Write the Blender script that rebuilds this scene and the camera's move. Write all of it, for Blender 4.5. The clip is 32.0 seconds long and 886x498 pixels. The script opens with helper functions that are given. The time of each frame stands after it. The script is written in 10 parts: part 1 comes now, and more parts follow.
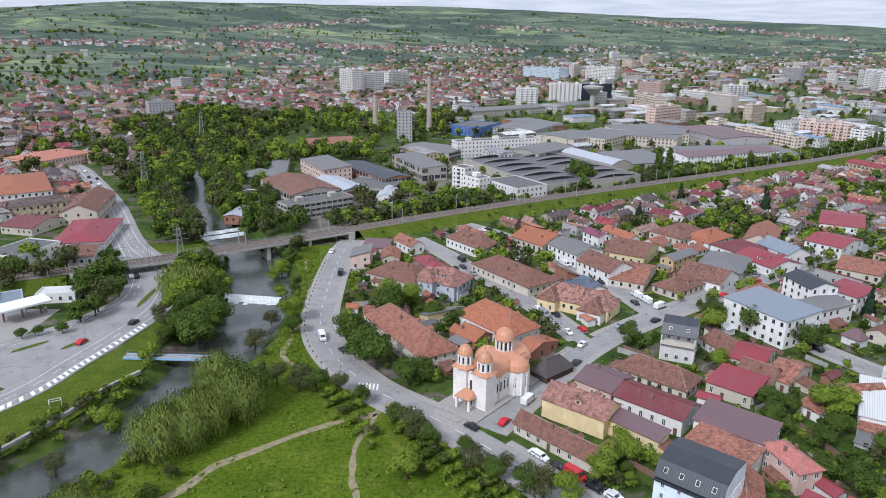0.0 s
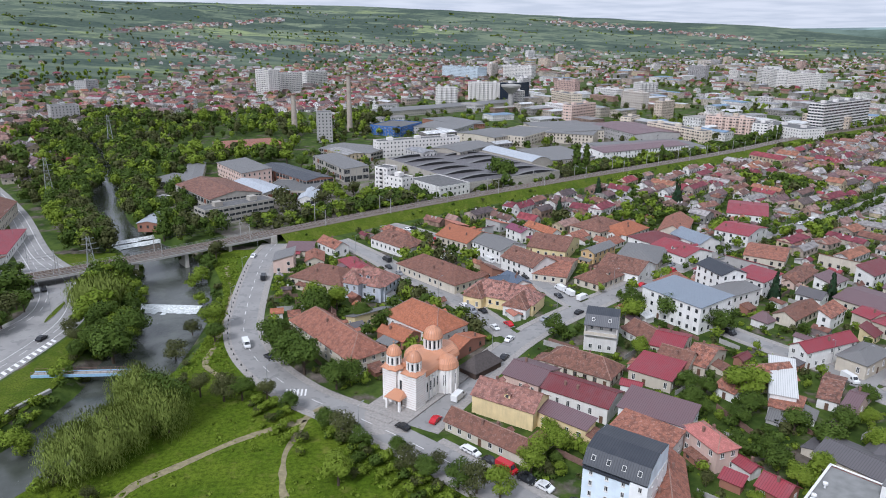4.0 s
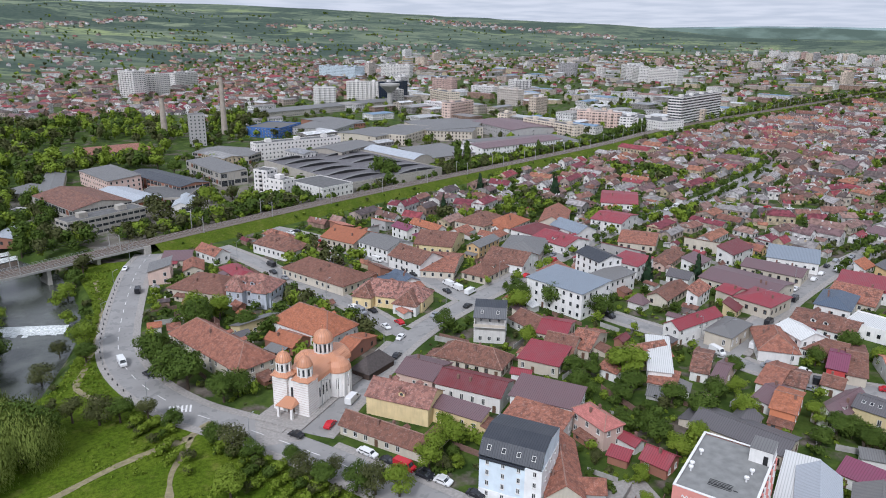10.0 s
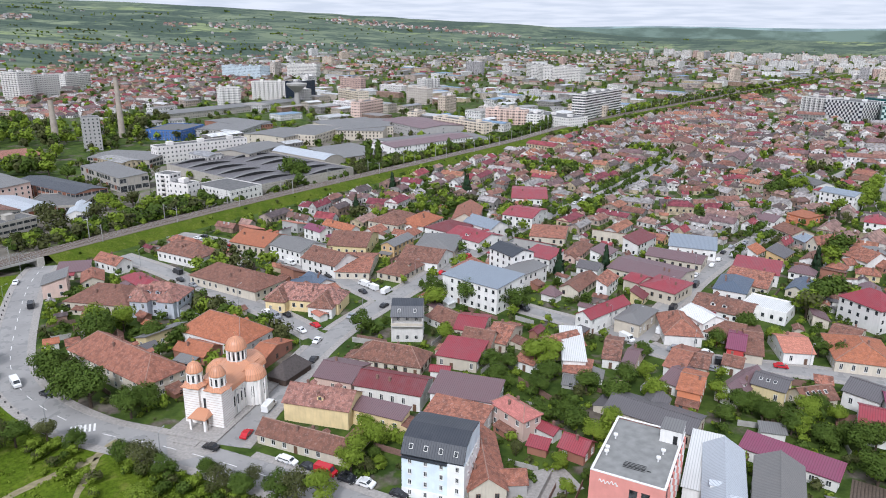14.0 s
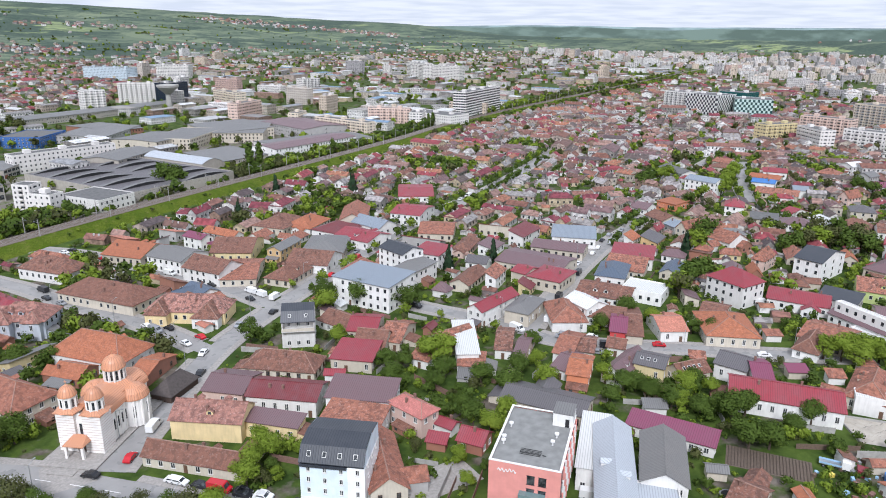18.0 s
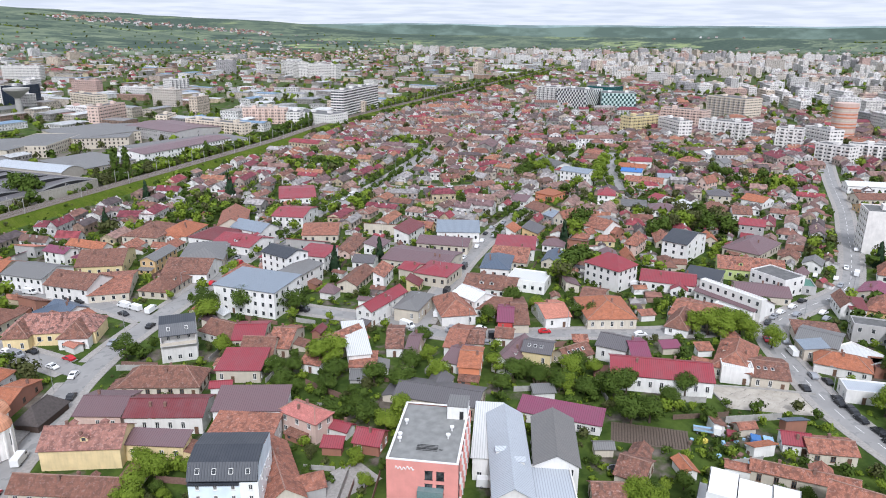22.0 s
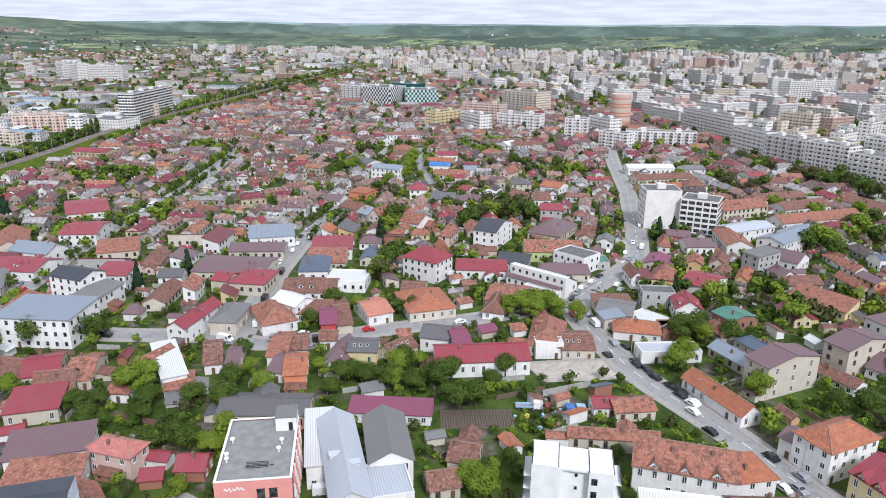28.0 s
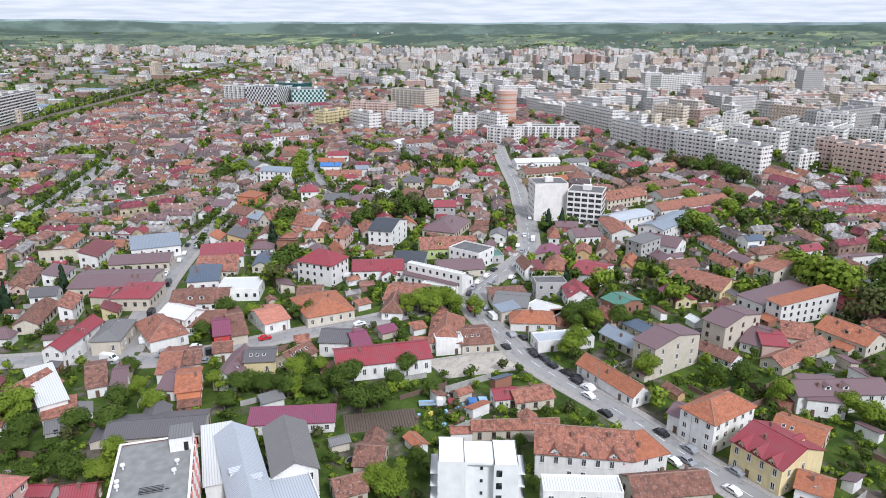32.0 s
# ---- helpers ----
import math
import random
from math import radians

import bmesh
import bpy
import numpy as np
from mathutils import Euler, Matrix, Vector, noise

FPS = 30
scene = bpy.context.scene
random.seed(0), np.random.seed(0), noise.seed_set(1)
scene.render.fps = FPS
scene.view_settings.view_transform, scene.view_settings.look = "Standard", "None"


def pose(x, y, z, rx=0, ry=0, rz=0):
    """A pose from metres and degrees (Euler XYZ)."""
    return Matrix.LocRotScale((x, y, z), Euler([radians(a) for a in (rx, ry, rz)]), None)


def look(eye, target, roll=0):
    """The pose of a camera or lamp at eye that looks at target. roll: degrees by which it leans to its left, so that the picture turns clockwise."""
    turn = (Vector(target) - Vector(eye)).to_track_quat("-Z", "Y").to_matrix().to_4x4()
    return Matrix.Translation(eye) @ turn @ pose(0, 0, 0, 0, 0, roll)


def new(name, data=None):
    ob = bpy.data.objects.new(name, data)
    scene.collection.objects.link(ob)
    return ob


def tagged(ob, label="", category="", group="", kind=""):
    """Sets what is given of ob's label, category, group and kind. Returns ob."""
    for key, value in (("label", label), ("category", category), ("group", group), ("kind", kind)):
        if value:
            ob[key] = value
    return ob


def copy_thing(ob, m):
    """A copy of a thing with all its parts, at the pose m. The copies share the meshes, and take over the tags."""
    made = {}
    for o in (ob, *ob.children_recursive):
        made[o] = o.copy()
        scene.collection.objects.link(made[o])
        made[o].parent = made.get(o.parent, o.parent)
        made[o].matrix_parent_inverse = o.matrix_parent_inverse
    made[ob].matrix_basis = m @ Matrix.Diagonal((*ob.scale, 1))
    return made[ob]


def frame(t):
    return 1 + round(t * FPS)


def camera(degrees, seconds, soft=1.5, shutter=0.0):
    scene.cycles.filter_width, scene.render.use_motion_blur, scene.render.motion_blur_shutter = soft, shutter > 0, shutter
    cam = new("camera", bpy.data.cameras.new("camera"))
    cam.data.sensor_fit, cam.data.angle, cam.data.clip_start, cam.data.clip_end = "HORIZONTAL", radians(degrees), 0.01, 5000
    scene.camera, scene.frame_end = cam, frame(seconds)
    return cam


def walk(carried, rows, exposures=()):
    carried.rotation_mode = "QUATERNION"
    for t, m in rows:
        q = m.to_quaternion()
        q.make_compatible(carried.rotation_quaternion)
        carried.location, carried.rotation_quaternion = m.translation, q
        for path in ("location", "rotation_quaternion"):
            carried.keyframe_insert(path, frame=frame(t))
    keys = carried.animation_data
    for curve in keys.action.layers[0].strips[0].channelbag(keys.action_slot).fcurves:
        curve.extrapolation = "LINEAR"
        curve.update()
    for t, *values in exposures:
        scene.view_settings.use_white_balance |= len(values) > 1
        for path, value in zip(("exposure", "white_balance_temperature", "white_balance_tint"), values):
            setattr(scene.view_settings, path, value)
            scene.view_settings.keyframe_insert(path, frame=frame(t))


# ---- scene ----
cam = camera(64.90, 32.0, 1.0)
PATH = [
    (0, 0.000, 0.000, 100.000, 72.458, 0.560, 0.000),
    (1, 0.004, 0.099, 99.953, 72.464, 0.535, -1.602),
    (2, 0.013, 0.204, 99.896, 72.477, 0.516, -3.217),
    (3, 0.026, 0.314, 99.832, 72.479, 0.540, -4.832),
    (3.5, 0.033, 0.371, 99.797, 72.491, 0.539, -5.633),
    (5.5, 0.076, 0.609, 99.643, 72.505, 0.487, -8.880),
    (6, 0.089, 0.671, 99.601, 72.516, 0.484, -9.692),
    (7, 0.120, 0.796, 99.515, 72.530, 0.485, -11.326),
    (8, 0.155, 0.924, 99.426, 72.528, 0.499, -12.941),
    (9, 0.194, 1.055, 99.334, 72.534, 0.496, -14.554),
    (10, 0.239, 1.186, 99.241, 72.530, 0.511, -16.163),
    (11, 0.289, 1.319, 99.149, 72.528, 0.528, -17.805),
    (12, 0.344, 1.452, 99.057, 72.523, 0.584, -19.523),
    (13, 0.404, 1.585, 98.966, 72.530, 0.589, -21.409),
    (14, 0.469, 1.717, 98.879, 72.534, 0.639, -23.501),
    (14.5, 0.504, 1.783, 98.836, 72.531, 0.627, -24.598),
    (16.5, 0.657, 2.042, 98.678, 72.537, 0.631, -29.352),
    (17, 0.699, 2.105, 98.641, 72.559, 0.641, -30.570),
    (18, 0.787, 2.230, 98.574, 72.561, 0.596, -33.004),
    (19, 0.881, 2.351, 98.514, 72.545, 0.605, -35.461),
    (20, 0.980, 2.468, 98.463, 72.513, 0.541, -37.899),
    (21, 1.086, 2.581, 98.421, 72.516, 0.535, -40.346),
    (22, 1.199, 2.689, 98.390, 72.495, 0.519, -42.780),
    (23, 1.317, 2.792, 98.370, 72.460, 0.545, -45.237),
    (24, 1.442, 2.889, 98.362, 72.461, 0.496, -47.658),
    (24.5, 1.507, 2.935, 98.363, 72.456, 0.511, -48.882),
    (26.5, 1.784, 3.101, 98.403, 72.466, 0.544, -53.977),
    (27, 1.857, 3.138, 98.423, 72.463, 0.551, -55.403),
    (28, 2.009, 3.206, 98.474, 72.486, 0.552, -58.396),
    (29, 2.168, 3.265, 98.542, 72.474, 0.512, -61.126),
    (30, 2.334, 3.315, 98.629, 72.484, 0.489, -63.237),
    (31, 2.507, 3.356, 98.735, 72.440, 0.411, -65.286),
    (32, 2.688, 3.386, 98.860, 72.397, 0.370, -67.331),
]
walk(cam, [(t, pose(x, y, z, tilt, 0, turn) @ pose(0, 0, 0, 0, 0, lean)) for t, x, y, z, tilt, lean, turn in PATH],
     [(0, -0.17, 5600, 14), (3.5, -0.23, 5600, 14), (9, -0.33, 5650, 14), (13, -0.12, 5700, 13), (17, 0.03, 5720, 13), (32, 0.02, 5720, 13)])

# ---- sky, sun ----
SUN_AZ, SUN_EL = radians(218), radians(44)
world = bpy.data.worlds.new("sky")
scene.world = world
world.use_nodes = True
wn, wl = world.node_tree.nodes, world.node_tree.links
wn.clear()
w_out, w_bg = wn.new("ShaderNodeOutputWorld"), wn.new("ShaderNodeBackground")
w_sky = wn.new("ShaderNodeTexSky")
w_sky.sky_type, w_sky.sun_disc = "NISHITA", False
w_sky.sun_elevation, w_sky.sun_rotation = SUN_EL, SUN_AZ
w_sky.air_density, w_sky.dust_density = 1.0, 2.0
# a thin white cloud deck, laid flat overhead, brighter towards the zenith as an overcast sky is
w_co, w_sep = wn.new("ShaderNodeTexCoord"), wn.new("ShaderNodeSeparateXYZ")
wl.new(w_co.outputs["Generated"], w_sep.inputs[0])


def w_math(op, a, c2):
    k = wn.new("ShaderNodeMath")
    k.operation = op
    for i, v in enumerate((a, c2)):
        if isinstance(v, (int, float)):
            k.inputs[i].default_value = v
        else:
            wl.new(v, k.inputs[i])
    k.inputs[2].default_value = 1.0
    return k.outputs[0]


w_high = w_math("ADD", w_math("MAXIMUM", w_sep.outputs[2], 0.0), 0.06)
w_flat = wn.new("ShaderNodeCombineXYZ")
wl.new(w_math("DIVIDE", w_sep.outputs[0], w_high), w_flat.inputs[0])
wl.new(w_math("DIVIDE", w_sep.outputs[1], w_high), w_flat.inputs[1])
w_noise, w_body = wn.new("ShaderNodeTexNoise"), wn.new("ShaderNodeTexNoise")
w_noise.inputs["Scale"].default_value, w_noise.inputs["Detail"].default_value = 0.55, 6
w_body.inputs["Scale"].default_value, w_body.inputs["Detail"].default_value = 1.3, 7
for k in (w_noise, w_body):
    wl.new(w_flat.outputs[0], k.inputs["Vector"])
# cover: thicker where one looks along the deck
w_cover = w_math("ADD", w_noise.outputs[0], w_math("DIVIDE", 0.035, w_high))
w_ramp = wn.new("ShaderNodeValToRGB")
w_ramp.color_ramp.elements[0].position, w_ramp.color_ramp.elements[0].color = 0.4, (0.8, 0.8, 0.8, 1)
w_ramp.color_ramp.elements[1].position, w_ramp.color_ramp.elements[1].color = 0.62, (1, 1, 1, 1)
w_tone = wn.new("ShaderNodeValToRGB")
w_tone.color_ramp.elements[0].position, w_tone.color_ramp.elements[0].color = 0.38, (18.8, 19.5, 20.2, 1)
w_tone.color_ramp.elements[1].position, w_tone.color_ramp.elements[1].color = 0.62, (22.8, 22.95, 23.1, 1)
w_cloud = wn.new("ShaderNodeMix")
w_cloud.data_type = "RGBA"
wl.new(w_cover, w_ramp.inputs[0])
wl.new(w_body.outputs[0], w_tone.inputs[0])
wl.new(w_ramp.outputs[0], w_cloud.inputs[0])
wl.new(w_sky.outputs[0], w_cloud.inputs[6])
w_lift = wn.new("ShaderNodeVectorMath")
w_lift.operation = "SCALE"
wl.new(w_tone.outputs[0], w_lift.inputs[0])
wl.new(w_math("MULTIPLY_ADD", w_math("MAXIMUM", w_sep.outputs[2], 0.0), 0.35), w_lift.inputs["Scale"])
wl.new(w_lift.outputs[0], w_cloud.inputs[7])
wl.new(w_cloud.outputs[2], w_bg.inputs[0])
wl.new(w_bg.outputs[0], w_out.inputs[0])
w_bg.inputs[1].default_value = 0.039

sun = bpy.data.lights.new("sun", "SUN")
sun.energy, sun.angle, sun.color = 3.4, radians(12), (1.0, 0.955, 0.89)
sun_ob = new("sun", sun)
sun_ob.matrix_world = look((0, 0, 300), (-math.sin(SUN_AZ) * 100, -math.cos(SUN_AZ) * 100, 300 - 100 * math.tan(SUN_EL)))


# ---- materials ----
def node_mat(name, rough=0.8, metal=0.0):
    m = bpy.data.materials.new(name)
    m.use_nodes = True
    n, l = m.node_tree.nodes, m.node_tree.links
    b = n["Principled BSDF"]
    b.inputs["Roughness"].default_value, b.inputs["Metallic"].default_value = rough, metal
    return m, n, l, b


def mix(n, l, fac, a, b, mode="MIX"):
    x = n.new("ShaderNodeMix")
    x.data_type, x.blend_type = "RGBA", mode
    for i, v in ((0, fac), (6, a), (7, b)):
        if isinstance(v, (int, float)):
            x.inputs[i].default_value = v
        elif isinstance(v, tuple):
            x.inputs[i].default_value = (*v[:3], 1)
        else:
            l.new(v, x.inputs[i])
    return x.outputs[2]


def noise_tex(n, l, scale, detail=4, coord="Object", stretch=None, rough=0.55):
    c = n.new("ShaderNodeTexCoord") if coord != "World" else n.new("ShaderNodeNewGeometry")
    out = c.outputs["Position"] if coord == "World" else c.outputs[coord]
    if stretch:
        mp = n.new("ShaderNodeMapping")
        mp.inputs["Scale"].default_value = stretch
        l.new(out, mp.inputs[0])
        out = mp.outputs[0]
    t = n.new("ShaderNodeTexNoise")
    t.inputs["Scale"].default_value, t.inputs["Detail"].default_value, t.inputs["Roughness"].default_value = scale, detail, rough
    l.new(out, t.inputs["Vector"])
    return t.outputs[0]


def ramp(n, l, fac, lo, hi, a=(0, 0, 0), b=(1, 1, 1)):
    r = n.new("ShaderNodeValToRGB")
    e = r.color_ramp.elements
    e[0].position, e[0].color, e[1].position, e[1].color = lo, (*a, 1), hi, (*b, 1)
    l.new(fac, r.inputs[0])
    return r.outputs[0]


def bump(n, l, b, height, strength=0.3, dist=0.05):
    k = n.new("ShaderNodeBump")
    k.inputs["Strength"].default_value, k.inputs["Distance"].default_value = strength, dist
    l.new(height, k.inputs["Height"])
    l.new(k.outputs[0], b.inputs["Normal"])


def shade(c, f):
    return tuple(min(1, v * f) for v in c)


def plaster(name, col, dirt=0.45, vary=0.5):
    """Painted render: large stains, fine grain, a slightly different tint on each thing."""
    m, n, l, b = node_mat(name, 0.9)
    big = ramp(n, l, noise_tex(n, l, 0.35, 5, "World"), 0.35, 0.75)
    streak = ramp(n, l, noise_tex(n, l, 1.2, 5, "World", (1.5, 1.5, 0.2)), 0.45, 0.8)
    c = mix(n, l, big, col, shade(col, 0.8))
    c = mix(n, l, mix(n, l, dirt, (0, 0, 0), streak), c, shade(tuple(0.6 * v + 0.06 for v in col), 0.75))
    info = n.new("ShaderNodeObjectInfo")
    c = mix(n, l, ramp(n, l, info.outputs["Random"], 0, 1, (0, 0, 0), (vary, vary, vary)), c, shade(tuple(0.8 * v + 0.2 * w for v, w in zip(col, (0.55, 0.42, 0.3))), 0.66))
    l.new(c, b.inputs["Base Color"])
    bump(n, l, b, noise_tex(n, l, 6, 4, "World"), 0.2, 0.02)
    return m


def tile_roof(name, col, age=0.5, island=False):
    """Clay tiles in courses up the slope, with patches of moss, soot and replaced tiles."""
    m, n, l, b = node_mat(name, 0.85)
    tc = n.new("ShaderNodeTexCoord")
    br = n.new("ShaderNodeTexBrick")
    br.inputs["Scale"].default_value = 1.0
    br.inputs["Brick Width"].default_value, br.inputs["Row Height"].default_value, br.inputs["Mortar Size"].default_value = 0.28, 0.34, 0.02
    br.inputs["Color1"].default_value, br.inputs["Color2"].default_value = (*shade(col, 1.15), 1), (*shade(col, 0.8), 1)
    br.inputs["Mortar"].default_value = (*shade(col, 0.55), 1)
    l.new(tc.outputs["UV"], br.inputs["Vector"])
    # blotches of soot and moss, pale lichen and replaced tiles, and streaks running down the slope
    patch = ramp(n, l, noise_tex(n, l, 0.75, 3, "World", None, 0.6), 0.47, 0.58)
    c = mix(n, l, mix(n, l, age, (0, 0, 0), patch), br.outputs[0], shade(tuple(0.25 * v + 0.015 for v in col), 0.7))
    pale = ramp(n, l, noise_tex(n, l, 1.6, 3, "World", None, 0.6), 0.56, 0.64)
    c = mix(n, l, mix(n, l, 0.7 * age, (0, 0, 0), pale), c, tuple(0.75 * v + 0.2 for v in col))
    rows = ramp(n, l, noise_tex(n, l, 1.0, 4, "UV", (0.3, 2.9, 1)), 0.42, 0.62)
    c = mix(n, l, mix(n, l, 0.5, (0, 0, 0), rows), c, shade(col, 0.5))
    runs = ramp(n, l, noise_tex(n, l, 1.0, 3, "UV", (1.3, 0.16, 1)), 0.5, 0.62)
    c = mix(n, l, mix(n, l, 0.55 * age, (0, 0, 0), runs), c, shade(tuple(0.4 * v + 0.03 for v in col), 0.8))
    info = n.new("ShaderNodeNewGeometry") if island else n.new("ShaderNodeObjectInfo")
    rnd = info.outputs["Random Per Island"] if island else info.outputs["Random"]
    c = mix(n, l, ramp(n, l, rnd, 0, 1, (0, 0, 0), (0.5, 0.5, 0.5)), c, shade(col, 0.6))
    l.new(c, b.inputs["Base Color"])
    bump(n, l, b, br.outputs[1], 0.35, 0.04)
    return m


def metal_roof(name, col, rough=0.5, old=0.3):
    """Painted sheet with standing seams down the slope."""
    m, n, l, b = node_mat(name, rough, 0.0)
    tc = n.new("ShaderNodeTexCoord")
    wv = n.new("ShaderNodeTexWave")
    wv.bands_direction = "X"
    wv.inputs["Scale"].default_value, wv.inputs["Distortion"].default_value = 0.55, 0
    l.new(tc.outputs["UV"], wv.inputs["Vector"])
    seam = ramp(n, l, wv.outputs[0], 0.7, 1.0)
    big = ramp(n, l, noise_tex(n, l, 0.3, 5, "World"), 0.38, 0.66)
    c = mix(n, l, mix(n, l, old, (0, 0, 0), big), col, tuple(0.55 * v + 0.07 for v in col))
    fine = ramp(n, l, noise_tex(n, l, 3, 5, "World"), 0.5, 0.8)
    c = mix(n, l, mix(n, l, old, (0, 0, 0), fine), c, shade(col, 0.7))
    c = mix(n, l, mix(n, l, 0.7, (0, 0, 0), seam), c, shade(col, 0.4))
    runs = ramp(n, l, noise_tex(n, l, 1.0, 5, "UV", (1.3, 0.1, 1)), 0.5, 0.7)
    c = mix(n, l, mix(n, l, 0.6 * old, (0, 0, 0), runs), c, tuple(0.5 * v + 0.05 for v in col))
    info = n.new("ShaderNodeObjectInfo")
    c = mix(n, l, ramp(n, l, info.outputs["Random"], 0, 1, (0, 0, 0), (0.35, 0.35, 0.35)), c, shade(col, 0.65))
    l.new(c, b.inputs["Base Color"])
    bump(n, l, b, seam, 0.4, 0.05)
    return m


def plain(name, col, rough=0.6, metal=0.0, vary=0.2, scale=2.0):
    m, n, l, b = node_mat(name, rough, metal)
    f = ramp(n, l, noise_tex(n, l, scale, 5, "World"), 0.3, 0.75)
    l.new(mix(n, l, f, col, shade(col, 1 - vary)), b.inputs["Base Color"])
    return m


WALLS = {
    "w": plaster("white_render", (0.83, 0.815, 0.785), 0.4), "c": plaster("cream_render", (0.62, 0.56, 0.46)), "y": plaster("yellow_render", (0.72, 0.6, 0.33)),
    "p": plaster("pale_pink_render", (0.68, 0.5, 0.43)), "o": plaster("ochre_render", (0.66, 0.45, 0.22)), "b": plaster("pale_blue_render", (0.6, 0.7, 0.78), 0.2),
    "g": plaster("grey_render", (0.45, 0.44, 0.43)), "k": plaster("brick_wall", (0.34, 0.15, 0.1)), "r": plaster("red_render", (0.6, 0.06, 0.06), 0.2),
    "lm": plaster("lime_render", (0.55, 0.65, 0.25), 0.2), "oo": plaster("orange_render", (0.65, 0.24, 0.12), 0.2), "cn": plaster("raw_concrete", (0.42, 0.39, 0.34), 0.7),
    "s": plaster("salmon_render", (0.78, 0.32, 0.28), 0.15), "wd": plaster("dark_timber", (0.07, 0.045, 0.035)),
}
ROOFS = {
    "br": tile_roof("brown_tile", (0.26, 0.118, 0.08), 0.75), "rt": tile_roof("old_red_tile", (0.4, 0.16, 0.102), 0.85), "or": tile_roof("orange_tile", (0.45, 0.16, 0.08), 0.35),
    "sa": tile_roof("salmon_tile", (0.55, 0.22, 0.15), 0.2), "cr": metal_roof("crimson_sheet", (0.29, 0.035, 0.05), 0.55, 0.5), "dr": metal_roof("dark_red_sheet", (0.17, 0.03, 0.035), 0.55, 0.5),
    "pk": tile_roof("pink_tile", (0.55, 0.2, 0.17), 0.2), "dk": metal_roof("charcoal_sheet", (0.035, 0.04, 0.052), 0.45), "gy": metal_roof("grey_sheet", (0.19, 0.185, 0.18), 0.6, 0.8),
    "pu": metal_roof("brown_violet_sheet", (0.17, 0.1, 0.108)), "pv": metal_roof("plum_sheet", (0.22, 0.05, 0.1)), "dp": metal_roof("dark_grey_sheet", (0.12, 0.11, 0.115), 0.55, 0.5),
    "gb": metal_roof("blue_grey_sheet", (0.24, 0.28, 0.33), 0.45), "bl": metal_roof("slate_blue_sheet", (0.09, 0.12, 0.17)), "wh": metal_roof("white_sheet", (0.68, 0.68, 0.66), 0.5, 0.15),
    "wt": metal_roof("pale_grey_sheet", (0.46, 0.49, 0.53), 0.4, 0.1), "dg": metal_roof("weathered_panel", (0.2, 0.19, 0.18), 0.7, 0.9), "gn": metal_roof("green_sheet", (0.08, 0.22, 0.16)),
    "cn": plain("bitumen_roof", (0.15, 0.148, 0.145), 0.9, 0, 0.45, 0.6), "cu": metal_roof("copper_sheet", (0.62, 0.29, 0.16), 0.42, 0.25), "bb": metal_roof("bright_blue_sheet", (0.05, 0.19, 0.5)),
    "lb": metal_roof("light_blue_sheet", (0.24, 0.36, 0.46), 0.5, 0.7), "ws": plain("dark_shingle", (0.09, 0.075, 0.07), 0.9, 0, 0.4, 1.5),
}
m, n, l, b = node_mat("window_glass", 0.12)
c = mix(n, l, ramp(n, l, noise_tex(n, l, 0.9, 2, "World"), 0.4, 0.65), (0.015, 0.018, 0.022), (0.09, 0.095, 0.1))
l.new(c, b.inputs["Base Color"])
GLASS = m
FRAME = plain("window_frame_white", (0.7, 0.69, 0.66), 0.5, 0, 0.15)
FRAME_D = plain("window_frame_brown", (0.14, 0.08, 0.05), 0.6)
CAP = plain("ridge_tile", (0.36, 0.22, 0.17), 0.9, 0, 0.5, 1.5)
CHIM = plain("chimney_brick", (0.24, 0.14, 0.11), 0.9, 0, 0.4)
CONC = plain("concrete", (0.4, 0.385, 0.36), 0.9, 0, 0.35, 0.8)
STONE = plain("stone", (0.5, 0.47, 0.42), 0.9, 0, 0.3)
STEEL = plain("galvanised_steel", (0.42, 0.43, 0.44), 0.45, 0.6)
DARKM = plain("dark_metal", (0.03, 0.03, 0.032), 0.5, 0.3)
RUBBER = plain("rubber", (0.015, 0.015, 0.015), 0.85)
BARK = plain("bark", (0.09, 0.065, 0.045), 0.95, 0, 0.5, 4)
WHITE = plain("white_paint", (0.78, 0.77, 0.75), 0.55, 0, 0.12)
YELLOWP = plain("yellow_paint", (0.75, 0.6, 0.12), 0.5)
BLUEP = plain("blue_paint", (0.32, 0.5, 0.68), 0.5)
WOODP = plain("weathered_wood", (0.16, 0.11, 0.08), 0.9, 0, 0.4, 3)
BALLAST = plain("ballast", (0.2, 0.165, 0.135), 0.95, 0, 0.5, 3)
RAILM = plain("rail_steel", (0.16, 0.1, 0.075), 0.5, 0.7)
RUST = plain("rusty_sheet", (0.24, 0.09, 0.05), 0.85, 0, 0.6, 0.9)
DIRT = plain("bare_earth", (0.31, 0.265, 0.15), 0.95, 0, 0.55, 0.7)

m, n, l, b = node_mat("asphalt", 0.9)
c = mix(n, l, ramp(n, l, noise_tex(n, l, 0.15, 6, "World"), 0.35, 0.7), (0.24, 0.232, 0.224), (0.31, 0.3, 0.288))
c = mix(n, l, ramp(n, l, noise_tex(n, l, 0.3, 3, "World", None, 0.55), 0.56, 0.6, (0, 0, 0), (0.5, 0.5, 0.5)), c, (0.15, 0.15, 0.15))
l.new(c, b.inputs["Base Color"])
bump(n, l, b, noise_tex(n, l, 12, 3, "World"), 0.3, 0.01)
ASPHALT = m
PAVE = plain("paving", (0.36, 0.335, 0.31), 0.9, 0, 0.35, 1.5)


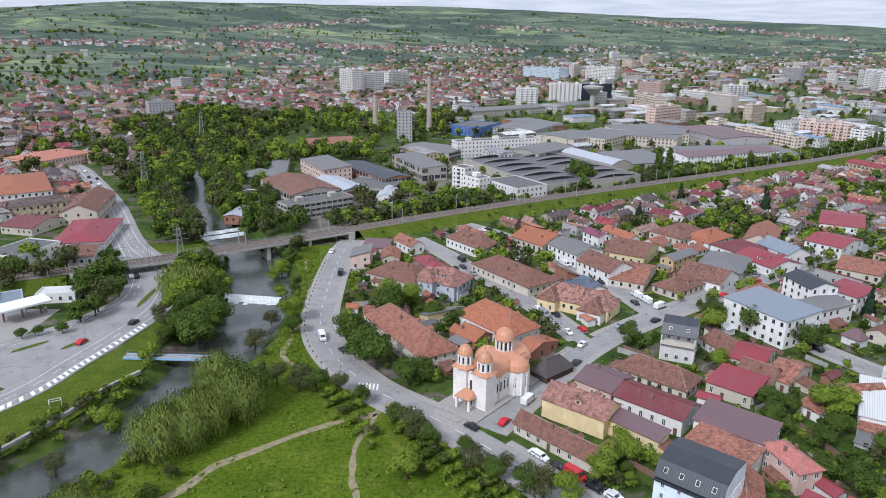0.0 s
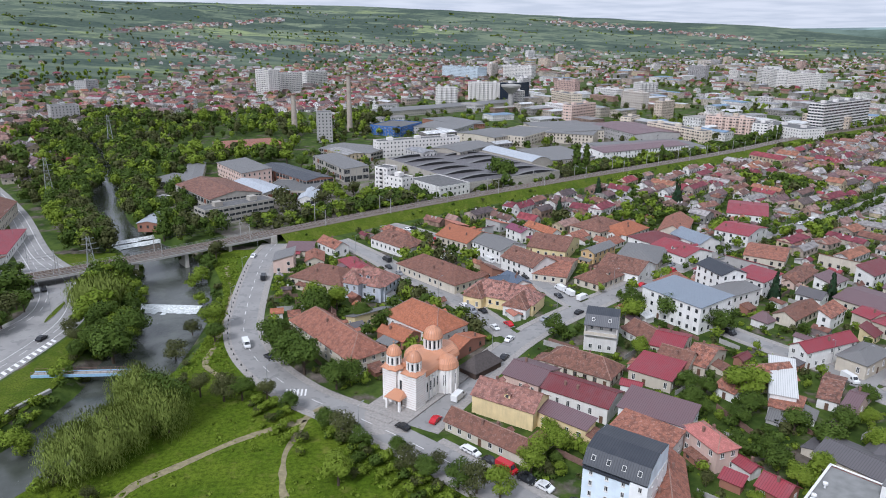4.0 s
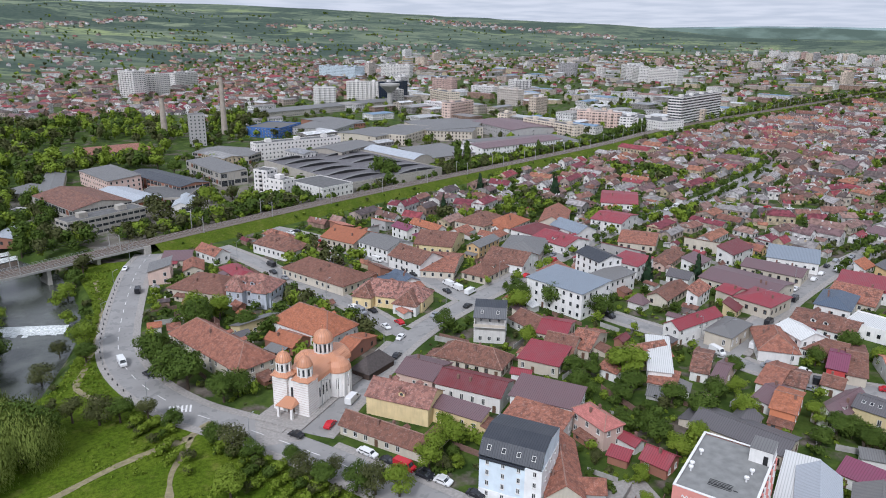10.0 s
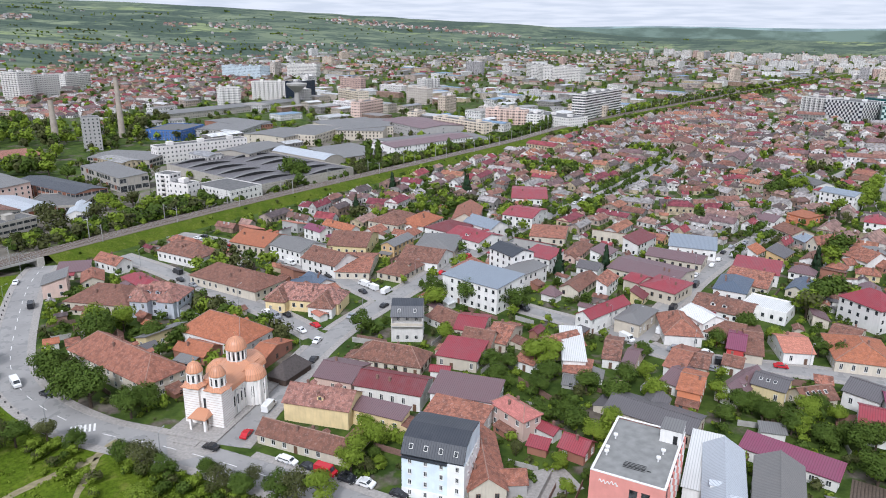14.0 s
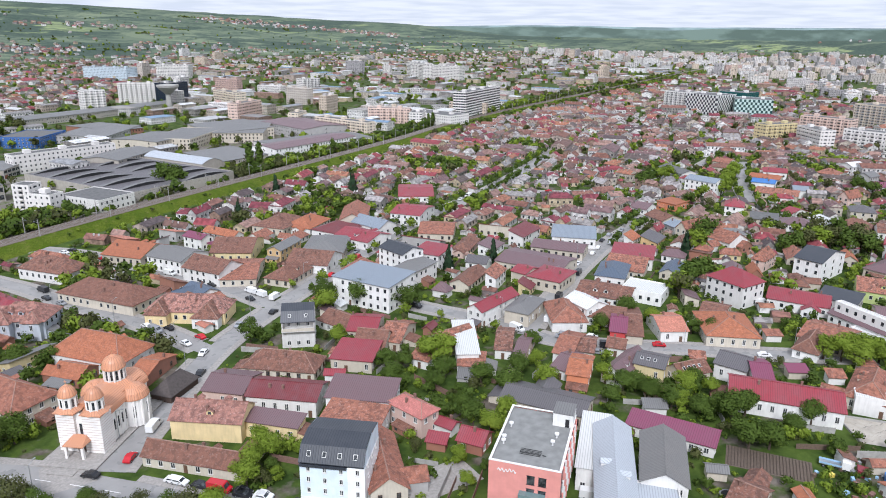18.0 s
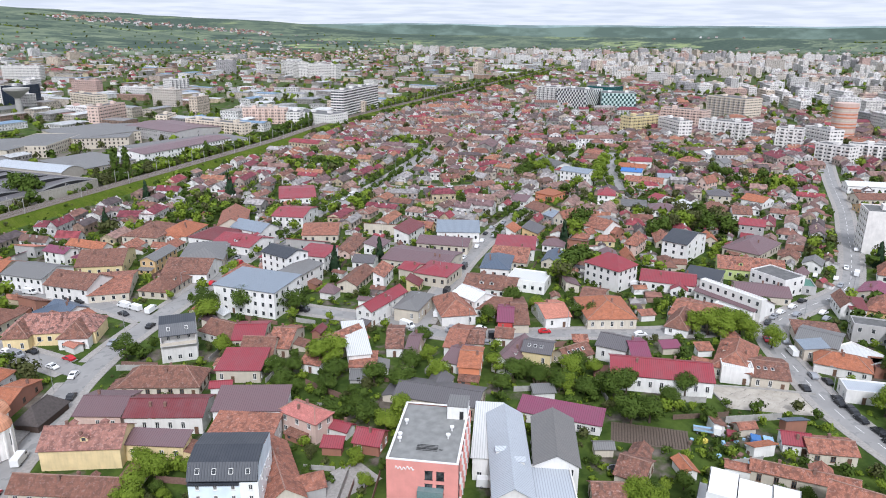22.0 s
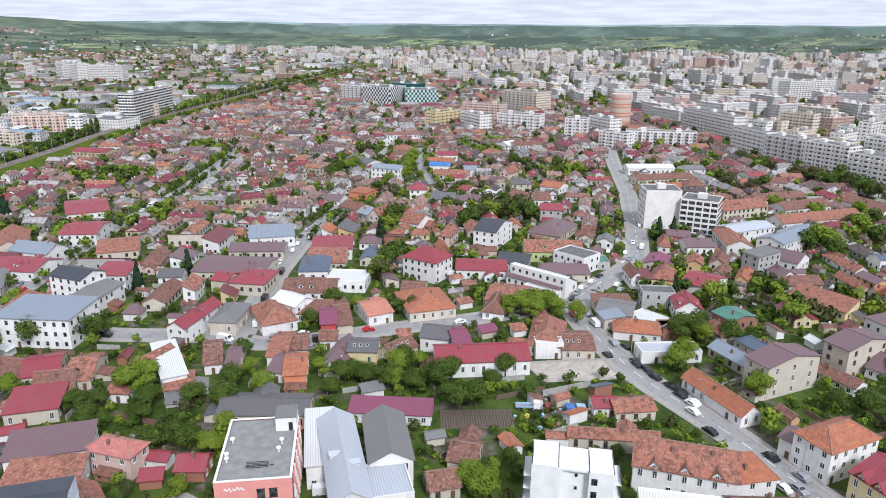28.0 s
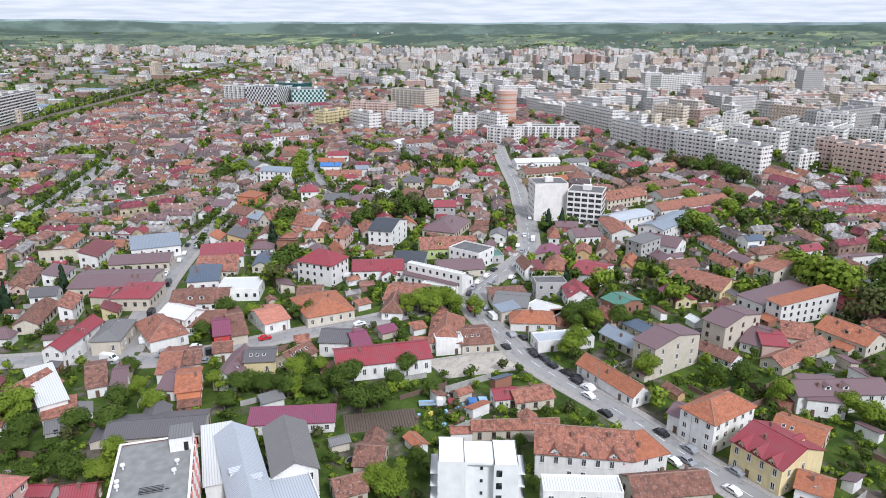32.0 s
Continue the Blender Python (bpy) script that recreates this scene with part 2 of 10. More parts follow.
def grass_mat(name, a, b2, dry, s=1.0):
    m, n, l, b = node_mat(name, 0.95)
    b.inputs["Specular IOR Level"].default_value = 0.1
    c = mix(n, l, ramp(n, l, noise_tex(n, l, 0.06 * s, 6, "World", None, 0.65), 0.35, 0.65), a, b2)
    c = mix(n, l, ramp(n, l, noise_tex(n, l, 0.9 * s, 6, "World", None, 0.7), 0.4, 0.7), c, shade(a, 0.42))
    c = mix(n, l, ramp(n, l, noise_tex(n, l, 0.2 * s, 7, "World", None, 0.7), 0.55, 0.75, (0, 0, 0), (0.7, 0.7, 0.7)), c, dry)
    l.new(c, b.inputs["Base Color"])
    bump(n, l, b, noise_tex(n, l, 2.5, 5, "World"), 0.8, 0.3)
    return m


GRASS = grass_mat("meadow_grass", (0.072, 0.122, 0.006), (0.13, 0.178, 0.014), (0.21, 0.2, 0.05))
VERGE = grass_mat("verge_grass", (0.068, 0.11, 0.008), (0.125, 0.158, 0.018), (0.19, 0.165, 0.06), 2)

# city ground: gardens, yards, bare soil; fields and woods on the slopes further out
m, n, l, b = node_mat("ground_cover", 0.95)
b.inputs["Specular IOR Level"].default_value = 0.15
garden = mix(n, l, ramp(n, l, noise_tex(n, l, 0.12, 6, "World", None, 0.65), 0.4, 0.6), (0.03, 0.054, 0.009), (0.07, 0.105, 0.018))
yard = mix(n, l, ramp(n, l, noise_tex(n, l, 0.3, 5, "World"), 0.35, 0.7), (0.07, 0.058, 0.045), (0.18, 0.155, 0.13))
near_c = mix(n, l, ramp(n, l, noise_tex(n, l, 0.07, 5, "World", None, 0.6), 0.54, 0.62), garden, yard)
geo = n.new("ShaderNodeNewGeometry")
vor = n.new("ShaderNodeTexVoronoi")
vor.inputs["Scale"].default_value = 0.006
l.new(geo.outputs["Position"], vor.inputs["Vector"])
# slope greens are paled and greyed, with distance haze put into the colour
fields = ramp(n, l, vor.outputs["Color"], 0.1, 0.9, (0.095, 0.125, 0.085), (0.18, 0.215, 0.135))
meadow = ramp(n, l, noise_tex(n, l, 0.0016, 5, "World", (1, 1.6, 1), 0.55), 0.54, 0.62)
hill = mix(n, l, meadow, fields, (0.24, 0.285, 0.13))
scrub = ramp(n, l, noise_tex(n, l, 0.012, 8, "World", (0.7, 1.3, 1), 0.72), 0.47, 0.56)
hill = mix(n, l, scrub, hill, (0.07, 0.098, 0.072))
woods = ramp(n, l, noise_tex(n, l, 0.0021, 8, "World", (0.7, 1.5, 1), 0.68), 0.5, 0.53)
hill = mix(n, l, woods, hill, mix(n, l, ramp(n, l, noise_tex(n, l, 0.05, 5, "World", None, 0.7), 0.4, 0.6), (0.042, 0.066, 0.052), (0.068, 0.095, 0.068)))
sep = n.new("ShaderNodeSeparateXYZ")
l.new(geo.outputs["Position"], sep.inputs[0])
rise = n.new("ShaderNodeMapRange")
rise.inputs["From Min"].default_value, rise.inputs["From Max"].default_value = 3, 14
l.new(sep.outputs["Z"], rise.inputs["Value"])
c = mix(n, l, rise.outputs[0], near_c, hill)
l.new(c, b.inputs["Base Color"])
bump(n, l, b, noise_tex(n, l, 0.6, 6, "World"), 0.5, 0.3)
GROUND = m

m, n, l, b = node_mat("works_soil", 0.95)
c = mix(n, l, ramp(n, l, noise_tex(n, l, 0.05, 6, "World", None, 0.65), 0.4, 0.62), (0.2, 0.18, 0.155), (0.1, 0.085, 0.06))
c = mix(n, l, ramp(n, l, noise_tex(n, l, 0.09, 6, "World", None, 0.7), 0.52, 0.62), c, (0.085, 0.115, 0.03))
l.new(c, b.inputs["Base Color"])
bump(n, l, b, noise_tex(n, l, 1.2, 6, "World"), 0.6, 0.2)
SOIL = m

m, n, l, b = node_mat("river_water", 0.14)
c = mix(n, l, ramp(n, l, noise_tex(n, l, 0.15, 5, "World"), 0.35, 0.7), (0.045, 0.05, 0.042), (0.08, 0.086, 0.074))
c = mix(n, l, ramp(n, l, noise_tex(n, l, 0.8, 7, "World", (1, 0.35, 1), 0.75), 0.64, 0.76), c, (0.3, 0.32, 0.32))
l.new(c, b.inputs["Base Color"])
bump(n, l, b, noise_tex(n, l, 1.6, 6, "World", None, 0.7), 0.35, 0.12)
WATER = m
m, n, l, b = node_mat("white_water", 0.5)
c = mix(n, l, ramp(n, l, noise_tex(n, l, 1.4, 6, "World", None, 0.7), 0.4, 0.6), (0.8, 0.82, 0.82), (0.35, 0.38, 0.36))
l.new(c, b.inputs["Base Color"])
bump(n, l, b, noise_tex(n, l, 2.5, 6, "World"), 0.8, 0.25)
FOAM = m


def leaf_mat(name, col, col2):
    m, n, l, b = node_mat(name, 0.7)
    b.inputs["Specular IOR Level"].default_value = 0.12
    g = n.new("ShaderNodeNewGeometry")
    info = n.new("ShaderNodeObjectInfo")
    c = mix(n, l, g.outputs["Random Per Island"], col, col2)
    c = mix(n, l, ramp(n, l, info.outputs["Random"], 0, 1, (0, 0, 0), (0.55, 0.55, 0.55)), c, shade(col, 0.75))
    clump = ramp(n, l, noise_tex(n, l, 0.35, 4, "World"), 0.4, 0.62)
    c = mix(n, l, mix(n, l, 0.45, (0, 0, 0), clump), c, shade(col2, 1.12))
    l.new(c, b.inputs["Base Color"])
    tr = n.new("ShaderNodeBsdfTranslucent")
    l.new(c, tr.inputs[0])
    ad = n.new("ShaderNodeMixShader")
    ad.inputs[0].default_value = 0.22
    l.new(b.outputs[0], ad.inputs[1])
    l.new(tr.outputs[0], ad.inputs[2])
    l.new(ad.outputs[0], n["Material Output"].inputs[0])
    return m


LEAF = {
    "t": leaf_mat("leaf_green", (0.05, 0.085, 0.013), (0.105, 0.155, 0.027)), "l": leaf_mat("leaf_spring", (0.13, 0.195, 0.016), (0.215, 0.28, 0.036)),
    "d": leaf_mat("leaf_olive", (0.06, 0.07, 0.022), (0.12, 0.128, 0.046)), "w": leaf_mat("leaf_willow", (0.15, 0.195, 0.035), (0.225, 0.275, 0.062)),
    "c": leaf_mat("needle_dark", (0.018, 0.04, 0.02), (0.035, 0.065, 0.03)),
}


# ---- mesh helpers ----
class Build:
    """Collects faces with a material slot and flat texture coordinates in metres."""

    def __init__(self):
        self.v, self.f, self.m, self.uv = [], [], [], []

    def face(self, pts, mat=0, uv=None):
        i = len(self.v)
        self.v.extend([tuple(p) for p in pts])
        self.f.append(tuple(range(i, i + len(pts))))
        self.m.append(mat)
        if uv is None:
            p = [Vector(q) for q in pts]
            e = (p[1] - p[0])
            e = e.normalized() if e.length > 1e-6 else Vector((1, 0, 0))
            nrm = e.cross(p[-1] - p[0])
            w = nrm.cross(e).normalized() if nrm.length > 1e-9 else Vector((0, 0, 1))
            uv = [((q - p[0]).dot(e), (q - p[0]).dot(w)) for q in p]
        self.uv.extend(uv)

    def box(self, x0, y0, z0, x1, y1, z1, mat=0, skip=""):
        a = [(x0, y0, z0), (x1, y0, z0), (x1, y1, z0), (x0, y1, z0), (x0, y0, z1), (x1, y0, z1), (x1, y1, z1), (x0, y1, z1)]
        for key, q in (("b", (3, 2, 1, 0)), ("t", (4, 5, 6, 7)), ("s", (0, 1, 5, 4)), ("e", (1, 2, 6, 5)), ("n", (2, 3, 7, 6)), ("w", (3, 0, 4, 7))):
            if key not in skip:
                self.face([a[k] for k in q], mat)

    def slab(self, top, thick=0.18, mat=0):
        """A sheet with thickness below its upper polygon."""
        low = [(x, y, z - thick) for x, y, z in top]
        self.face(top, mat)
        self.face(low[::-1], mat)
        k = len(top)
        for i in range(k):
            j = (i + 1) % k
            self.face([low[i], low[j], top[j], top[i]], mat)

    def tube(self, c, r0, r1, z0, z1, seg=12, mat=0, cap=True, squash=1.0):
        ring = [(math.cos(2 * math.pi * i / seg), math.sin(2 * math.pi * i / seg) * squash) for i in range(seg)]
        for i in range(seg):
            (a, b2), (d, e) = ring[i], ring[(i + 1) % seg]
            self.face([(c[0] + a * r0, c[1] + b2 * r0, z0), (c[0] + d * r0, c[1] + e * r0, z0), (c[0] + d * r1, c[1] + e * r1, z1), (c[0] + a * r1, c[1] + b2 * r1, z1)], mat)
        if cap and r1 > 0.01:
            self.face([(c[0] + a * r1, c[1] + b2 * r1, z1) for a, b2 in ring], mat)

    def lathe(self, c, profile, seg=16, mat=0):
        for (r0, z0), (r1, z1) in zip(profile, profile[1:]):
            self.tube(c, r0, r1, z0, z1, seg, mat, False)

    def beam(self, p, q, w, mat=0):
        """A square bar from p to q."""
        p, q = Vector(p), Vector(q)
        d = (q - p).normalized()
        s = d.cross(Vector((0, 0, 1)))
        s = s.normalized() if s.length > 1e-3 else Vector((1, 0, 0))
        u = s.cross(d).normalized()
        o = [(s + u) * w / 2, (s - u) * w / 2, (-s - u) * w / 2, (u - s) * w / 2]
        for i in range(4):
            j = (i + 1) % 4
            self.face([p + o[j], p + o[i], q + o[i], q + o[j]], mat)
        self.face([q + k for k in o], mat)
        self.face([p + k for k in o[::-1]], mat)

    def mesh(self, name, mats, smooth=False):
        me = bpy.data.meshes.new(name)
        index, points, at = {}, [], []
        for p in self.v:
            key = (round(p[0], 3), round(p[1], 3), round(p[2], 3))
            if key not in index:
                index[key] = len(points)
                points.append(p)
            at.append(index[key])
        me.from_pydata(points, [], [tuple(at[i] for i in f) for f in self.f])
        for k in mats if isinstance(mats, (list, tuple)) else [mats]:
            me.materials.append(k)
        me.polygons.foreach_set("material_index", self.m)
        layer = me.uv_layers.new(name="flat")
        layer.data.foreach_set("uv", [c for uv in self.uv for c in uv])
        if smooth:
            me.polygons.foreach_set("use_smooth", [True] * len(self.f))
        me.update()
        return me


def part(name, build, mats, parent=None, label="", m=None, smooth=False):
    ob = new(name, build.mesh(name, mats, smooth) if isinstance(build, Build) else build)
    if parent is not None:
        ob.parent = parent
    if m is not None:
        ob.matrix_basis = m
    return tagged(ob, label)


def thing(name, label, category, m, group=""):
    ob = new(name)
    ob.empty_display_size = 0.5
    ob.matrix_basis = m
    return tagged(ob, label, category, group)


def spline(pts, step=4.0):
    """Points along a smooth curve through the given ones."""
    p = [Vector((*q, 0)) for q in pts]
    p = [2 * p[0] - p[1], *p, 2 * p[-1] - p[-2]]
    out = []
    for a, b2, c2, d in zip(p, p[1:], p[2:], p[3:]):
        k = max(1, int((c2 - b2).length / step))
        for i in range(k):
            s = i / k
            out.append(0.5 * (2 * b2 + (c2 - a) * s + (2 * a - 5 * b2 + 4 * c2 - d) * s * s + (3 * b2 - a - 3 * c2 + d) * s**3))
    out.append(p[-2])
    return out


def offsets(line, d):
    out = []
    for i, p in enumerate(line):
        t = line[min(i + 1, len(line) - 1)] - line[max(i - 1, 0)]
        out.append(p + Vector((-t.y, t.x, 0)).normalized() * d)
    return out


def strip(build, line, d0, d1, z0, z1=None, mat=0):
    z1 = z0 if z1 is None else z1
    a, b2 = offsets(line, d0), offsets(line, d1)
    for i in range(len(line) - 1):
        build.face([(a[i].x, a[i].y, z0), (b2[i].x, b2[i].y, z1), (b2[i + 1].x, b2[i + 1].y, z1), (a[i + 1].x, a[i + 1].y, z0)][::-1], mat)


# what stands where, in cells of one metre
OX, OY, OW, OH = -420, -120, 1250, 1000
taken = np.zeros((OH, OW), np.uint8)


def mark_line(line, half, value=1):
    for p, q in zip(line, line[1:]):
        k = int((q - p).length) + 1
        for i in range(k):
            c2 = p.lerp(q, i / k)
            x0, x1, y0, y1 = int(c2.x - half - OX), int(c2.x + half - OX) + 1, int(c2.y - half - OY), int(c2.y + half - OY) + 1
            taken[max(y0, 0):max(y1, 0), max(x0, 0):max(x1, 0)] |= value


def cells(x, y, rot, L, W, grow=0.0):
    c2, s2 = math.cos(radians(rot)), math.sin(radians(rot))
    us = np.arange(-L / 2 - grow, L / 2 + grow + 0.5, 0.8)
    vs = np.arange(-W / 2 - grow, W / 2 + grow + 0.5, 0.8)
    u, v = np.meshgrid(us, vs)
    ix, iy = (x + u * c2 - v * s2 - OX).astype(int).ravel(), (y + u * s2 + v * c2 - OY).astype(int).ravel()
    ok = (ix >= 0) & (ix < OW) & (iy >= 0) & (iy < OH)
    return iy[ok], ix[ok], bool(ok.all())


# ---- river, rail, roads: lines on the plan ----
RIVER = spline([(-150, 60), (-118, 100), (-96, 138), (-86, 155), (-77, 185), (-73, 220), (-73, 255), (-82, 289), (-96, 322), (-119, 352), (-143, 392), (-163, 450), (-188, 528), (-240, 640), (-300, 760)], 3)
RAIL = spline([(-420, 150), (-250, 222), (-143, 275), (-100, 300), (-52, 332), (0, 368), (59, 406), (115, 440), (216, 500), (308, 556), (460, 655), (850, 858), (1500, 1190), (3200, 2060)], 8)
ROADS = {
    "roadW": (11.5, [(-153, 130), (-123, 171), (-115, 196), (-108, 226), (-107, 244), (-112, 266), (-123, 288), (-150, 322), (-195, 400), (-256, 490), (-281, 522), (-296, 571), (-301, 640), (-290, 760)]),
    "roadW2": (11, [(-200, 158), (-152, 196), (-131, 219), (-122, 238), (-120, 252), (-126, 273), (-139, 296), (-154, 321), (-170, 346)]),
    "bank": (9, [(-44, 330), (-47, 304), (-46, 258), (-43, 226), (-35, 203), (-20, 181), (-3, 166), (13, 150), (28, 133), (48, 110), (66, 90)]),
    "churchst": (7, [(12, 160), (30, 185), (49, 210), (72, 231), (121, 268), (150, 290), (195, 321), (230, 338), (271, 361), (330, 400), (430, 470)]),
    "st2": (6, [(49, 212), (36, 244), (16, 279), (2, 307), (-14, 333)]),
    "st3": (6, [(80, 236), (66, 276), (47, 310), (28, 342), (5, 366)]),
    "st4": (6, [(143, 169), (154, 177), (191, 201), (209, 212), (248, 233), (267, 241), (304, 258)]),
    "cross": (6, [(118, 225), (128, 205), (143, 180), (147, 164), (158, 151), (181, 133), (198, 118), (226, 97)]),
    "curve": (6.4, [(120, -60), (150, -10), (174, 22), (192, 50), (207, 66), (223, 81), (234, 87.5), (246, 90), (262, 89), (284, 86), (302, 86), (322, 91), (355, 102), (390, 115), (438, 133), (489, 155), (556, 183), (760, 262)]),
    "st6": (4.5, [(271, 361), (300, 330), (340, 318), (420, 330), (520, 370)]),
    "av": (8, [(385, 250), (394, 257), (424, 283), (463, 310), (505, 336)]),
    "st7": (5, [(430, 470), (470, 420), (520, 370), (545, 300), (556, 183)]),
}
LINES = {k: spline(p, 4) for k, (w, p) in ROADS.items()}


def river_half(y):
    return 9.0 if y < 200 else 11.5 if y < 335 else 8.5


RIV = np.array([(p.x, p.y) for p in RIVER])
RIDGE_AZ = [-180, -60, -31, -24, -16, -2, 7.5, 15, 23, 31, 38, 52, 70, 80, 87, 93, 98, 130, 180]
RIDGE_EL = [0.8, 1.0, 1.1, 1.6, 1.7, 1.68, 1.37, 1.12, 0.75, 0.4, -0.35, -0.45, -0.4, -0.35, -0.2, -0.05, 0.05, 0.6, 0.8]
FOOT_AZ = [-180, -40, -30, -15, 0, 15, 30, 45, 60, 75, 90, 100, 140, 180]
FOOT_R = [2500, 900, 900, 1300, 2000, 2300, 2900, 3500, 3700, 3300, 3000, 2800, 2500, 2500]


def ground_z(x, y):
    r, az = math.hypot(x, y), math.degrees(math.atan2(x, y))
    foot, top = np.interp(az, FOOT_AZ, FOOT_R), 100 + 4500 * math.tan(radians(np.interp(az, RIDGE_AZ, RIDGE_EL)))
    top += 4500 * math.tan(radians(0.07)) * noise.noise(Vector((az * 0.13, 2.5, 1)))
    z = 0.0
    if r > foot:
        s = min(1.0, (r - foot) / (4500 - foot))
        q = Vector((x * 0.0011, y * 0.0011, 0))
        z = top * (0.62 * s + 0.38 * s * s * (3 - 2 * s)) * (1 + (0.34 * noise.noise(q) + 0.14 * noise.noise(q * 3.1)) * 4 * s * (1 - s) * 1.2) + noise.noise(q * 9) * 5 * s * (1 - s) * 4
        if r > 4500:
            z = top - (r - 4500) * 0.15
    elif -420 < x < 60 and 40 < y < 800:
        d = math.sqrt(((RIV - (x, y)) ** 2).sum(1).min()) - river_half(y)
        z = -4.6 if d < 0 else (-4.6 + 4.6 * min(1, d / 6.0))
        if d > 6:
            z = 0.0
    return z


def axis(spans):
    out = []
    for a, b2, s in spans:
        out.extend(np.arange(a, b2, s).tolist())
    return out + [spans[-1][1]]


gx = axis([(-4900, -1500, 170), (-1500, -420, 40), (-420, -30, 3), (-30, 600, 30), (600, 1600, 60), (1600, 4900, 110)])
gy = axis([(-4900, -600, 300), (-600, 60, 40), (60, 800, 3.2), (800, 1600, 60), (1600, 4900, 110)])
NX, NY = len(gx), len(gy)
verts = [(x, y, ground_z(x, y)) for y in gy for x in gx]
faces = [(j * NX + i, j * NX + i + 1, (j + 1) * NX + i + 1, (j + 1) * NX + i) for j in range(NY - 1) for i in range(NX - 1)]
me = bpy.data.meshes.new("ground")
me.from_pydata(verts, [], faces)
me.polygons.foreach_set("use_smooth", [True] * len(faces))
me.materials.append(GROUND)
tagged(new("ground", me), "city ground of gardens, yards and green hills beyond", "ground", kind="structure")

# wooded ridges far behind the town, distance haze painted into their colours as blue
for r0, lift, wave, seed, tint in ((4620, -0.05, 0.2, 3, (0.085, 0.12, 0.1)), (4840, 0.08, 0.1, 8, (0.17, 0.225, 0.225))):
    b = Build()
    rim = []
    for i in range(361):
        az = -180 + i
        el = min(0.5, float(np.interp(az, [-180, 20, 34, 60, 80, 92, 99, 120, 180], [0.2, 0.15, 0.28, 0.3, 0.36, 0.4, 0.95 if r0 > 4700 else 0.5, 0.6, 0.2])) if az < 95 else 0.95) + lift + wave * noise.noise(Vector((az * 0.11, seed, 0))) + 0.4 * wave * noise.noise(Vector((az * 0.35, seed, 5)))
        rim.append((math.sin(radians(az)), math.cos(radians(az)), 100 + r0 * math.tan(radians(el))))
    for (x0, y0, z0), (x1, y1, z1) in zip(rim, rim[1:]):
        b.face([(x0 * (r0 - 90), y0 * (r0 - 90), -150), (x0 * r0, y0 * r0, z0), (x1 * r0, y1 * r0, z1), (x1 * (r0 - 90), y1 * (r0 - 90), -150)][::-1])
    # base colour carries the haze, paler and bluer on the farther ridge
    m, n, l, bs = node_mat("hazed_ridge", 1.0)
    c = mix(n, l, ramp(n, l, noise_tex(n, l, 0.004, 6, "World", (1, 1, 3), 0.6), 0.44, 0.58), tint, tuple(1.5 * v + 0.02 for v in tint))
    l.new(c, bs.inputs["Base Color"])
    tagged(part("backdrop", b, m, smooth=True), "long wooded ridge far behind the town, blue-green with painted haze", "hills", kind="structure")

b = Build()
strip(b, RIVER, -13.5, 13.5, -3.5)
tagged(part("water", b, WATER), "dark green-brown rippled river water", "river", kind="structure")

# the weirs
def weir(a, c2, depth, z):
    d = Vector((c2[0] - a[0], c2[1] - a[1], 0))
    s = Vector((d.y, -d.x, 0)).normalized()
    if s.y > 0:
        s = -s
    b = Build()
    k = 14
    for i in range(k):
        p, q = Vector((*a, z)) + d * (i / k), Vector((*a, z)) + d * ((i + 1) / k)
        j = noise.noise(Vector((i * 0.9, a[0], 0))) * 0.5
        rows = [(0, 0.25), (0.25 * depth, 0.18), (0.5 * depth, -0.25), (0.8 * depth, -0.4), (depth * (1 + j), -0.46)]
        for (o, h), (o2, h2) in zip(rows, rows[1:]):
            b.face([p + s * o + Vector((0, 0, h)), p + s * o2 + Vector((0, 0, h2)), q + s * o2 + Vector((0, 0, h2)), q + s * o + Vector((0, 0, h))][::-1])
    tagged(part("weir", b, FOAM), "low weir with white foaming water across the river", "weir", kind="structure")


weir((-90, 263), (-64, 259), 7, -3.0)
weir((-135, 331), (-98, 357), 5, -2.8)
weir((-138, 339), (-101, 364), 4, -2.6)

b = Build()
for k in ("roadW", "roadW2", "bank", "churchst", "st2", "st3", "st4", "cross", "curve", "st6", "av", "st7"):
    w = ROADS[k][0]
    strip(b, LINES[k], -w / 2, w / 2, 0.05 + 0.004 * (list(ROADS).index(k)))
    mark_line(LINES[k], w / 2 + 1.2)
b.face([(x, y, 0.046) for x, y in ((-150, 189), (-124, 178), (-113, 203), (-109, 228), (-112, 246), (-117, 244), (-126, 230), (-136, 214))])
tagged(part("road", b, ASPHALT), "patched grey asphalt streets", "road", kind="structure")
b = Build()
for k in ("bank", "churchst", "st2", "st3", "st4", "cross", "curve", "st6", "av", "st7"):
    w = ROADS[k][0]
    zk = 0.14 + 0.003 * list(ROADS).index(k)
    for s in (-1, 1):
        line = offsets(LINES[k], s * (w / 2 + 1.2))
        keep = []
        for p in line + [None]:
            clear = p is not None and all(min((p - q).length for q in LINES[o]) > ROADS[o][0] / 2 + 0.7 for o in LINES if o != k)
            if clear:
                keep.append(p)
            else:
                if len(keep) > 1:
                    strip(b, keep, -1.2, 1.2, zk)
                    for side in (-1.2, 1.2):
                        strip(b, offsets(keep, side), 0, 0.001, zk, 0.0)
                keep = []
tagged(part("pavement", b, PAVE), "worn concrete pavements with kerbs along the streets", "pavement", kind="structure")

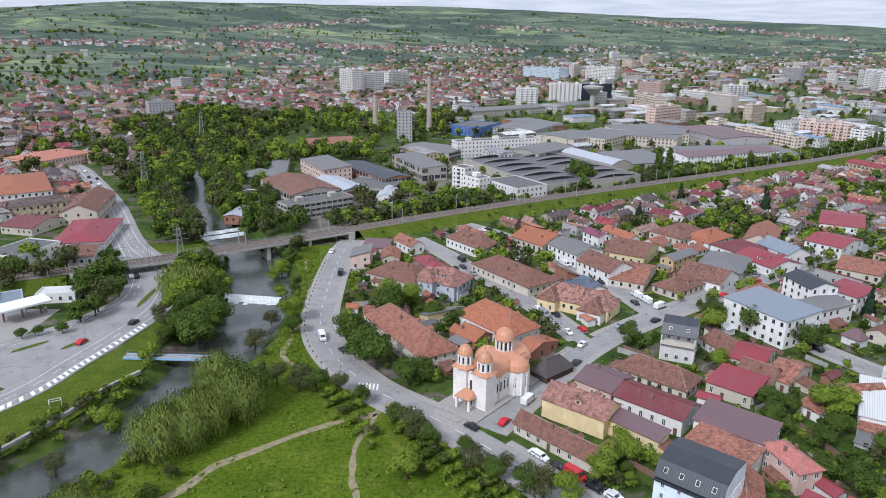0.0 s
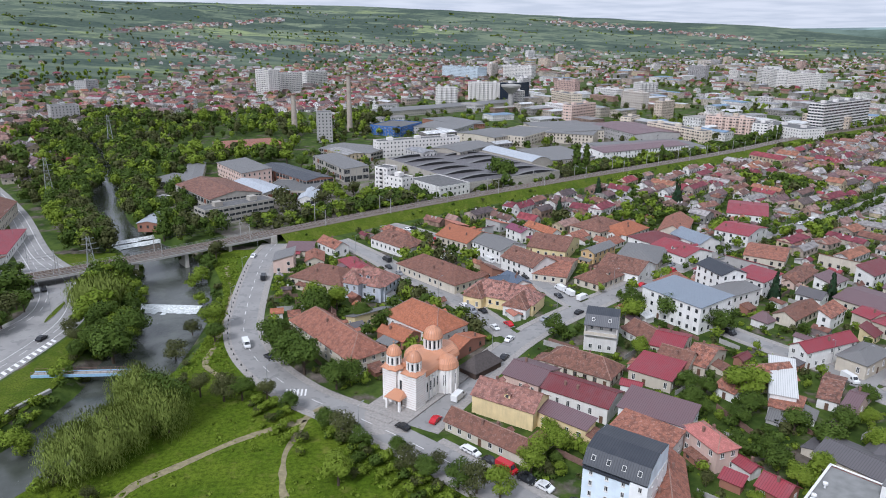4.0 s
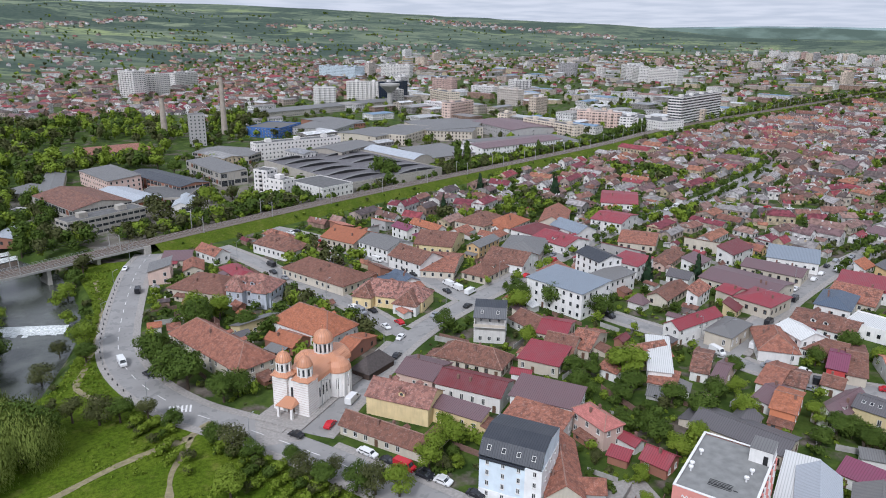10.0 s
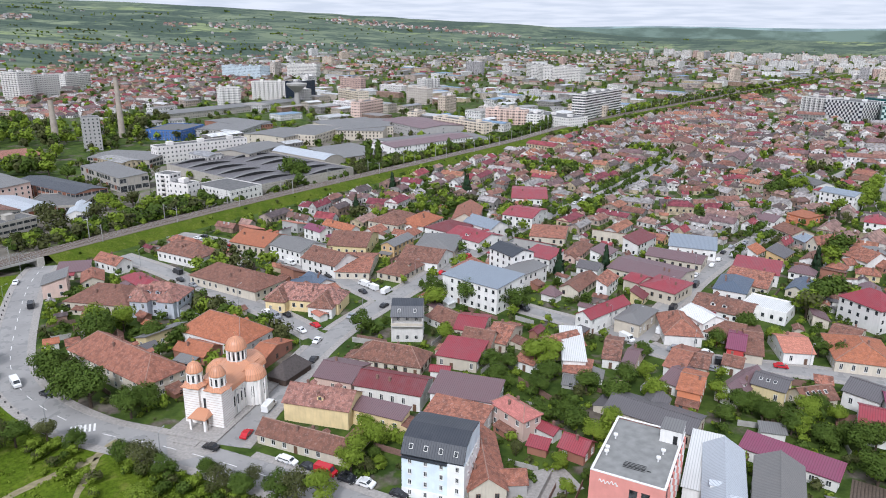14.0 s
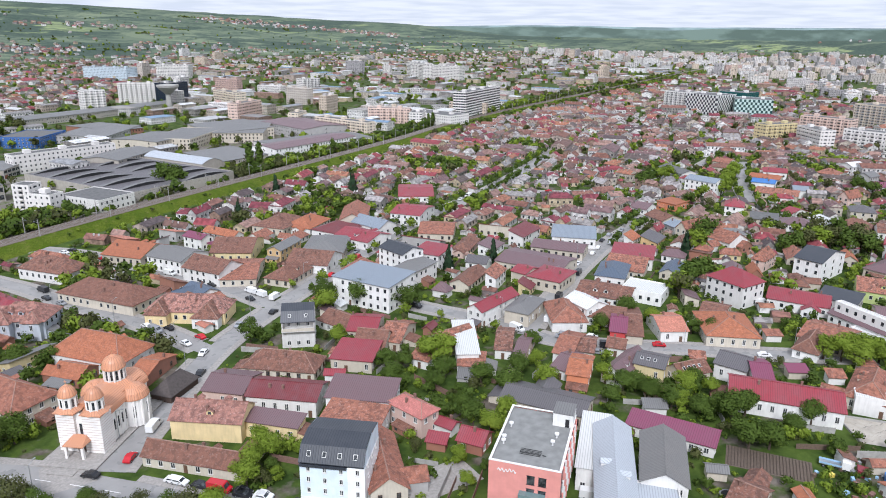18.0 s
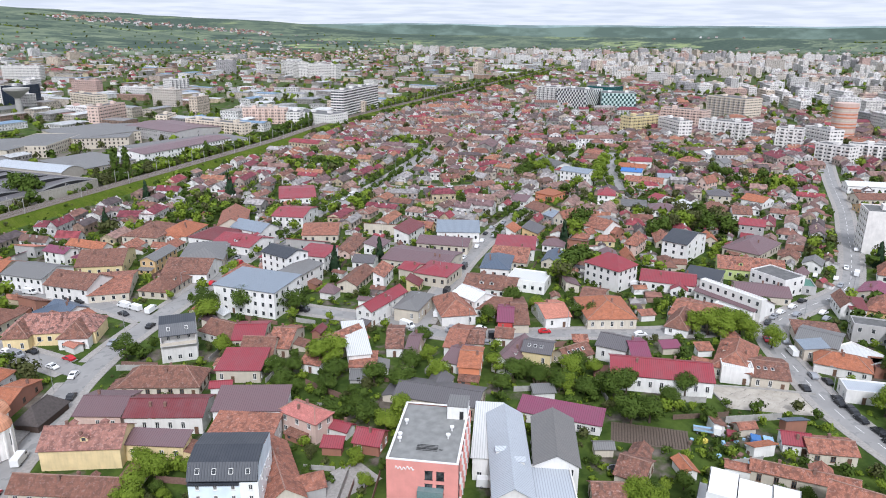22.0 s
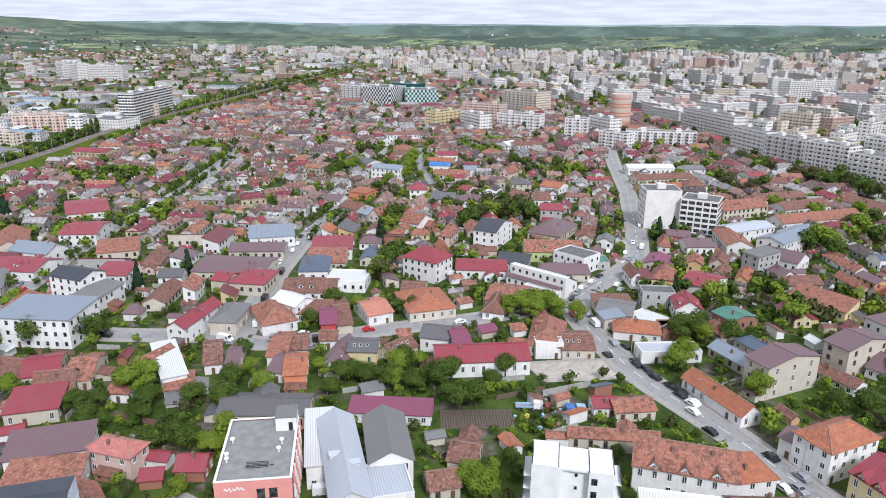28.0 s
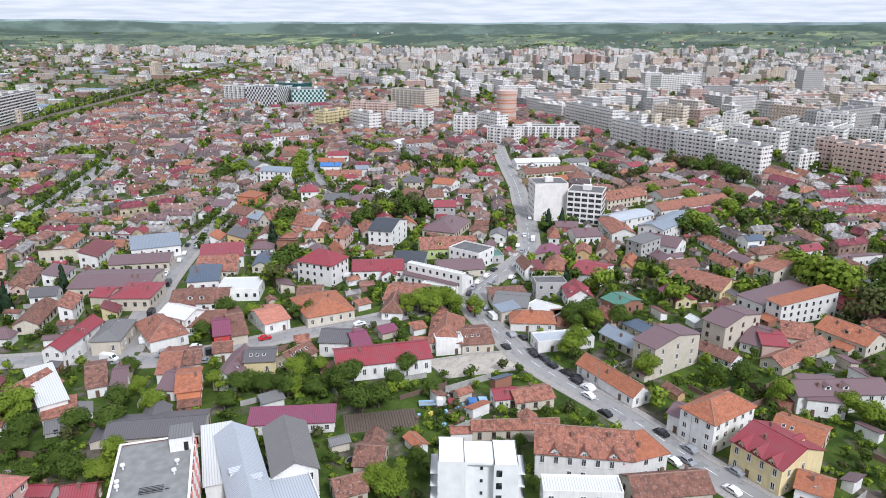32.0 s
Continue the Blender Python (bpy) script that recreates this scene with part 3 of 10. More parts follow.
# lane lines
b = Build()
for k, solid in (("bank", 0), ("curve", 0), ("roadW", 0), ("roadW", 2.7), ("roadW", -2.7), ("roadW2", 0), ("roadW2", 2.6)):
    line = offsets(LINES[k], solid)
    for i in range(0, len(line) - 1, 1 if solid else 2):
        strip(b, [line[i], line[i] + (line[i + 1] - line[i]) * (1 if solid else 0.9)], -0.09, 0.09, 0.108)
for i in range(6):
    b.box(-24.5 + i * 1.1, 180.4 - i * 0.1, 0.11, -24.0 + i * 1.1, 184.2 - i * 0.1, 0.112)
tagged(part("road_markings", b, WHITE), "worn white lane lines and a zebra crossing", "road marking", kind="structure")

mark_line(RIVER, 14)

# meadow, river verges and trodden paths
ys = np.arange(66, 322, 3.0)
riv_x = [float(np.interp(y, RIV[::1, 1], RIV[:, 0])) for y in ys]
bank_pts = sorted((p.y, p.x) for p in LINES["bank"])
west_pts = sorted((p.y, p.x) for p in LINES["roadW"])
b, c2 = Build(), Build()
for i in range(len(ys) - 1):
    row, row2 = [], []
    for y, rx in ((ys[i], riv_x[i]), (ys[i + 1], riv_x[i + 1])):
        row.append((rx + river_half(y) + 6.3, float(np.interp(y, [q[0] for q in bank_pts], [q[1] for q in bank_pts])) - (5.6 if y > 190 else 7.5)))
        row2.append((float(np.interp(y, [q[0] for q in west_pts], [q[1] for q in west_pts])) + 7.0, rx - river_half(y) - 6.3))
    for bb, (r0, r1) in ((b, row), (c2, row2)):
        if r0[1] > r0[0] and r1[1] > r1[0]:
            k = 6
            for j in range(k):
                u0, u1 = j / k, (j + 1) / k
                bb.face([(r0[0] + (r0[1] - r0[0]) * u0, ys[i], 0.03), (r0[0] + (r0[1] - r0[0]) * u1, ys[i], 0.03), (r1[0] + (r1[1] - r1[0]) * u1, ys[i + 1], 0.03), (r1[0] + (r1[1] - r1[0]) * u0, ys[i + 1], 0.03)])
tagged(part("meadow", b, GRASS), "lush green meadow between river and street", "grass", kind="structure")
tagged(part("verge", c2, VERGE), "grassy verge along the river", "grass", kind="structure")
b = Build()
for pts, w in (([(-75, 118), (-61, 131), (-54, 142), (-43, 152), (-30, 161), (-20, 166), (-13, 173)], 1.0), ([(-19, 120), (-19, 131), (-21, 140), (-21, 154), (-18, 167)], 0.7), ([(-40, 188), (-48, 198), (-51, 206), (-51, 234), (-55, 269), (-62, 298)], 0.8)):
    line = spline(pts, 2)
    for i in range(len(line) - 1):
        d = (line[i + 1] - line[i]).normalized()
        s2 = Vector((-d.y, d.x, 0))
        e0, e1 = [w * (1.15 + 0.7 * noise.noise(line[k] * 0.21)) for k in (i, i + 1)]
        o0, o1 = [0.8 * noise.noise(line[k] * 0.13 + Vector((9, 4, 2))) for k in (i, i + 1)]
        b.face([line[i] + s2 * (o0 - e0) + Vector((0, 0, 0.075)), line[i + 1] + s2 * (o1 - e1) + Vector((0, 0, 0.075)), line[i + 1] + s2 * (o1 + e1) + Vector((0, 0, 0.075)), line[i] + s2 * (o0 + e0) + Vector((0, 0, 0.075))])
tagged(part("dirt_path", b, DIRT), "trodden bare-earth paths through the grass", "path", kind="structure")
mark_line(RAIL, 9)
for spot in ((186.5, 69.0, -56, 30, 11), (145.5, 80.5, -56, 20, 10)):
    iy, ix, _ = cells(*spot)
    taken[iy, ix] |= 64


# ---- railway on its bank ----
def rail_cut(x0, x1):
    return [p for p in RAIL if x0 <= p.x <= x1]


RZ = 4.2
b = Build()
for lo, hi in ((-420, -150), (-50, 3300)):
    line = rail_cut(lo, hi)
    strip(b, line, -4.6, 4.6, RZ - 0.3)
    strip(b, line, 4.6, 12, RZ - 0.3, 0.02)
    strip(b, line, -13, -4.6, 0.02, RZ - 0.3)
tagged(part("embankment", b, VERGE), "long grassy railway embankment", "embankment", kind="structure")
mark_line(RAIL, 13, 2)
b = Build()
line = rail_cut(-420, 2000)
strip(b, line, -4.3, 4.3, RZ - 0.02)
strip(b, line, 4.3, 5.0, RZ - 0.02, RZ - 0.35)
strip(b, line, -5.0, -4.3, RZ - 0.35, RZ - 0.02)
tagged(part("track_bed", b, BALLAST), "brown stone ballast under two railway tracks", "track bed", kind="structure")
b = Build()
for o in (-2.75, -1.3, 1.3, 2.75):
    line = offsets(rail_cut(-420, 1400), o)
    strip(b, line, -0.07, 0.07, RZ + 0.16)
    strip(b, line, -0.071, -0.07, RZ, RZ + 0.16)
    strip(b, line, 0.07, 0.071, RZ + 0.16, RZ)
tagged(part("rails", b, RAILM), "rusty steel rails of a double track", "rails", kind="structure")
b = Build()
line = rail_cut(-200, 420)
for p, q in zip(line, line[1:]):
    d = (q - p).normalized()
    s = Vector((-d.y, d.x, 0))
    k = int((q - p).length / 1.3)
    for i in range(k):
        c2 = p.lerp(q, i / k)
        for o in (-2.03, 2.03):
            e = c2 + s * o
            b.beam(e - s * 1.25 + Vector((0, 0, RZ + 0.02)), e + s * 1.25 + Vector((0, 0, RZ + 0.02)), 0.16)
tagged(part("sleepers", b, CONC), "concrete railway sleepers", "sleepers", kind="stuff")


# ---- houses ----
def window_mesh(w, h, frame_mat, joined):
    f, g = Build(), Build()
    t = 0.09
    for x0, x1, z0, z1 in ((-w / 2, w / 2, h / 2 - t, h / 2), (-w / 2, w / 2, -h / 2, -h / 2 + t), (-w / 2, -w / 2 + t, -h / 2 + t, h / 2 - t), (w / 2 - t, w / 2, -h / 2 + t, h / 2 - t), (-t / 2, t / 2, -h / 2 + t, h / 2 - t)):
        f.box(x0, -0.09, z0, x1, 0.02, z1, skip="n")
    f.box(-w / 2 - 0.08, -0.18, -h / 2 - 0.08, w / 2 + 0.08, 0.02, -h / 2, skip="n")
    tgt = f if joined else g
    tgt.face([(-w / 2, -0.03, -h / 2), (w / 2, -0.03, -h / 2), (w / 2, -0.03, h / 2), (-w / 2, -0.03, h / 2)], 1 if joined else 0)
    return (f.mesh("window", [frame_mat, GLASS]), None) if joined else (f.mesh("window", frame_mat), g.mesh("pane", GLASS))


WIN = {(s, fr, j): window_mesh(w, h, FRAME if fr else FRAME_D, j) for s, (w, h) in {"n": (1.15, 1.5), "t": (1.0, 1.9), "q": (0.8, 0.8)}.items() for fr in (0, 1) for j in (0, 1)}
b = Build()
b.box(-0.3, -0.25, -1.2, 0.3, 0.25, 0.75)
b.box(-0.36, -0.31, 0.75, 0.36, 0.31, 0.87)
b.box(-0.2, -0.15, 0.87, 0.2, 0.15, 1.0)
CHIMNEY = b.mesh("chimney", CHIM)
b = Build()
b.box(-0.5, -0.06, -1.05, 0.5, 0.02, 1.05, skip="n")
b.box(-0.38, -0.09, -0.9, 0.38, -0.06, 0.1, skip="n")
DOOR = b.mesh("door", FRAME_D)
b = Build()
b.box(-0.45, -0.6, 0.0, 0.45, 0.6, 0.1)
b.box(-0.36, -0.5, 0.1, 0.36, 0.5, 0.115, 1, "b")
SKYLIGHT = b.mesh("skylight", [FRAME, GLASS])

ROOF_WORD = {"br": "brown tiled", "rt": "weathered red-brown tiled", "or": "orange tiled", "sa": "salmon tiled", "cr": "crimson sheet-metal", "dr": "dark red sheet-metal", "pk": "pink tiled", "dk": "charcoal sheet-metal",
             "gy": "grey sheet", "pu": "brown-violet sheet-metal", "pv": "plum sheet-metal", "dp": "dark grey sheet-metal", "gb": "blue-grey sheet-metal", "bl": "slate-blue sheet-metal", "wh": "white sheet-metal",
             "wt": "pale grey sheet-metal", "dg": "weathered dark panel", "gn": "green sheet-metal", "cn": "flat bitumen", "cu": "copper", "ws": "dark shingle", "bb": "bright blue sheet-metal", "lb": "light blue sheet-metal"}
WALL_WORD = {"w": "white", "c": "cream", "y": "yellow", "p": "pale pink", "o": "ochre", "b": "pale blue", "g": "grey", "k": "brick", "r": "red", "lm": "lime-green", "oo": "orange", "cn": "raw concrete", "s": "salmon", "wd": "dark timber"}
WALLS["yp"] = plaster("pale_yellow_render", (0.78, 0.62, 0.34), 0.35, 0.0)
ROOFS["wr"] = tile_roof("worn_pink_tile", (0.42, 0.2, 0.155), 1.0)
ROOF_WORD["wr"], WALL_WORD["yp"] = "worn pinkish tiled", "pale yellow"
WALLS["gb"] = plaster("grey_blue_render", (0.5, 0.53, 0.58), 0.5, 0.0)
WALL_WORD["gb"] = "grey-blue"
WALLS["bu"] = plaster("blue_cladding", (0.04, 0.14, 0.42), 0.1)
WALLS["gl"] = plain("dark_curtain_wall", (0.02, 0.03, 0.05), 0.15, 0.2)
WALLS["ck"], WALLS["tk"] = plaster("white_panels", (0.75, 0.75, 0.73), 0.1), plaster("pale_teal_panels", (0.62, 0.76, 0.72), 0.1)
WALLS["tl"] = plain("teal_glass", (0.02, 0.11, 0.11), 0.15, 0.2)
DARKTEAL = plain("dark_teal_panel", (0.015, 0.06, 0.06), 0.3)
NAVYP = plain("navy_panel", (0.012, 0.014, 0.03), 0.3)
WALL_WORD.update({"bu": "bright blue", "gl": "dark glass", "ck": "black and white chequered", "tk": "white and teal chequered", "tl": "teal glass"})
rng = random.Random(7)


def shell(L, W, e, r, kind, over=0.45):
    """Walls and roof of a house about its middle, front at -y. Returns the two builds and a function for the roof's height."""
    wall, roof = Build(), Build()
    x, y = L / 2, W / 2
    if kind == "f":
        wall.box(-x, -y, -0.6, x, y, e, skip="bt")
        for x0, y0, x1, y1 in ((-x, -y, x, -y + 0.25), (-x, y - 0.25, x, y), (-x, -y + 0.25, -x + 0.25, y - 0.25), (x - 0.25, -y + 0.25, x, y - 0.25)):
            wall.box(x0, y0, e, x1, y1, e + 0.55, skip="b")
        roof.box(-x + 0.25, -y + 0.25, e - 0.2, x - 0.25, y - 0.25, e + 0.12, skip="b")
        return wall, roof, lambda u, v: e + 0.12
    o = over
    if kind == "s":
        wall.face([(-x, -y, -0.6), (x, -y, -0.6), (x, -y, e), (-x, -y, e)])
        wall.face([(x, y, -0.6), (-x, y, -0.6), (-x, y, e + r), (x, y, e + r)])
        wall.face([(x, -y, -0.6), (x, y, -0.6), (x, y, e + r), (x, -y, e)])
        wall.face([(-x, y, -0.6), (-x, -y, -0.6), (-x, -y, e), (-x, y, e + r)])
        k = r / W
        roof.slab([(-x - o, -y - o, e + 0.2 - k * o), (x + o, -y - o, e + 0.2 - k * o), (x + o, y + o, e + r + 0.2 + k * o), (-x - o, y + o, e + r + 0.2 + k * o)])
        return wall, roof, lambda u, v: e + 0.2 + k * (v + y)
    wall.box(-x, -y, -0.6, x, y, e, skip="bt")
    k = r / y
    lo, hi = e + 0.2 - k * o, e + r + 0.2
    if kind == "g":
        wall.face([(x, -y, e), (x, y, e), (x, 0, e + r)])
        wall.face([(-x, y, e), (-x, -y, e), (-x, 0, e + r)])
        roof.slab([(-x - o, -y - o, lo), (x + o, -y - o, lo), (x + o, 0, hi), (-x - o, 0, hi)])
        roof.slab([(x + o, y + o, lo), (-x - o, y + o, lo), (-x - o, 0, hi), (x + o, 0, hi)])
    else:
        h = max(x - y * 0.9, 0.2)
        A, B2, C2, D = (-x - o, -y - o, lo), (x + o, -y - o, lo), (x + o, y + o, lo), (-x - o, y + o, lo)
        P, Q = (-h, 0, hi), (h, 0, hi)
        for poly in ([A, B2, Q, P], [C2, D, P, Q]):
            roof.slab(poly)
        for poly in ([B2, C2, Q], [D, A, P]):
            roof.slab(poly)
    return wall, roof, lambda u, v: hi - k * abs(v)


def works_hall(x, y, rot, L, W, e, r, kind="g", wall="cn", roof="gy"):
    """A derelict works hall: piers, broken window bands, rusty sheet infill."""
    if kind == "G":
        rot, L, W, kind = rot + 90, W, L, "g"
    iy, ix, _ = cells(x, y, rot, L, W, 0.6)
    taken[iy, ix] |= 4
    root = thing("factory_hall", f"derelict {WALL_WORD[wall]} works hall with rusty {ROOF_WORD[roof]} roof", "factory hall", pose(x, y, 0, 0, 0, rot), "old works")
    wb, rb, top = shell(L, W, e, r, kind, 0.25)
    part("wall", wb, WALLS[wall], root)
    part("roof", rb, ROOFS[roof], root)
    dark, rust, pier = Build(), Build(), Build()
    for turn, span, off in ((0, L, W / 2), (180, L, W / 2), (90, W, L / 2), (270, W, L / 2)):
        R = Matrix.Rotation(radians(turn), 3, "Z")
        k = max(2, int(span / 4.2))
        rows = 1 if e < 6 else 2
        for i in range(k):
            u0, u1 = i * span / k - span / 2 + 0.35, (i + 1) * span / k - span / 2 - 0.35
            for s in range(rows):
                z0, z1 = (s + 0.28) * e / rows, (s + 0.86) * e / rows
                pick = rng.random()
                if s == 0 and rng.random() < 0.2:
                    z0 = 0.1
                if pick < 0.12:
                    continue
                tgt = rust if pick < 0.34 else dark
                tgt.face([R @ Vector(p) for p in ((u0, -off - 0.03, z0), (u1, -off - 0.03, z0), (u1, -off - 0.03, z1), (u0, -off - 0.03, z1))])
                if tgt is dark and rng.random() < 0.7:
                    um = (u0 + u1) / 2
                    pier.face([R @ Vector(p) for p in ((um - 0.12, -off - 0.06, z0), (um + 0.12, -off - 0.06, z0), (um + 0.12, -off - 0.06, z1), (um - 0.12, -off - 0.06, z1))])
            p = [R @ Vector((u0 - 0.55, -off - 0.2, 0)), R @ Vector((u0 - 0.15, -off + 0.02, 0))]
            pier.box(min(p[0].x, p[1].x), min(p[0].y, p[1].y), -0.3, max(p[0].x, p[1].x), max(p[0].y, p[1].y), e, skip="b")
    for name, bb, mm in (("broken_glazing", dark, GLASS), ("rusty_panel", rust, RUST), ("pier", pier, CONC)):
        if bb.f:
            tagged(part(name, bb, mm, root), kind="stuff")
    return root


BUILT = []


def house(x, y, rot, L, W, e, r, kind="g", wall="w", roof="br", name="house", category="house", label="", wins=True, group=""):
    """A house whose front eave runs along its own x axis. kind: g gable along, G gable across, h hip, s single pitch, f flat."""
    if kind == "G":
        rot, L, W, kind = rot + 90, W, L, "g"
    elif kind == "h" and W > L:
        rot, L, W = rot + 90, W, L
    iy, ix, _ = cells(x, y, rot, L, W, 0.6)
    taken[iy, ix] |= 4
    far = math.hypot(x, y)
    if far > 185 and kind in "gh" and 4 <= e <= 7 and roof in ("br", "rt", "or", "pu") and name == "house" and x > -60:
        e, r = e * 0.8, r * 1.22
    storeys = max(1, int(e / 2.9 + 0.25))
    if not label:
        label = f"{'small ' if L * W < 70 else ''}{WALL_WORD[wall]} {'house' if storeys < 3 else 'building'} {'' if storeys < 2 else 'of %d floors ' % storeys}under a {ROOF_WORD[roof]} roof"
    root = thing(name, label, category, pose(x, y, 0, 0, 0, rot), group)
    if name == "house" and L * W > 55 and kind != "f" and wall != "cn":
        BUILT.append((far, root, x, y, rot, L, W, e, r, wall, roof, kind))
    wb, rb, top = shell(L, W, e, r, kind)
    part("wall", wb, WALLS[wall], root)
    rf = part("roof", rb, ROOFS[roof], root)
    if far < 260 and kind in "gh":
        rg = Build()
        h = L / 2 + 0.45 if kind == "g" else max(L / 2 - W * 0.45, 0.2)
        rg.box(-h, -0.13, e + r + 0.12, h, 0.13, e + r + 0.3)
        tiled = roof in ("br", "rt", "or", "sa", "pk")
        part("ridge", rg, CAP if tiled else ROOFS[roof], rf)
        if kind == "h" and tiled:
            lo = e + 0.2 - r / (W / 2) * 0.45
            for sx in (-1, 1):
                for sy in (-1, 1):
                    hp = Build()
                    hp.beam((sx * h, 0, e + r + 0.2), (sx * (L / 2 + 0.45), sy * (W / 2 + 0.45), lo + 0.02), 0.22)
                    part("hip", hp, CAP, rf)
    if kind in "gh" and e < 8 and roof not in ("wt", "dg", "wh", "dp", "gy") and name == "house":
        for i in range(1 if L < 12 else 2):
            u, v = rng.uniform(-0.35, 0.35) * L * (0.5 if kind == "h" else 1), rng.uniform(0.1, 0.3) * W * rng.choice((-1, 1))
            part("chimney", CHIMNEY, None, root, m=pose(u, v, top(u, v) + 0.3))
    if far < 240 and kind == "g" and roof in ("or", "pu", "rt", "dp", "cr", "br") and rng.random() < 0.08 and L > 8:
        tilt = math.degrees(math.atan2(r, W / 2))
        for i in range(rng.randrange(2, 5)):
            u = -L * 0.3 + i * 1.9
            part("skylight", SKYLIGHT, None, root, m=pose(u, -W * 0.24, top(u, -W * 0.24), tilt, 0, 0))
    if far < 215 and kind == "g" and r >= 3 and (wall, roof) in (("y", "cr"), ("w", "rt")) and L > 10:
        for i in range(3):
            u, hw, up = (i - 1) * L * 0.3, 1.5, 1.7
            v1 = -(r - up) / r * W / 2 + 0.2
            d = Build()
            d.face([(u - hw, -W / 2 - 0.06, e - 0.4), (u + hw, -W / 2 - 0.06, e - 0.4), (u, -W / 2 - 0.06, e + up)])
            part("gable", d, WALLS[wall], root)
            d = Build()
            d.slab([(u - hw - 0.25, -W / 2 - 0.5, e - 0.05), (u, -W / 2 - 0.5, e + up + 0.25), (u, v1, e + up + 0.25), (u - hw - 0.25, -W / 2 + 0.4, e - 0.05)][::-1], 0.12)
            d.slab([(u, -W / 2 - 0.5, e + up + 0.25), (u + hw + 0.25, -W / 2 - 0.5, e - 0.05), (u + hw + 0.25, -W / 2 + 0.4, e - 0.05), (u, v1, e + up + 0.25)][::-1], 0.12)
            part("dormer_roof", d, ROOFS[roof], root)
            part("dormer_window", WIN["q", 1, 1][0], None, root, m=pose(u, -W / 2 - 0.08, e + 0.35))
    if not wins or L * W < 30 or (wall == "cn" and kind == "f"):
        return root
    joined = 0 if far < 205 else 1
    rows = Build()
    fr = 0 if wall in ("c", "k", "o") and rng.random() < 0.4 else 1
    size = "t" if e / storeys > 3.3 else "n"
    sides = [(0, L, W / 2), (180, L, W / 2), (90, W, L / 2), (270, W, L / 2)]
    for turn, span, off in sides:
        cols = int(span / 3.1)
        if turn in (90, 270) and kind == "g":
            cols = min(cols, 3)
        if cols < 1:
            continue
        way = Vector((math.sin(radians(rot + turn)), -math.cos(radians(rot + turn)), 0))
        if far > 300 and way.dot(Vector((-x, -y, 0))) < 0:
            continue
        door_at = rng.randrange(cols) if turn == 0 and far < 260 else -1
        for s in range(storeys):
            z = (s + 0.52) * e / storeys
            for i in range(cols):
                if rng.random() < 0.12:
                    continue
                u = (i + 0.5) * span / cols - span / 2
                m = pose(0, 0, z, 0, 0, turn) @ pose(u, -off, 0)
                if s == 0 and i == door_at:
                    part("door", DOOR, None, root, m=pose(0, 0, 1.05, 0, 0, turn) @ pose(u, -off, 0))
                    continue
                if far > 245:
                    R = Matrix.Rotation(radians(turn), 3, "Z")
                    for w2, h2, d2, k2 in ((0.62, 0.84, 0.03, 0), (0.52, 0.72, 0.045, 1)):
                        rows.face([R @ Vector((u + a * w2, -off - d2, z + c2 * h2)) for a, c2 in ((-1, -1), (1, -1), (1, 1), (-1, 1))], k2)
                    continue
                fm, pm = WIN[size, fr, joined]
                wob = part("window", fm, None, root, m=m)
                if pm:
                    part("pane", pm, None, wob)
    if rows.f:
        tagged(part("glazing", rows, [FRAME if fr else FRAME_D, GLASS], root), kind="stuff")
    return root


house(-10.8, 209.6, -58, 39.0, 13.3, 7, 4, 'h', 'c', 'rt')
house(19.0, 221.5, -51, 26.3, 14.9, 6, 4.5, 'h', 'w', 'or')
house(10.8, 213.7, -49, 9.7, 8.9, 3, 2.2, 'g', 'k', 'or')
house(29.9, 204.5, -44, 5.6, 17.1, 3, 2.2, 'g', 'k', 'or')
house(46.9, 180.4, -43, 11.7, 12.8, 5.5, 1.6, 'g', 'p', 'pu')
house(37.4, 165.2, -38, 18.1, 10.2, 5.6, 3, 'g', 'yp', 'wr', wins=False)
house(50.0, 154.8, -46, 14.0, 5.2, 4.5, 0.8, 's', 'yp', 'pu')
house(30.0, 151.4, -46, 25.7, 6.2, 3, 2.5, 'g', 'c', 'br')
house(58.0, 167.3, -41, 19.3, 10.9, 5, 2, 'g', 'w', 'dr')
house(64.2, 186.7, -41, 22.0, 10.5, 4, 3, 'h', 'c', 'br')
house(85.2, 180.4, -42, 12.7, 12.8, 4, 0.8, 's', 'c', 'cr')
house(74.2, 153.8, -41, 17.9, 9.9, 6, 1.5, 's', 'w', 'pu')
house(68.1, 145.9, -47, 15.5, 7.5, 5, 1, 's', 'w', 'rt')
house(81.7, 140.3, -75, 12.1, 6.4, 6, 2, 'h', 'p', 'pk')
house(64.8, 125.5, -20, 8.2, 22.0, 4, 3, 'G', 'c', 'rt')
house(114.2, 224.7, -62, 25.1, 17.9, 10, 0.8, 's', 'w', 'gb')
house(138.2, 246.2, -79, 15.0, 11.5, 11, 2, 'g', 'w', 'dk')
house(135.5, 232.3, 25, 23.0, 8.8, 7, 1, 's', 'w', 'gy')
house(155.0, 248.2, -60, 12.9, 13.3, 7, 1, 's', 'w', 'cr')
house(92.9, 207.0, -70, 12.7, 10.5, 3, 2.5, 'g', 'w', 'br')
house(97.5, 198.4, -39, 9.6, 14.6, 4, 2, 'g', 'c', 'cr')
house(104.1, 188.2, -49, 7.0, 16.5, 4, 2.5, 'g', 'c', 'rt')
house(116.6, 174.4, -86, 10.3, 12.9, 3.5, 3, 'G', 'c', 'rt')
house(104.8, 170.0, -60, 5.9, 12.0, 3, 2, 'g', 'w', 'rt')
house(118.1, 169.3, -30, 6.6, 24.4, 5, 0.5, 's', 'w', 'wh')
house(112.8, 158.1, -41, 7.7, 8.1, 3, 1, 's', 'w', 'rt')
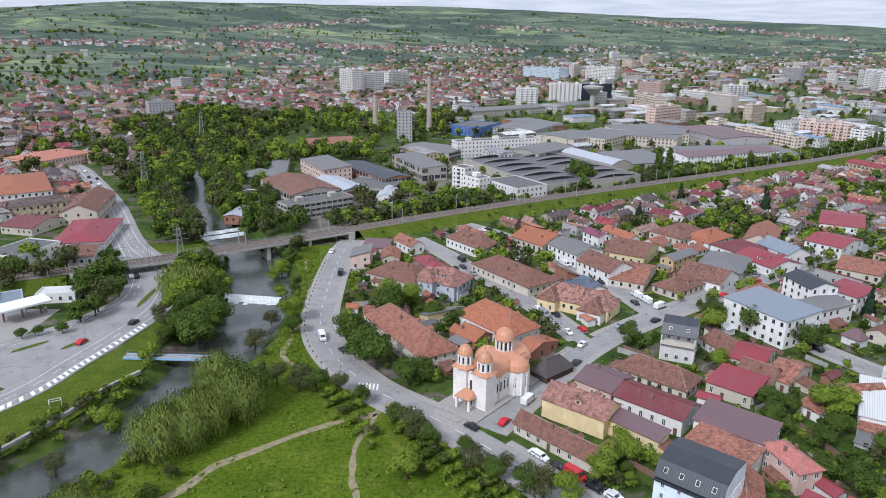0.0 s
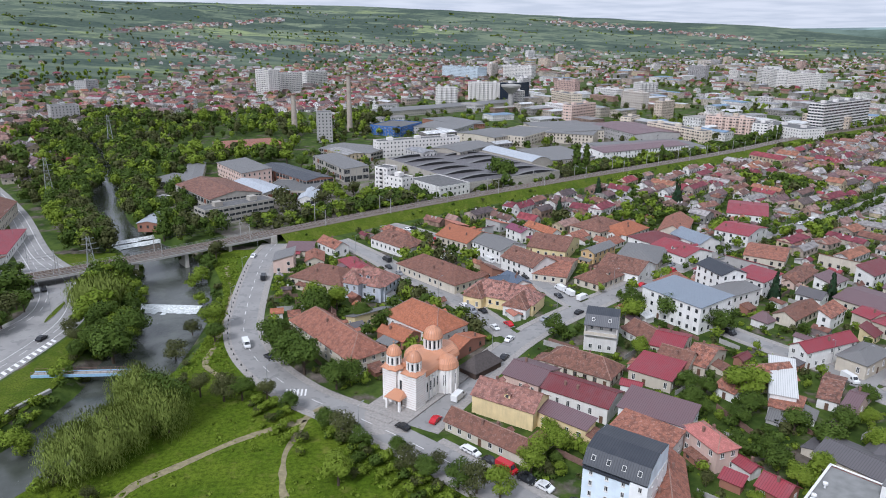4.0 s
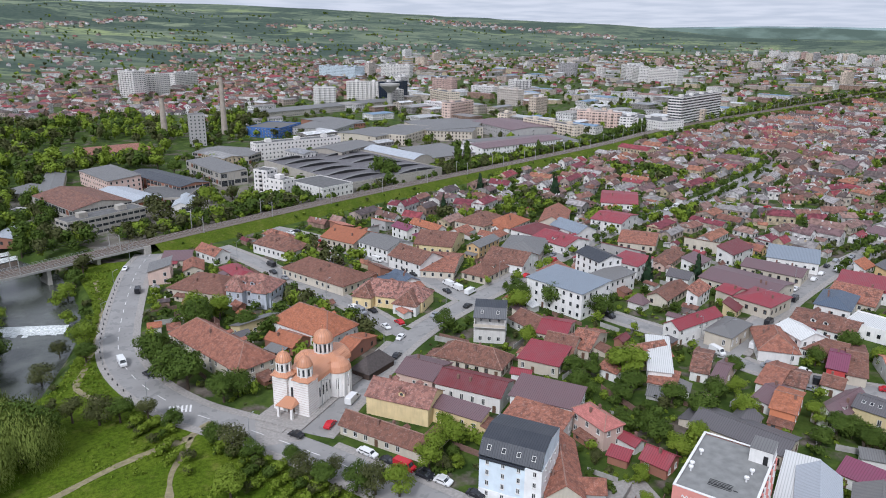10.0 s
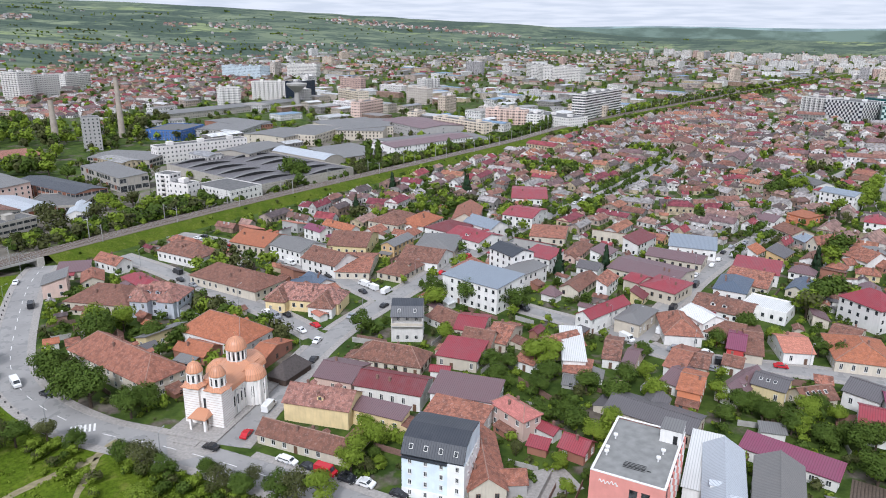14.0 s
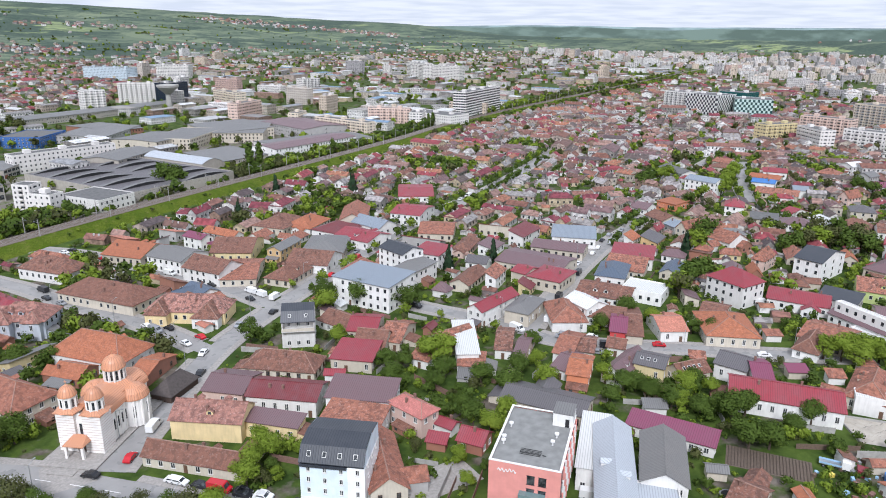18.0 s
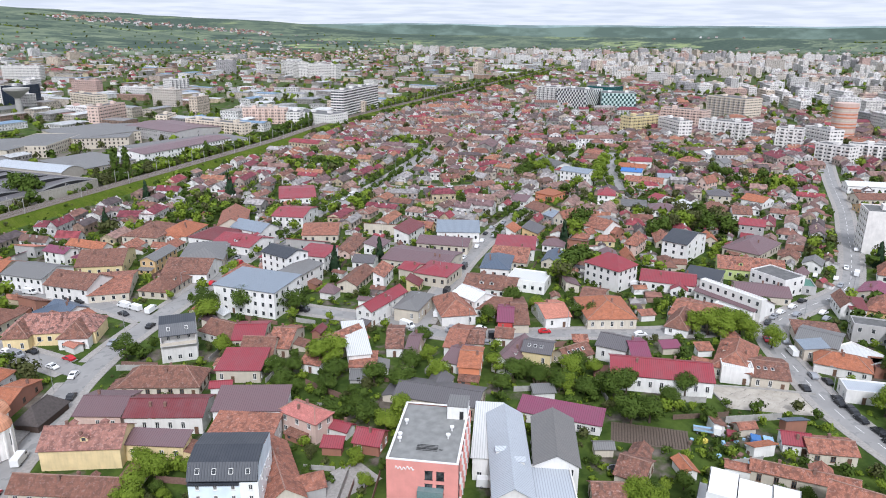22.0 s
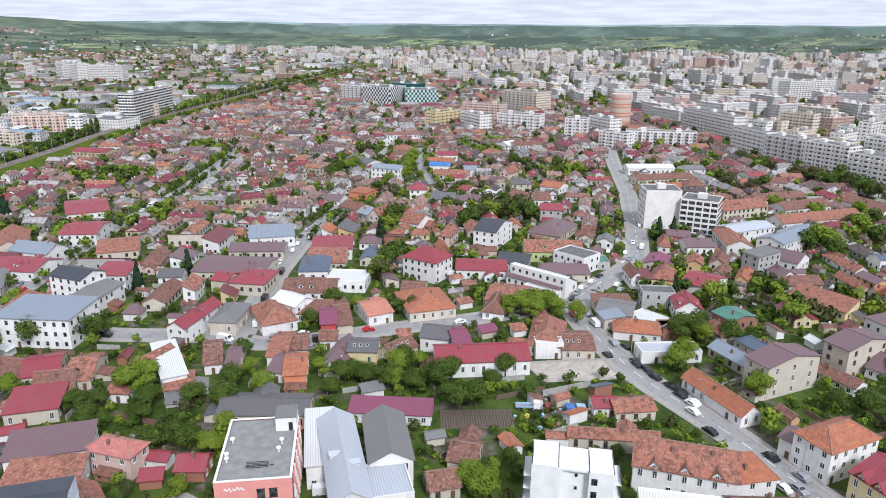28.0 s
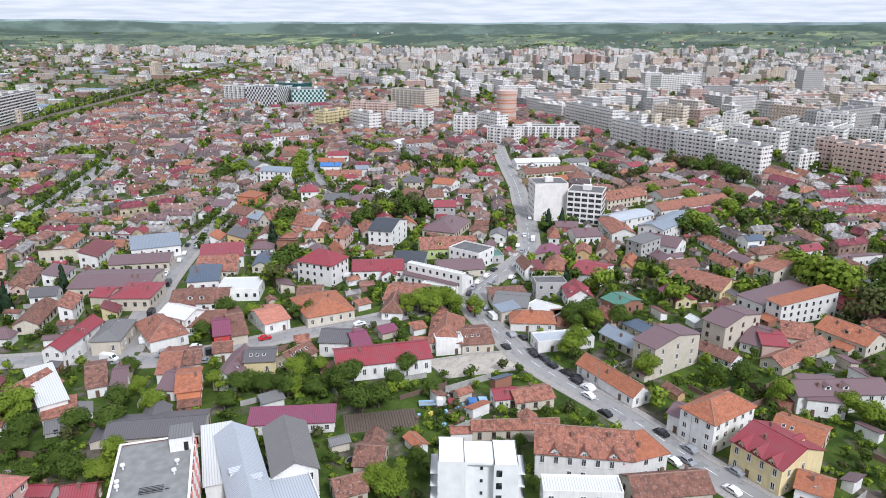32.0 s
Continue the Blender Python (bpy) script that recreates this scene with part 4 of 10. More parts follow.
house(130.9, 165.0, -42, 5.0, 17.4, 4, 2, 'g', 'w', 'br')
house(132.3, 156.9, -52, 3.3, 19.7, 4, 2, 'g', 'p', 'pu')
house(161.7, 170.4, -31, 11.9, 17.9, 5, 3, 'h', 'w', 'rt')
house(171.5, 170.1, -93, 12.0, 9.5, 6, 2, 'g', 'w', 'wh')
house(146.5, 151.3, -58, 5.8, 18.0, 4, 2, 'g', 'w', 'rt')
house(137.8, 141.5, -69, 6.0, 13.7, 4, 1.5, 'g', 'w', 'pu')
house(136.4, 135.8, -51, 6.1, 13.9, 6, 1.5, 'g', 'oo', 'or')
house(150.8, 148.2, -51, 5.7, 12.1, 4, 1.5, 'g', 'c', 'br')
house(150.3, 131.4, -71, 6.6, 17.8, 4.5, 2, 'G', 'w', 'pu')
house(159.2, 143.1, -53, 5.5, 6.8, 4, 1.5, 'g', 'w', 'br')
house(157.0, 126.9, -60, 8.7, 9.8, 5, 1.5, 'g', 'y', 'dp')
house(164.3, 119.4, -101, 7.1, 10.5, 4, 2, 'G', 'c', 'br')
house(170.8, 153.3, -49, 5.0, 15.9, 4, 2, 'g', 'r', 'pv')
house(177.4, 153.3, -44, 5.2, 25.4, 4, 2, 'g', 'c', 'br')
house(185.5, 145.3, -31, 9.0, 15.7, 4, 2, 'g', 'w', 'sa')
house(201.0, 133.2, -40, 17.0, 20.3, 5, 3, 'h', 'c', 'or')
house(191.8, 179.6, -58, 20.0, 16.2, 4, 2, 'g', 'w', 'br')
house(174.8, 164.8, -53, 15.8, 12.8, 4, 2, 'g', 'w', 'br')
house(143.2, 188.0, -72, 6.3, 22.6, 6, 2, 'G', 'w', 'cr')
house(152.5, 181.3, -61, 8.8, 16.5, 5, 2, 'h', 'c', 'gy')
house(183.0, 201.7, -66, 14.0, 16.5, 5, 2, 'h', 'c', 'cr')
house(176.9, 211.0, -74, 6.9, 10.2, 5, 1.5, 'g', 'c', 'cr')
house(191.3, 221.0, -63, 29.5, 21.0, 5, 1.5, 'g', 'c', 'pu')
house(232.4, 241.6, -44, 20.5, 18.6, 5, 1, 's', 'w', 'gb')
house(214.1, 231.4, -55, 23.8, 13.7, 5, 1.5, 'g', 'c', 'pu')
house(207.9, 192.1, -54, 11.7, 18.8, 5, 2.5, 'h', 'w', 'bl')
house(224.9, 199.2, -57, 16.1, 23.3, 4, 2.5, 'g', 'c', 'rt')
house(233.5, 204.6, -52, 17.7, 17.8, 5, 1, 's', 'w', 'cr')
house(204.7, 171.9, -63, 15.5, 13.2, 4.5, 0.3, 'f', 'w', 'wh')
house(232.3, 152.3, -90, 16.0, 13.0, 9, 4, 'h', 'w', 'cr')
house(211.4, 145.1, -64, 8.4, 14.2, 3, 2, 'g', 'c', 'br')
house(177.8, 113.1, -71, 9.0, 10.8, 5, 2, 'g', 'w', 'dp')
house(178.7, 106.1, -44, 5.2, 14.3, 5, 2, 'g', 'w', 'pv')
house(172.1, 94.0, -53, 27.9, 12.6, 5, 2.5, 'g', 'w', 'cr')
house(198.5, 83.6, -71, 10.7, 20.2, 5, 3, 'h', 'c', 'rt')
house(198.9, 74.3, -58, 10.1, 14.3, 3.5, 2, 'g', 'c', 'br')
house(190.7, 79.9, -56, 8.7, 5.1, 5, 0.3, 'f', 'w', 'wh')
house(213.5, 110.3, -72, 7.2, 15.8, 4, 2.5, 'h', 'w', 'br')
house(247.4, 135.1, -62, 20.7, 14.9, 4, 2, 'g', 'w', 'cr')
house(261.1, 126.9, -74, 13.4, 12.1, 4, 1, 's', 'g', 'dk')
house(225.6, 111.1, -77, 13.9, 19.2, 4, 2, 'g', 'c', 'rt')
house(285.6, 119.5, -60, 25.5, 17.4, 6, 2.5, 'g', 'lm', 'rt')
house(276.5, 104.2, -104, 15.8, 12.0, 7, 0.3, 'f', 'w', 'cn')
house(289.2, 151.6, -83, 11.1, 23.3, 9, 3, 'g', 'w', 'dk')
house(317.0, 132.5, -87, 16.6, 25.9, 5, 3, 'h', 'c', 'pu')
house(187.7, 27.5, -127, 22.9, 6.7, 4.5, 2, 'g', 'w', 'or')
house(145.6, 27.4, -75, 21.8, 10.9, 7, 4, 'g', 'w', 'rt')
house(150.4, 16.2, -47, 11.8, 9.0, 6, 4, 'h', 'w', 'or')
house(141.8, 8.0, -60, 17.3, 8.4, 4, 2.5, 'g', 'c', 'br')
house(172.8, -0.9, -124, 9.9, 16.1, 8.5, 3, 'h', 'w', 'or')
house(173.4, 7.0, -114, 4.7, 7.6, 5, 1.5, 'g', 'w', 'pu')
house(162.4, -14.4, -127, 13.2, 15.2, 7, 3, 'g', 'y', 'cr')
house(154.9, -22.1, -101, 6.8, 8.0, 4, 2, 'g', 'w', 'or')
house(177.3, -20.5, -107, 11.2, 12.1, 4, 2, 'g', 'c', 'or')
house(201.9, -30.3, -154, 7.9, 25.1, 7, 2, 'G', 'w', 'pu')
house(200.0, -26.6, -79, 9.7, 12.8, 5, 1, 's', 'w', 'pu')
house(207.9, 15.0, -124, 8.2, 20.2, 10, 2, 'g', 'c', 'pu')
house(235.0, -2.9, -122, 8.2, 19.7, 9, 2, 'g', 'c', 'pu')
house(233.2, -15.0, -79, 7.4, 12.8, 4.5, 1, 'g', 'p', 'cr')
house(236.5, -11.9, -109, 6.2, 17.8, 4, 2, 'g', 'w', 'pu')
house(266.0, -25.8, -136, 6.7, 26.4, 8, 2, 's', 'w', 'or')
house(283.7, 7.9, -114, 21.3, 16.3, 5, 2.5, 'g', 'y', 'rt')
house(275.6, -18.0, -130, 11.1, 28.9, 5, 1, 's', 'w', 'pu')
house(305.4, -22.2, -129, 9.2, 27.1, 8, 3, 'g', 'c', 'rt')
house(246.3, 34.5, -125, 8.9, 11.0, 5, 1, 'g', 'k', 'gn')
house(247.2, 50.8, -66, 9.3, 11.7, 5, 3, 'G', 'w', 'cr')
house(252.5, 62.9, -63, 12.0, 7.5, 6, 0.3, 'f', 'g', 'cn')
house(221.1, 60.9, -70, 15.2, 9.9, 4, 2, 'h', 'w', 'or')
house(248.9, -39.6, -126, 16.8, 11.9, 5, 2.5, 'g', 'c', 'or')
house(243.1, -22.7, -86, 9.1, 11.6, 5, 2.5, 'g', 'c', 'rt')
house(228.3, -22.4, -33, 26.9, 7.2, 3, 2, 'g', 'c', 'rt')
house(232.7, 71.8, -79, 12.2, 14.1, 4, 1.5, 'g', 'c', 'gy')
house(263.9, 104.9, -56, 19.0, 14.7, 4, 1.5, 'g', 'c', 'pu')
house(276.9, 51.0, -100, 12.0, 17.4, 5, 2, 'g', 'w', 'cr')
house(116.2, 127.5, -58, 22.8, 11.0, 4, 1.6, 'g', 'c', 'dp')
house(133.8, 99.9, -62, 21.4, 6.5, 3, 1, 's', 'w', 'pv')
house(109.9, 103.4, -48, 6.4, 23.5, 6, 0.5, 's', 'w', 'wh')
house(105.5, 92.8, -44, 8.3, 33.1, 7, 2.5, 'G', 'w', 'wt')
house(117.0, 88.9, -48, 9.7, 19.8, 7, 2.5, 'G', 'w', 'dg')
house(105.0, 79.7, -44, 8.9, 11.8, 6, 0.4, 'f', 'w', 'wt')
house(87.7, 133.3, -68, 5.2, 3.8, 2.5, 1, 'g', 'w', 'cr')
house(89.8, 123.9, -58, 6.5, 6.8, 3, 2, 'g', 'k', 'cr')
house(167.1, 53.6, -56, 6.3, 6.0, 3, 1.5, 'g', 'w', 'cr')
house(170.0, 46.9, -51, 10.9, 7.7, 3, 1.5, 'g', 'c', 'rt')
house(151.3, 45.6, -64, 21.6, 3.0, 4, 1.5, 'g', 'c', 'rt')
house(127.2, 73.4, -73, 6.5, 9.5, 3, 2.2, 'g', 'c', 'br')
house(115.0, 72.5, -44, 6.7, 6.9, 3, 2.2, 'g', 'c', 'br')
house(-16.0, 271.4, -34, 25.2, 18.3, 5, 3.5, 'h', 'c', 'br')
house(29.7, 274.3, -54, 35.9, 16.7, 5, 3.5, 'h', 'c', 'br')
house(69.1, 280.2, -59, 19.3, 14.6, 7, 3, 'g', 'w', 'br')
house(60.2, 302.6, -59, 19.3, 16.0, 6, 2.5, 'g', 'w', 'gy')
house(87.0, 306.1, -32, 18.0, 24.0, 6, 3, 'g', 'y', 'br')
house(47.6, 324.3, -50, 20.2, 20.6, 5, 3, 'g', 'c', 'or')
house(80.1, 276.8, -27, 14.1, 25.9, 4, 2, 'g', 'c', 'rt')
house(94.8, 263.1, -52, 11.7, 18.1, 4, 3, 'h', 'c', 'br')
house(110.3, 272.8, -46, 18.2, 17.6, 5, 3, 'g', 'w', 'br')
house(123.3, 289.2, -34, 18.5, 25.6, 4, 3, 'h', 'c', 'gy')
house(139.1, 312.3, -63, 17.2, 18.8, 4, 3, 'h', 'w', 'dr')
house(144.0, 294.1, -67, 20.9, 17.5, 4, 2.5, 'g', 'w', 'cr')
house(157.1, 307.5, -73, 19.7, 12.3, 5, 3, 'g', 'w', 'gb')
house(157.7, 330.6, -31, 13.7, 30.9, 6, 3, 'G', 'c', 'rt')
house(131.0, 332.2, -52, 15.5, 21.5, 4, 3, 'h', 'w', 'or')
house(185.9, 317.6, -52, 16.7, 22.5, 6, 2, 'g', 'w', 'cr')
house(216.0, 365.2, -30, 20.7, 33.7, 4, 2, 'g', 'w', 'cr')
house(182.0, 286.3, -38, 16.8, 22.6, 5, 2, 'g', 'c', 'rt')
house(118.9, 337.7, -53, 18.2, 23.5, 5, 3, 'h', 'c', 'br')
house(14.3, 315.1, -52, 24.8, 13.0, 6, 3.5, 'h', 'w', 'br')
house(94.2, 186.4, -44, 9.7, 12.3, 4, 3, 'g', 'c', 'br')
works_hall(-87.3, 415.9, -56, 50.7, 31.1, 9, 3, 'g', 'cn', 'br')
house(-83.3, 484.9, -60, 47.2, 20.4, 9, 1.5, 's', 'p', 'gy')
works_hall(-65.6, 427.8, -55, 42.1, 20.5, 7, 2, 'g', 'cn', 'wt')
works_hall(-48.2, 474.1, -55, 65.2, 20.1, 7, 1.5, 'g', 'k', 'dk')
works_hall(-99.3, 607.9, 25, 49.5, 38.5, 6, 1, 'g', 'k', 'rt')
works_hall(-44.8, 438.6, -12, 31.2, 32.6, 5, 0.3, 'f', 'cn', 'cn')
works_hall(-18.5, 500.2, -66, 59.1, 18.4, 9, 1, 's', 'cn', 'gy')
house(46.3, 437.3, -58, 32.7, 24.1, 7, 0.3, 'f', 'w', 'cn')
house(31.2, 705.3, -31, 34.8, 45.7, 9, 0.5, 'f', 'bu', 'cn')
house(150.0, 540.0, -76, 54.6, 40.0, 6, 1, 's', 'cn', 'gy')
house(221.8, 554.4, 22, 92.4, 28.5, 9, 1.5, 'g', 'w', 'pu')
house(-195.9, 374.2, 13, 18.1, 45.4, 7, 4, 'G', 'c', 'br')
house(-174.0, 328.7, 13, 22.9, 42.1, 4, 3, 'h', 'w', 'cr')
house(-160.8, 296.3, 12, 12.9, 19.6, 4, 2, 'g', 'w', 'br')
house(-296.0, 518.9, -22, 37.3, 46.9, 7, 3, 'h', 'p', 'sa')
house(-255.0, 404.4, 33, 35.9, 60.1, 10, 2.5, 'h', 'w', 'or')
house(-183.5, 289.9, -16, 17.4, 24.1, 7, 0.4, 'f', 'w', 'cn')
house(-146.2, 247.7, 9, 13.9, 7.7, 3.5, 0.4, 'f', 'w', 'wh')
house(-160.0, 240.5, -58, 16.2, 7.4, 3, 0.4, 'f', 'b', 'gb')
house(-209.7, 343.8, -14, 18.7, 22.9, 4, 2.5, 'g', 'c', 'dr')
house(-240.9, 378.6, 60, 15.0, 23.2, 4, 2.5, 'g', 'c', 'br')
house(79.4, 566.7, 47, 49.3, 30.4, 8, 2, 'g', 'cn', 'gy')
house(117.9, 638.9, 40, 50.4, 44.6, 9, 1, 'g', 'c', 'gy')
house(193.1, 674.0, -86, 74.0, 56.9, 9, 1.5, 's', 'c', 'gy')
house(209.3, 667.7, -27, 40.1, 94.9, 9, 1.5, 'g', 'c', 'gy')
house(260.1, 655.2, -79, 76.5, 48.8, 10, 2, 'g', 'g', 'pu')
house(236.6, 573.1, 12, 92.9, 44.1, 7, 1, 'g', 'w', 'gy')
house(-116.2, 481.8, 99, 83.9, 11.8, 5, 1, 'g', 'c', 'gy')
house(93.0, 741.9, 26, 34.3, 69.2, 7, 1, 'g', 'k', 'gy')
house(146.4, 646.5, -39, 39.3, 68.6, 9, 0.5, 'f', 'c', 'gy')
house(85.6, 716.0, -33, 46.8, 68.6, 7, 1, 's', 'g', 'gy')
house(126.9, 23.9, -69, 16.3, 5.6, 9, 0.3, 'f', 'w', 'wh')
house(110.2, 902.8, 33, 249.4, 34.5, 7, 1.2, 'g', 'cn', 'gy')
house(246.1, 107.1, -99, 24.9, 13.0, 5, 2.5, 'g', 'w', 'pu')
house(242.2, 106.4, -100, 26.0, 3.0, 8, 0.3, 'f', 'w', 'wh')
house(239.8, 103.0, -92, 13.8, 6.9, 3, 0.3, 'f', 'w', 'wh')
house(270.5, 77.4, -57, 5.0, 12.7, 6, 2, 'G', 'w', 'br')
house(268.4, 72.9, -57, 5.4, 8.1, 5, 1.5, 's', 'w', 'dr')
house(275.9, 66.6, -80, 8.4, 13.0, 6, 3, 'h', 'o', 'rt')
house(239.6, 75.7, -57, 13.9, 9.6, 3, 1, 's', 'c', 'br')
house(224.6, 71.4, -139, 8.1, 7.0, 4, 0.8, 's', 'c', 'gb')
house(231.0, 59.0, -108, 13.8, 9.9, 3, 0.3, 'f', 'w', 'wh')
house(228.3, 52.3, -57, 5.7, 8.1, 3, 0.3, 'f', 'k', 'dr')
house(209.5, 47.4, -55, 19.2, 7.2, 3.5, 0.5, 'f', 'w', 'wt')
house(284.8, 96.3, -57, 6.1, 10.2, 3, 0.3, 'f', 'g', 'gn')
house(412.1, 61.9, -37, 31.2, 13.0, 7, 3, 'g', 'c', 'rt')
house(359.6, 29.5, -20, 37.5, 13.0, 7, 2, 'g', 'w', 'gb')
house(366.4, 50.7, -34, 26.9, 13.0, 6, 1.5, 'g', 'w', 'wt')
house(317.3, 36.1, -122, 8.6, 13.0, 8, 1, 's', 'g', 'gy')
house(328.9, 27.9, -105, 15.8, 13.0, 6, 2.5, 'g', 'w', 'pu')
house(346.6, 53.0, -155, 27.2, 11.4, 6, 2, 'g', 'w', 'rt')
house(330.4, 66.0, -57, 12.6, 13.0, 5, 2, 'g', 'w', 'pu')
house(415.8, 23.5, -40, 53.6, 13.0, 5, 2.5, 'g', 'w', 'rt')
house(441.1, 33.1, -38, 33.6, 13.0, 5, 2.5, 'g', 'w', 'br')
house(461.1, 48.4, -40, 36.6, 11.7, 4, 2, 'g', 'c', 'br')
house(464.5, -1.6, -129, 28.2, 13.0, 5, 2.5, 'g', 'w', 'br')
house(507.3, 55.8, -70, 14.6, 13.0, 5, 2, 'g', 'c', 'br')
house(454.7, 112.3, -44, 40.4, 13.0, 4, 1.5, 'g', 'o', 'or')
house(477.2, 121.9, -43, 42.0, 13.0, 5, 2, 'g', 'c', 'br')
house(504.3, 138.4, -55, 33.6, 13.0, 5, 2, 'g', 'w', 'wh')
house(463.0, 97.5, -56, 13.5, 13.0, 6, 3, 'h', 'w', 'br')
house(511.9, 110.4, -48, 15.1, 13.0, 6, 2, 'g', 'w', 'gy')
house(553.3, 92.2, -115, 18.4, 13.0, 5, 2.5, 'h', 'c', 'dr')
house(523.1, 71.1, -133, 14.1, 13.0, 4, 2, 'G', 'w', 'cr')
house(380.1, 279.6, -79, 20.0, 13.0, 9, 2, 'g', 'w', 'gb')
house(427.7, 268.4, -64, 13.9, 13.0, 5, 1.5, 'g', 'w', 'bb')
house(426.4, 242.2, -56, 8.7, 13.0, 5, 0.5, 's', 'w', 'gb')
house(411.7, 248.4, -65, 24.1, 13.0, 4, 2, 'g', 'c', 'rt')
house(331.3, 263.5, -85, 12.6, 13.0, 4, 0.5, 's', 'oo', 'or')
house(349.7, 235.7, -56, 9.9, 13.0, 6, 3, 'h', 'w', 'cr')
house(309.2, 265.6, -75, 8.6, 13.0, 4, 2, 'g', 'w', 'pu')
house(300.6, 244.4, -101, 14.6, 13.0, 4, 2, 'g', 'c', 'br')
house(292.1, 227.8, -103, 8.2, 11.3, 4, 2, 'g', 'g', 'gb')
house(288.2, 217.7, -90, 6.3, 13.0, 7, 3, 'G', 'c', 'rt')
house(290.1, 196.8, -94, 12.5, 13.0, 6, 3, 'g', 'w', 'rt')
house(277.3, 169.7, -77, 5.4, 13.0, 7, 3, 'h', 'p', 'rt')
house(429.9, 213.3, -93, 6.6, 13.0, 7, 3, 'G', 'p', 'rt')
house(399.7, 190.7, -56, 12.2, 13.0, 6, 2.5, 'h', 'c', 'dp')
house(374.0, 180.4, -84, 15.6, 13.0, 4, 3, 'h', 'c', 'br')
house(375.5, 165.4, -56, 9.6, 13.0, 5, 2.5, 'g', 'w', 'br')
house(411.3, 172.0, -94, 13.5, 13.0, 5, 2, 'g', 'w', 'or')
house(367.4, 210.3, -98, 7.0, 13.0, 5, 2, 'g', 'w', 'cr')
house(345.5, 145.7, -68, 11.6, 13.0, 7, 2, 'g', 'g', 'cr')
house(360.4, 188.4, -127, 16.9, 10.0, 5, 2, 'g', 'w', 'wh')
house(350.0, 198.2, -56, 16.0, 13.0, 5, 2, 'h', 'w', 'pu')
house(344.7, 213.6, -56, 13.8, 13.0, 4, 1, 's', 'c', 'cn')
house(295.0, 202.5, -5, 16.0, 13.0, 5, 1.5, 'g', 'c', 'gy')
house(474.7, 333.0, -81, 12.8, 13.0, 5, 2, 'g', 'c', 'rt')
house(459.1, 323.1, -55, 15.7, 13.0, 4, 2, 'h', 'c', 'br')
house(405.1, 320.6, -108, 28.6, 13.0, 6, 2, 'g', 'w', 'cn')
house(482.5, 222.5, -55, 8.5, 13.0, 5, 2, 'g', 'w', 'pv')
house(498.2, 217.9, -55, 21.8, 13.0, 4, 1.5, 'g', 'c', 'rt')
house(467.8, 286.7, -55, 15.4, 13.0, 5, 2, 'g', 'w', 'cr')
house(450.7, 282.0, -69, 19.6, 13.0, 4, 1.5, 'g', 'c', 'or')
house(501.0, 265.6, -78, 14.1, 13.0, 5, 2.5, 'h', 'c', 'rt')
house(504.0, 240.7, -88, 9.7, 13.0, 6, 2.5, 'G', 'g', 'gy')
house(534.0, 267.0, -102, 12.3, 13.0, 6, 2.5, 'G', 'w', 'wh')
house(-127.4, 470.3, -34, 20.3, 21.6, 4, 1, 's', 'cn', 'gy')
house(-119.2, 413.3, -20, 9.1, 14.0, 4, 0.5, 'f', 'w', 'cn')
house(-110.5, 368.3, 84, 21.1, 10.5, 4, 1, 'g', 'k', 'wt')
works_hall(-34.6, 417.3, -3, 9.9, 25.8, 4, 2, 'G', 'w', 'wt')
works_hall(-7.2, 576.3, -34, 50.2, 34.9, 6, 1, 'g', 'cn', 'gy')


# ---- villas with crossing hipped roofs, and a narrow tall house by the crossing ----
def wing(root, turn, L, W, u, dep, wide, e, r, wall, roof):
    """A hipped wing standing out from one side, its ridge running into the main roof."""
    off = (W if turn in (0, 180) else L) / 2
    x0, x1, y0 = u - wide / 2, u + wide / 2, -off - dep
    R = pose(0, 0, 0, 0, 0, turn)
    b = Build()
    b.face([(x0, 0, -0.4), (x0, y0, -0.4), (x0, y0, e), (x0, 0, e)])
    b.face([(x0, y0, -0.4), (x1, y0, -0.4), (x1, y0, e), (x0, y0, e)])
    b.face([(x1, y0, -0.4), (x1, 0, -0.4), (x1, 0, e), (x1, y0, e)])
    w = part("wing", b, WALLS[wall], root, m=R)
    o, lo, hi, back = 0.45, e - 0.05, e + r + 0.2, y0 + wide * 0.42
    b = Build()
    b.slab([(x0 - o, 0, lo), (x0 - o, y0 - o, lo), (u, back, hi), (u, 0, hi)], 0.15)
    b.slab([(x1 + o, y0 - o, lo), (x1 + o, 0, lo), (u, 0, hi), (u, back, hi)], 0.15)
    b.slab([(x0 - o, y0 - o, lo), (x1 + o, y0 - o, lo), (u, back, hi)], 0.15)
    rf = part("wing_roof", b, ROOFS[roof], w)
    for sx in (x0 - o, x1 + o):
        b = Build()
        b.beam((u, back, hi), (sx, y0 - o, lo + 0.02), 0.22)
        part("hip", b, CAP, w)
    k = max(1, int(wide / 2.8))
    for fl in range(max(1, int(e / 2.8))):
        for i in range(k):
            part("window", WIN["t", 1, 1][0], None, w, m=pose(x0 + (i + 0.5) * wide / k, y0, 1.7 + fl * 2.9))


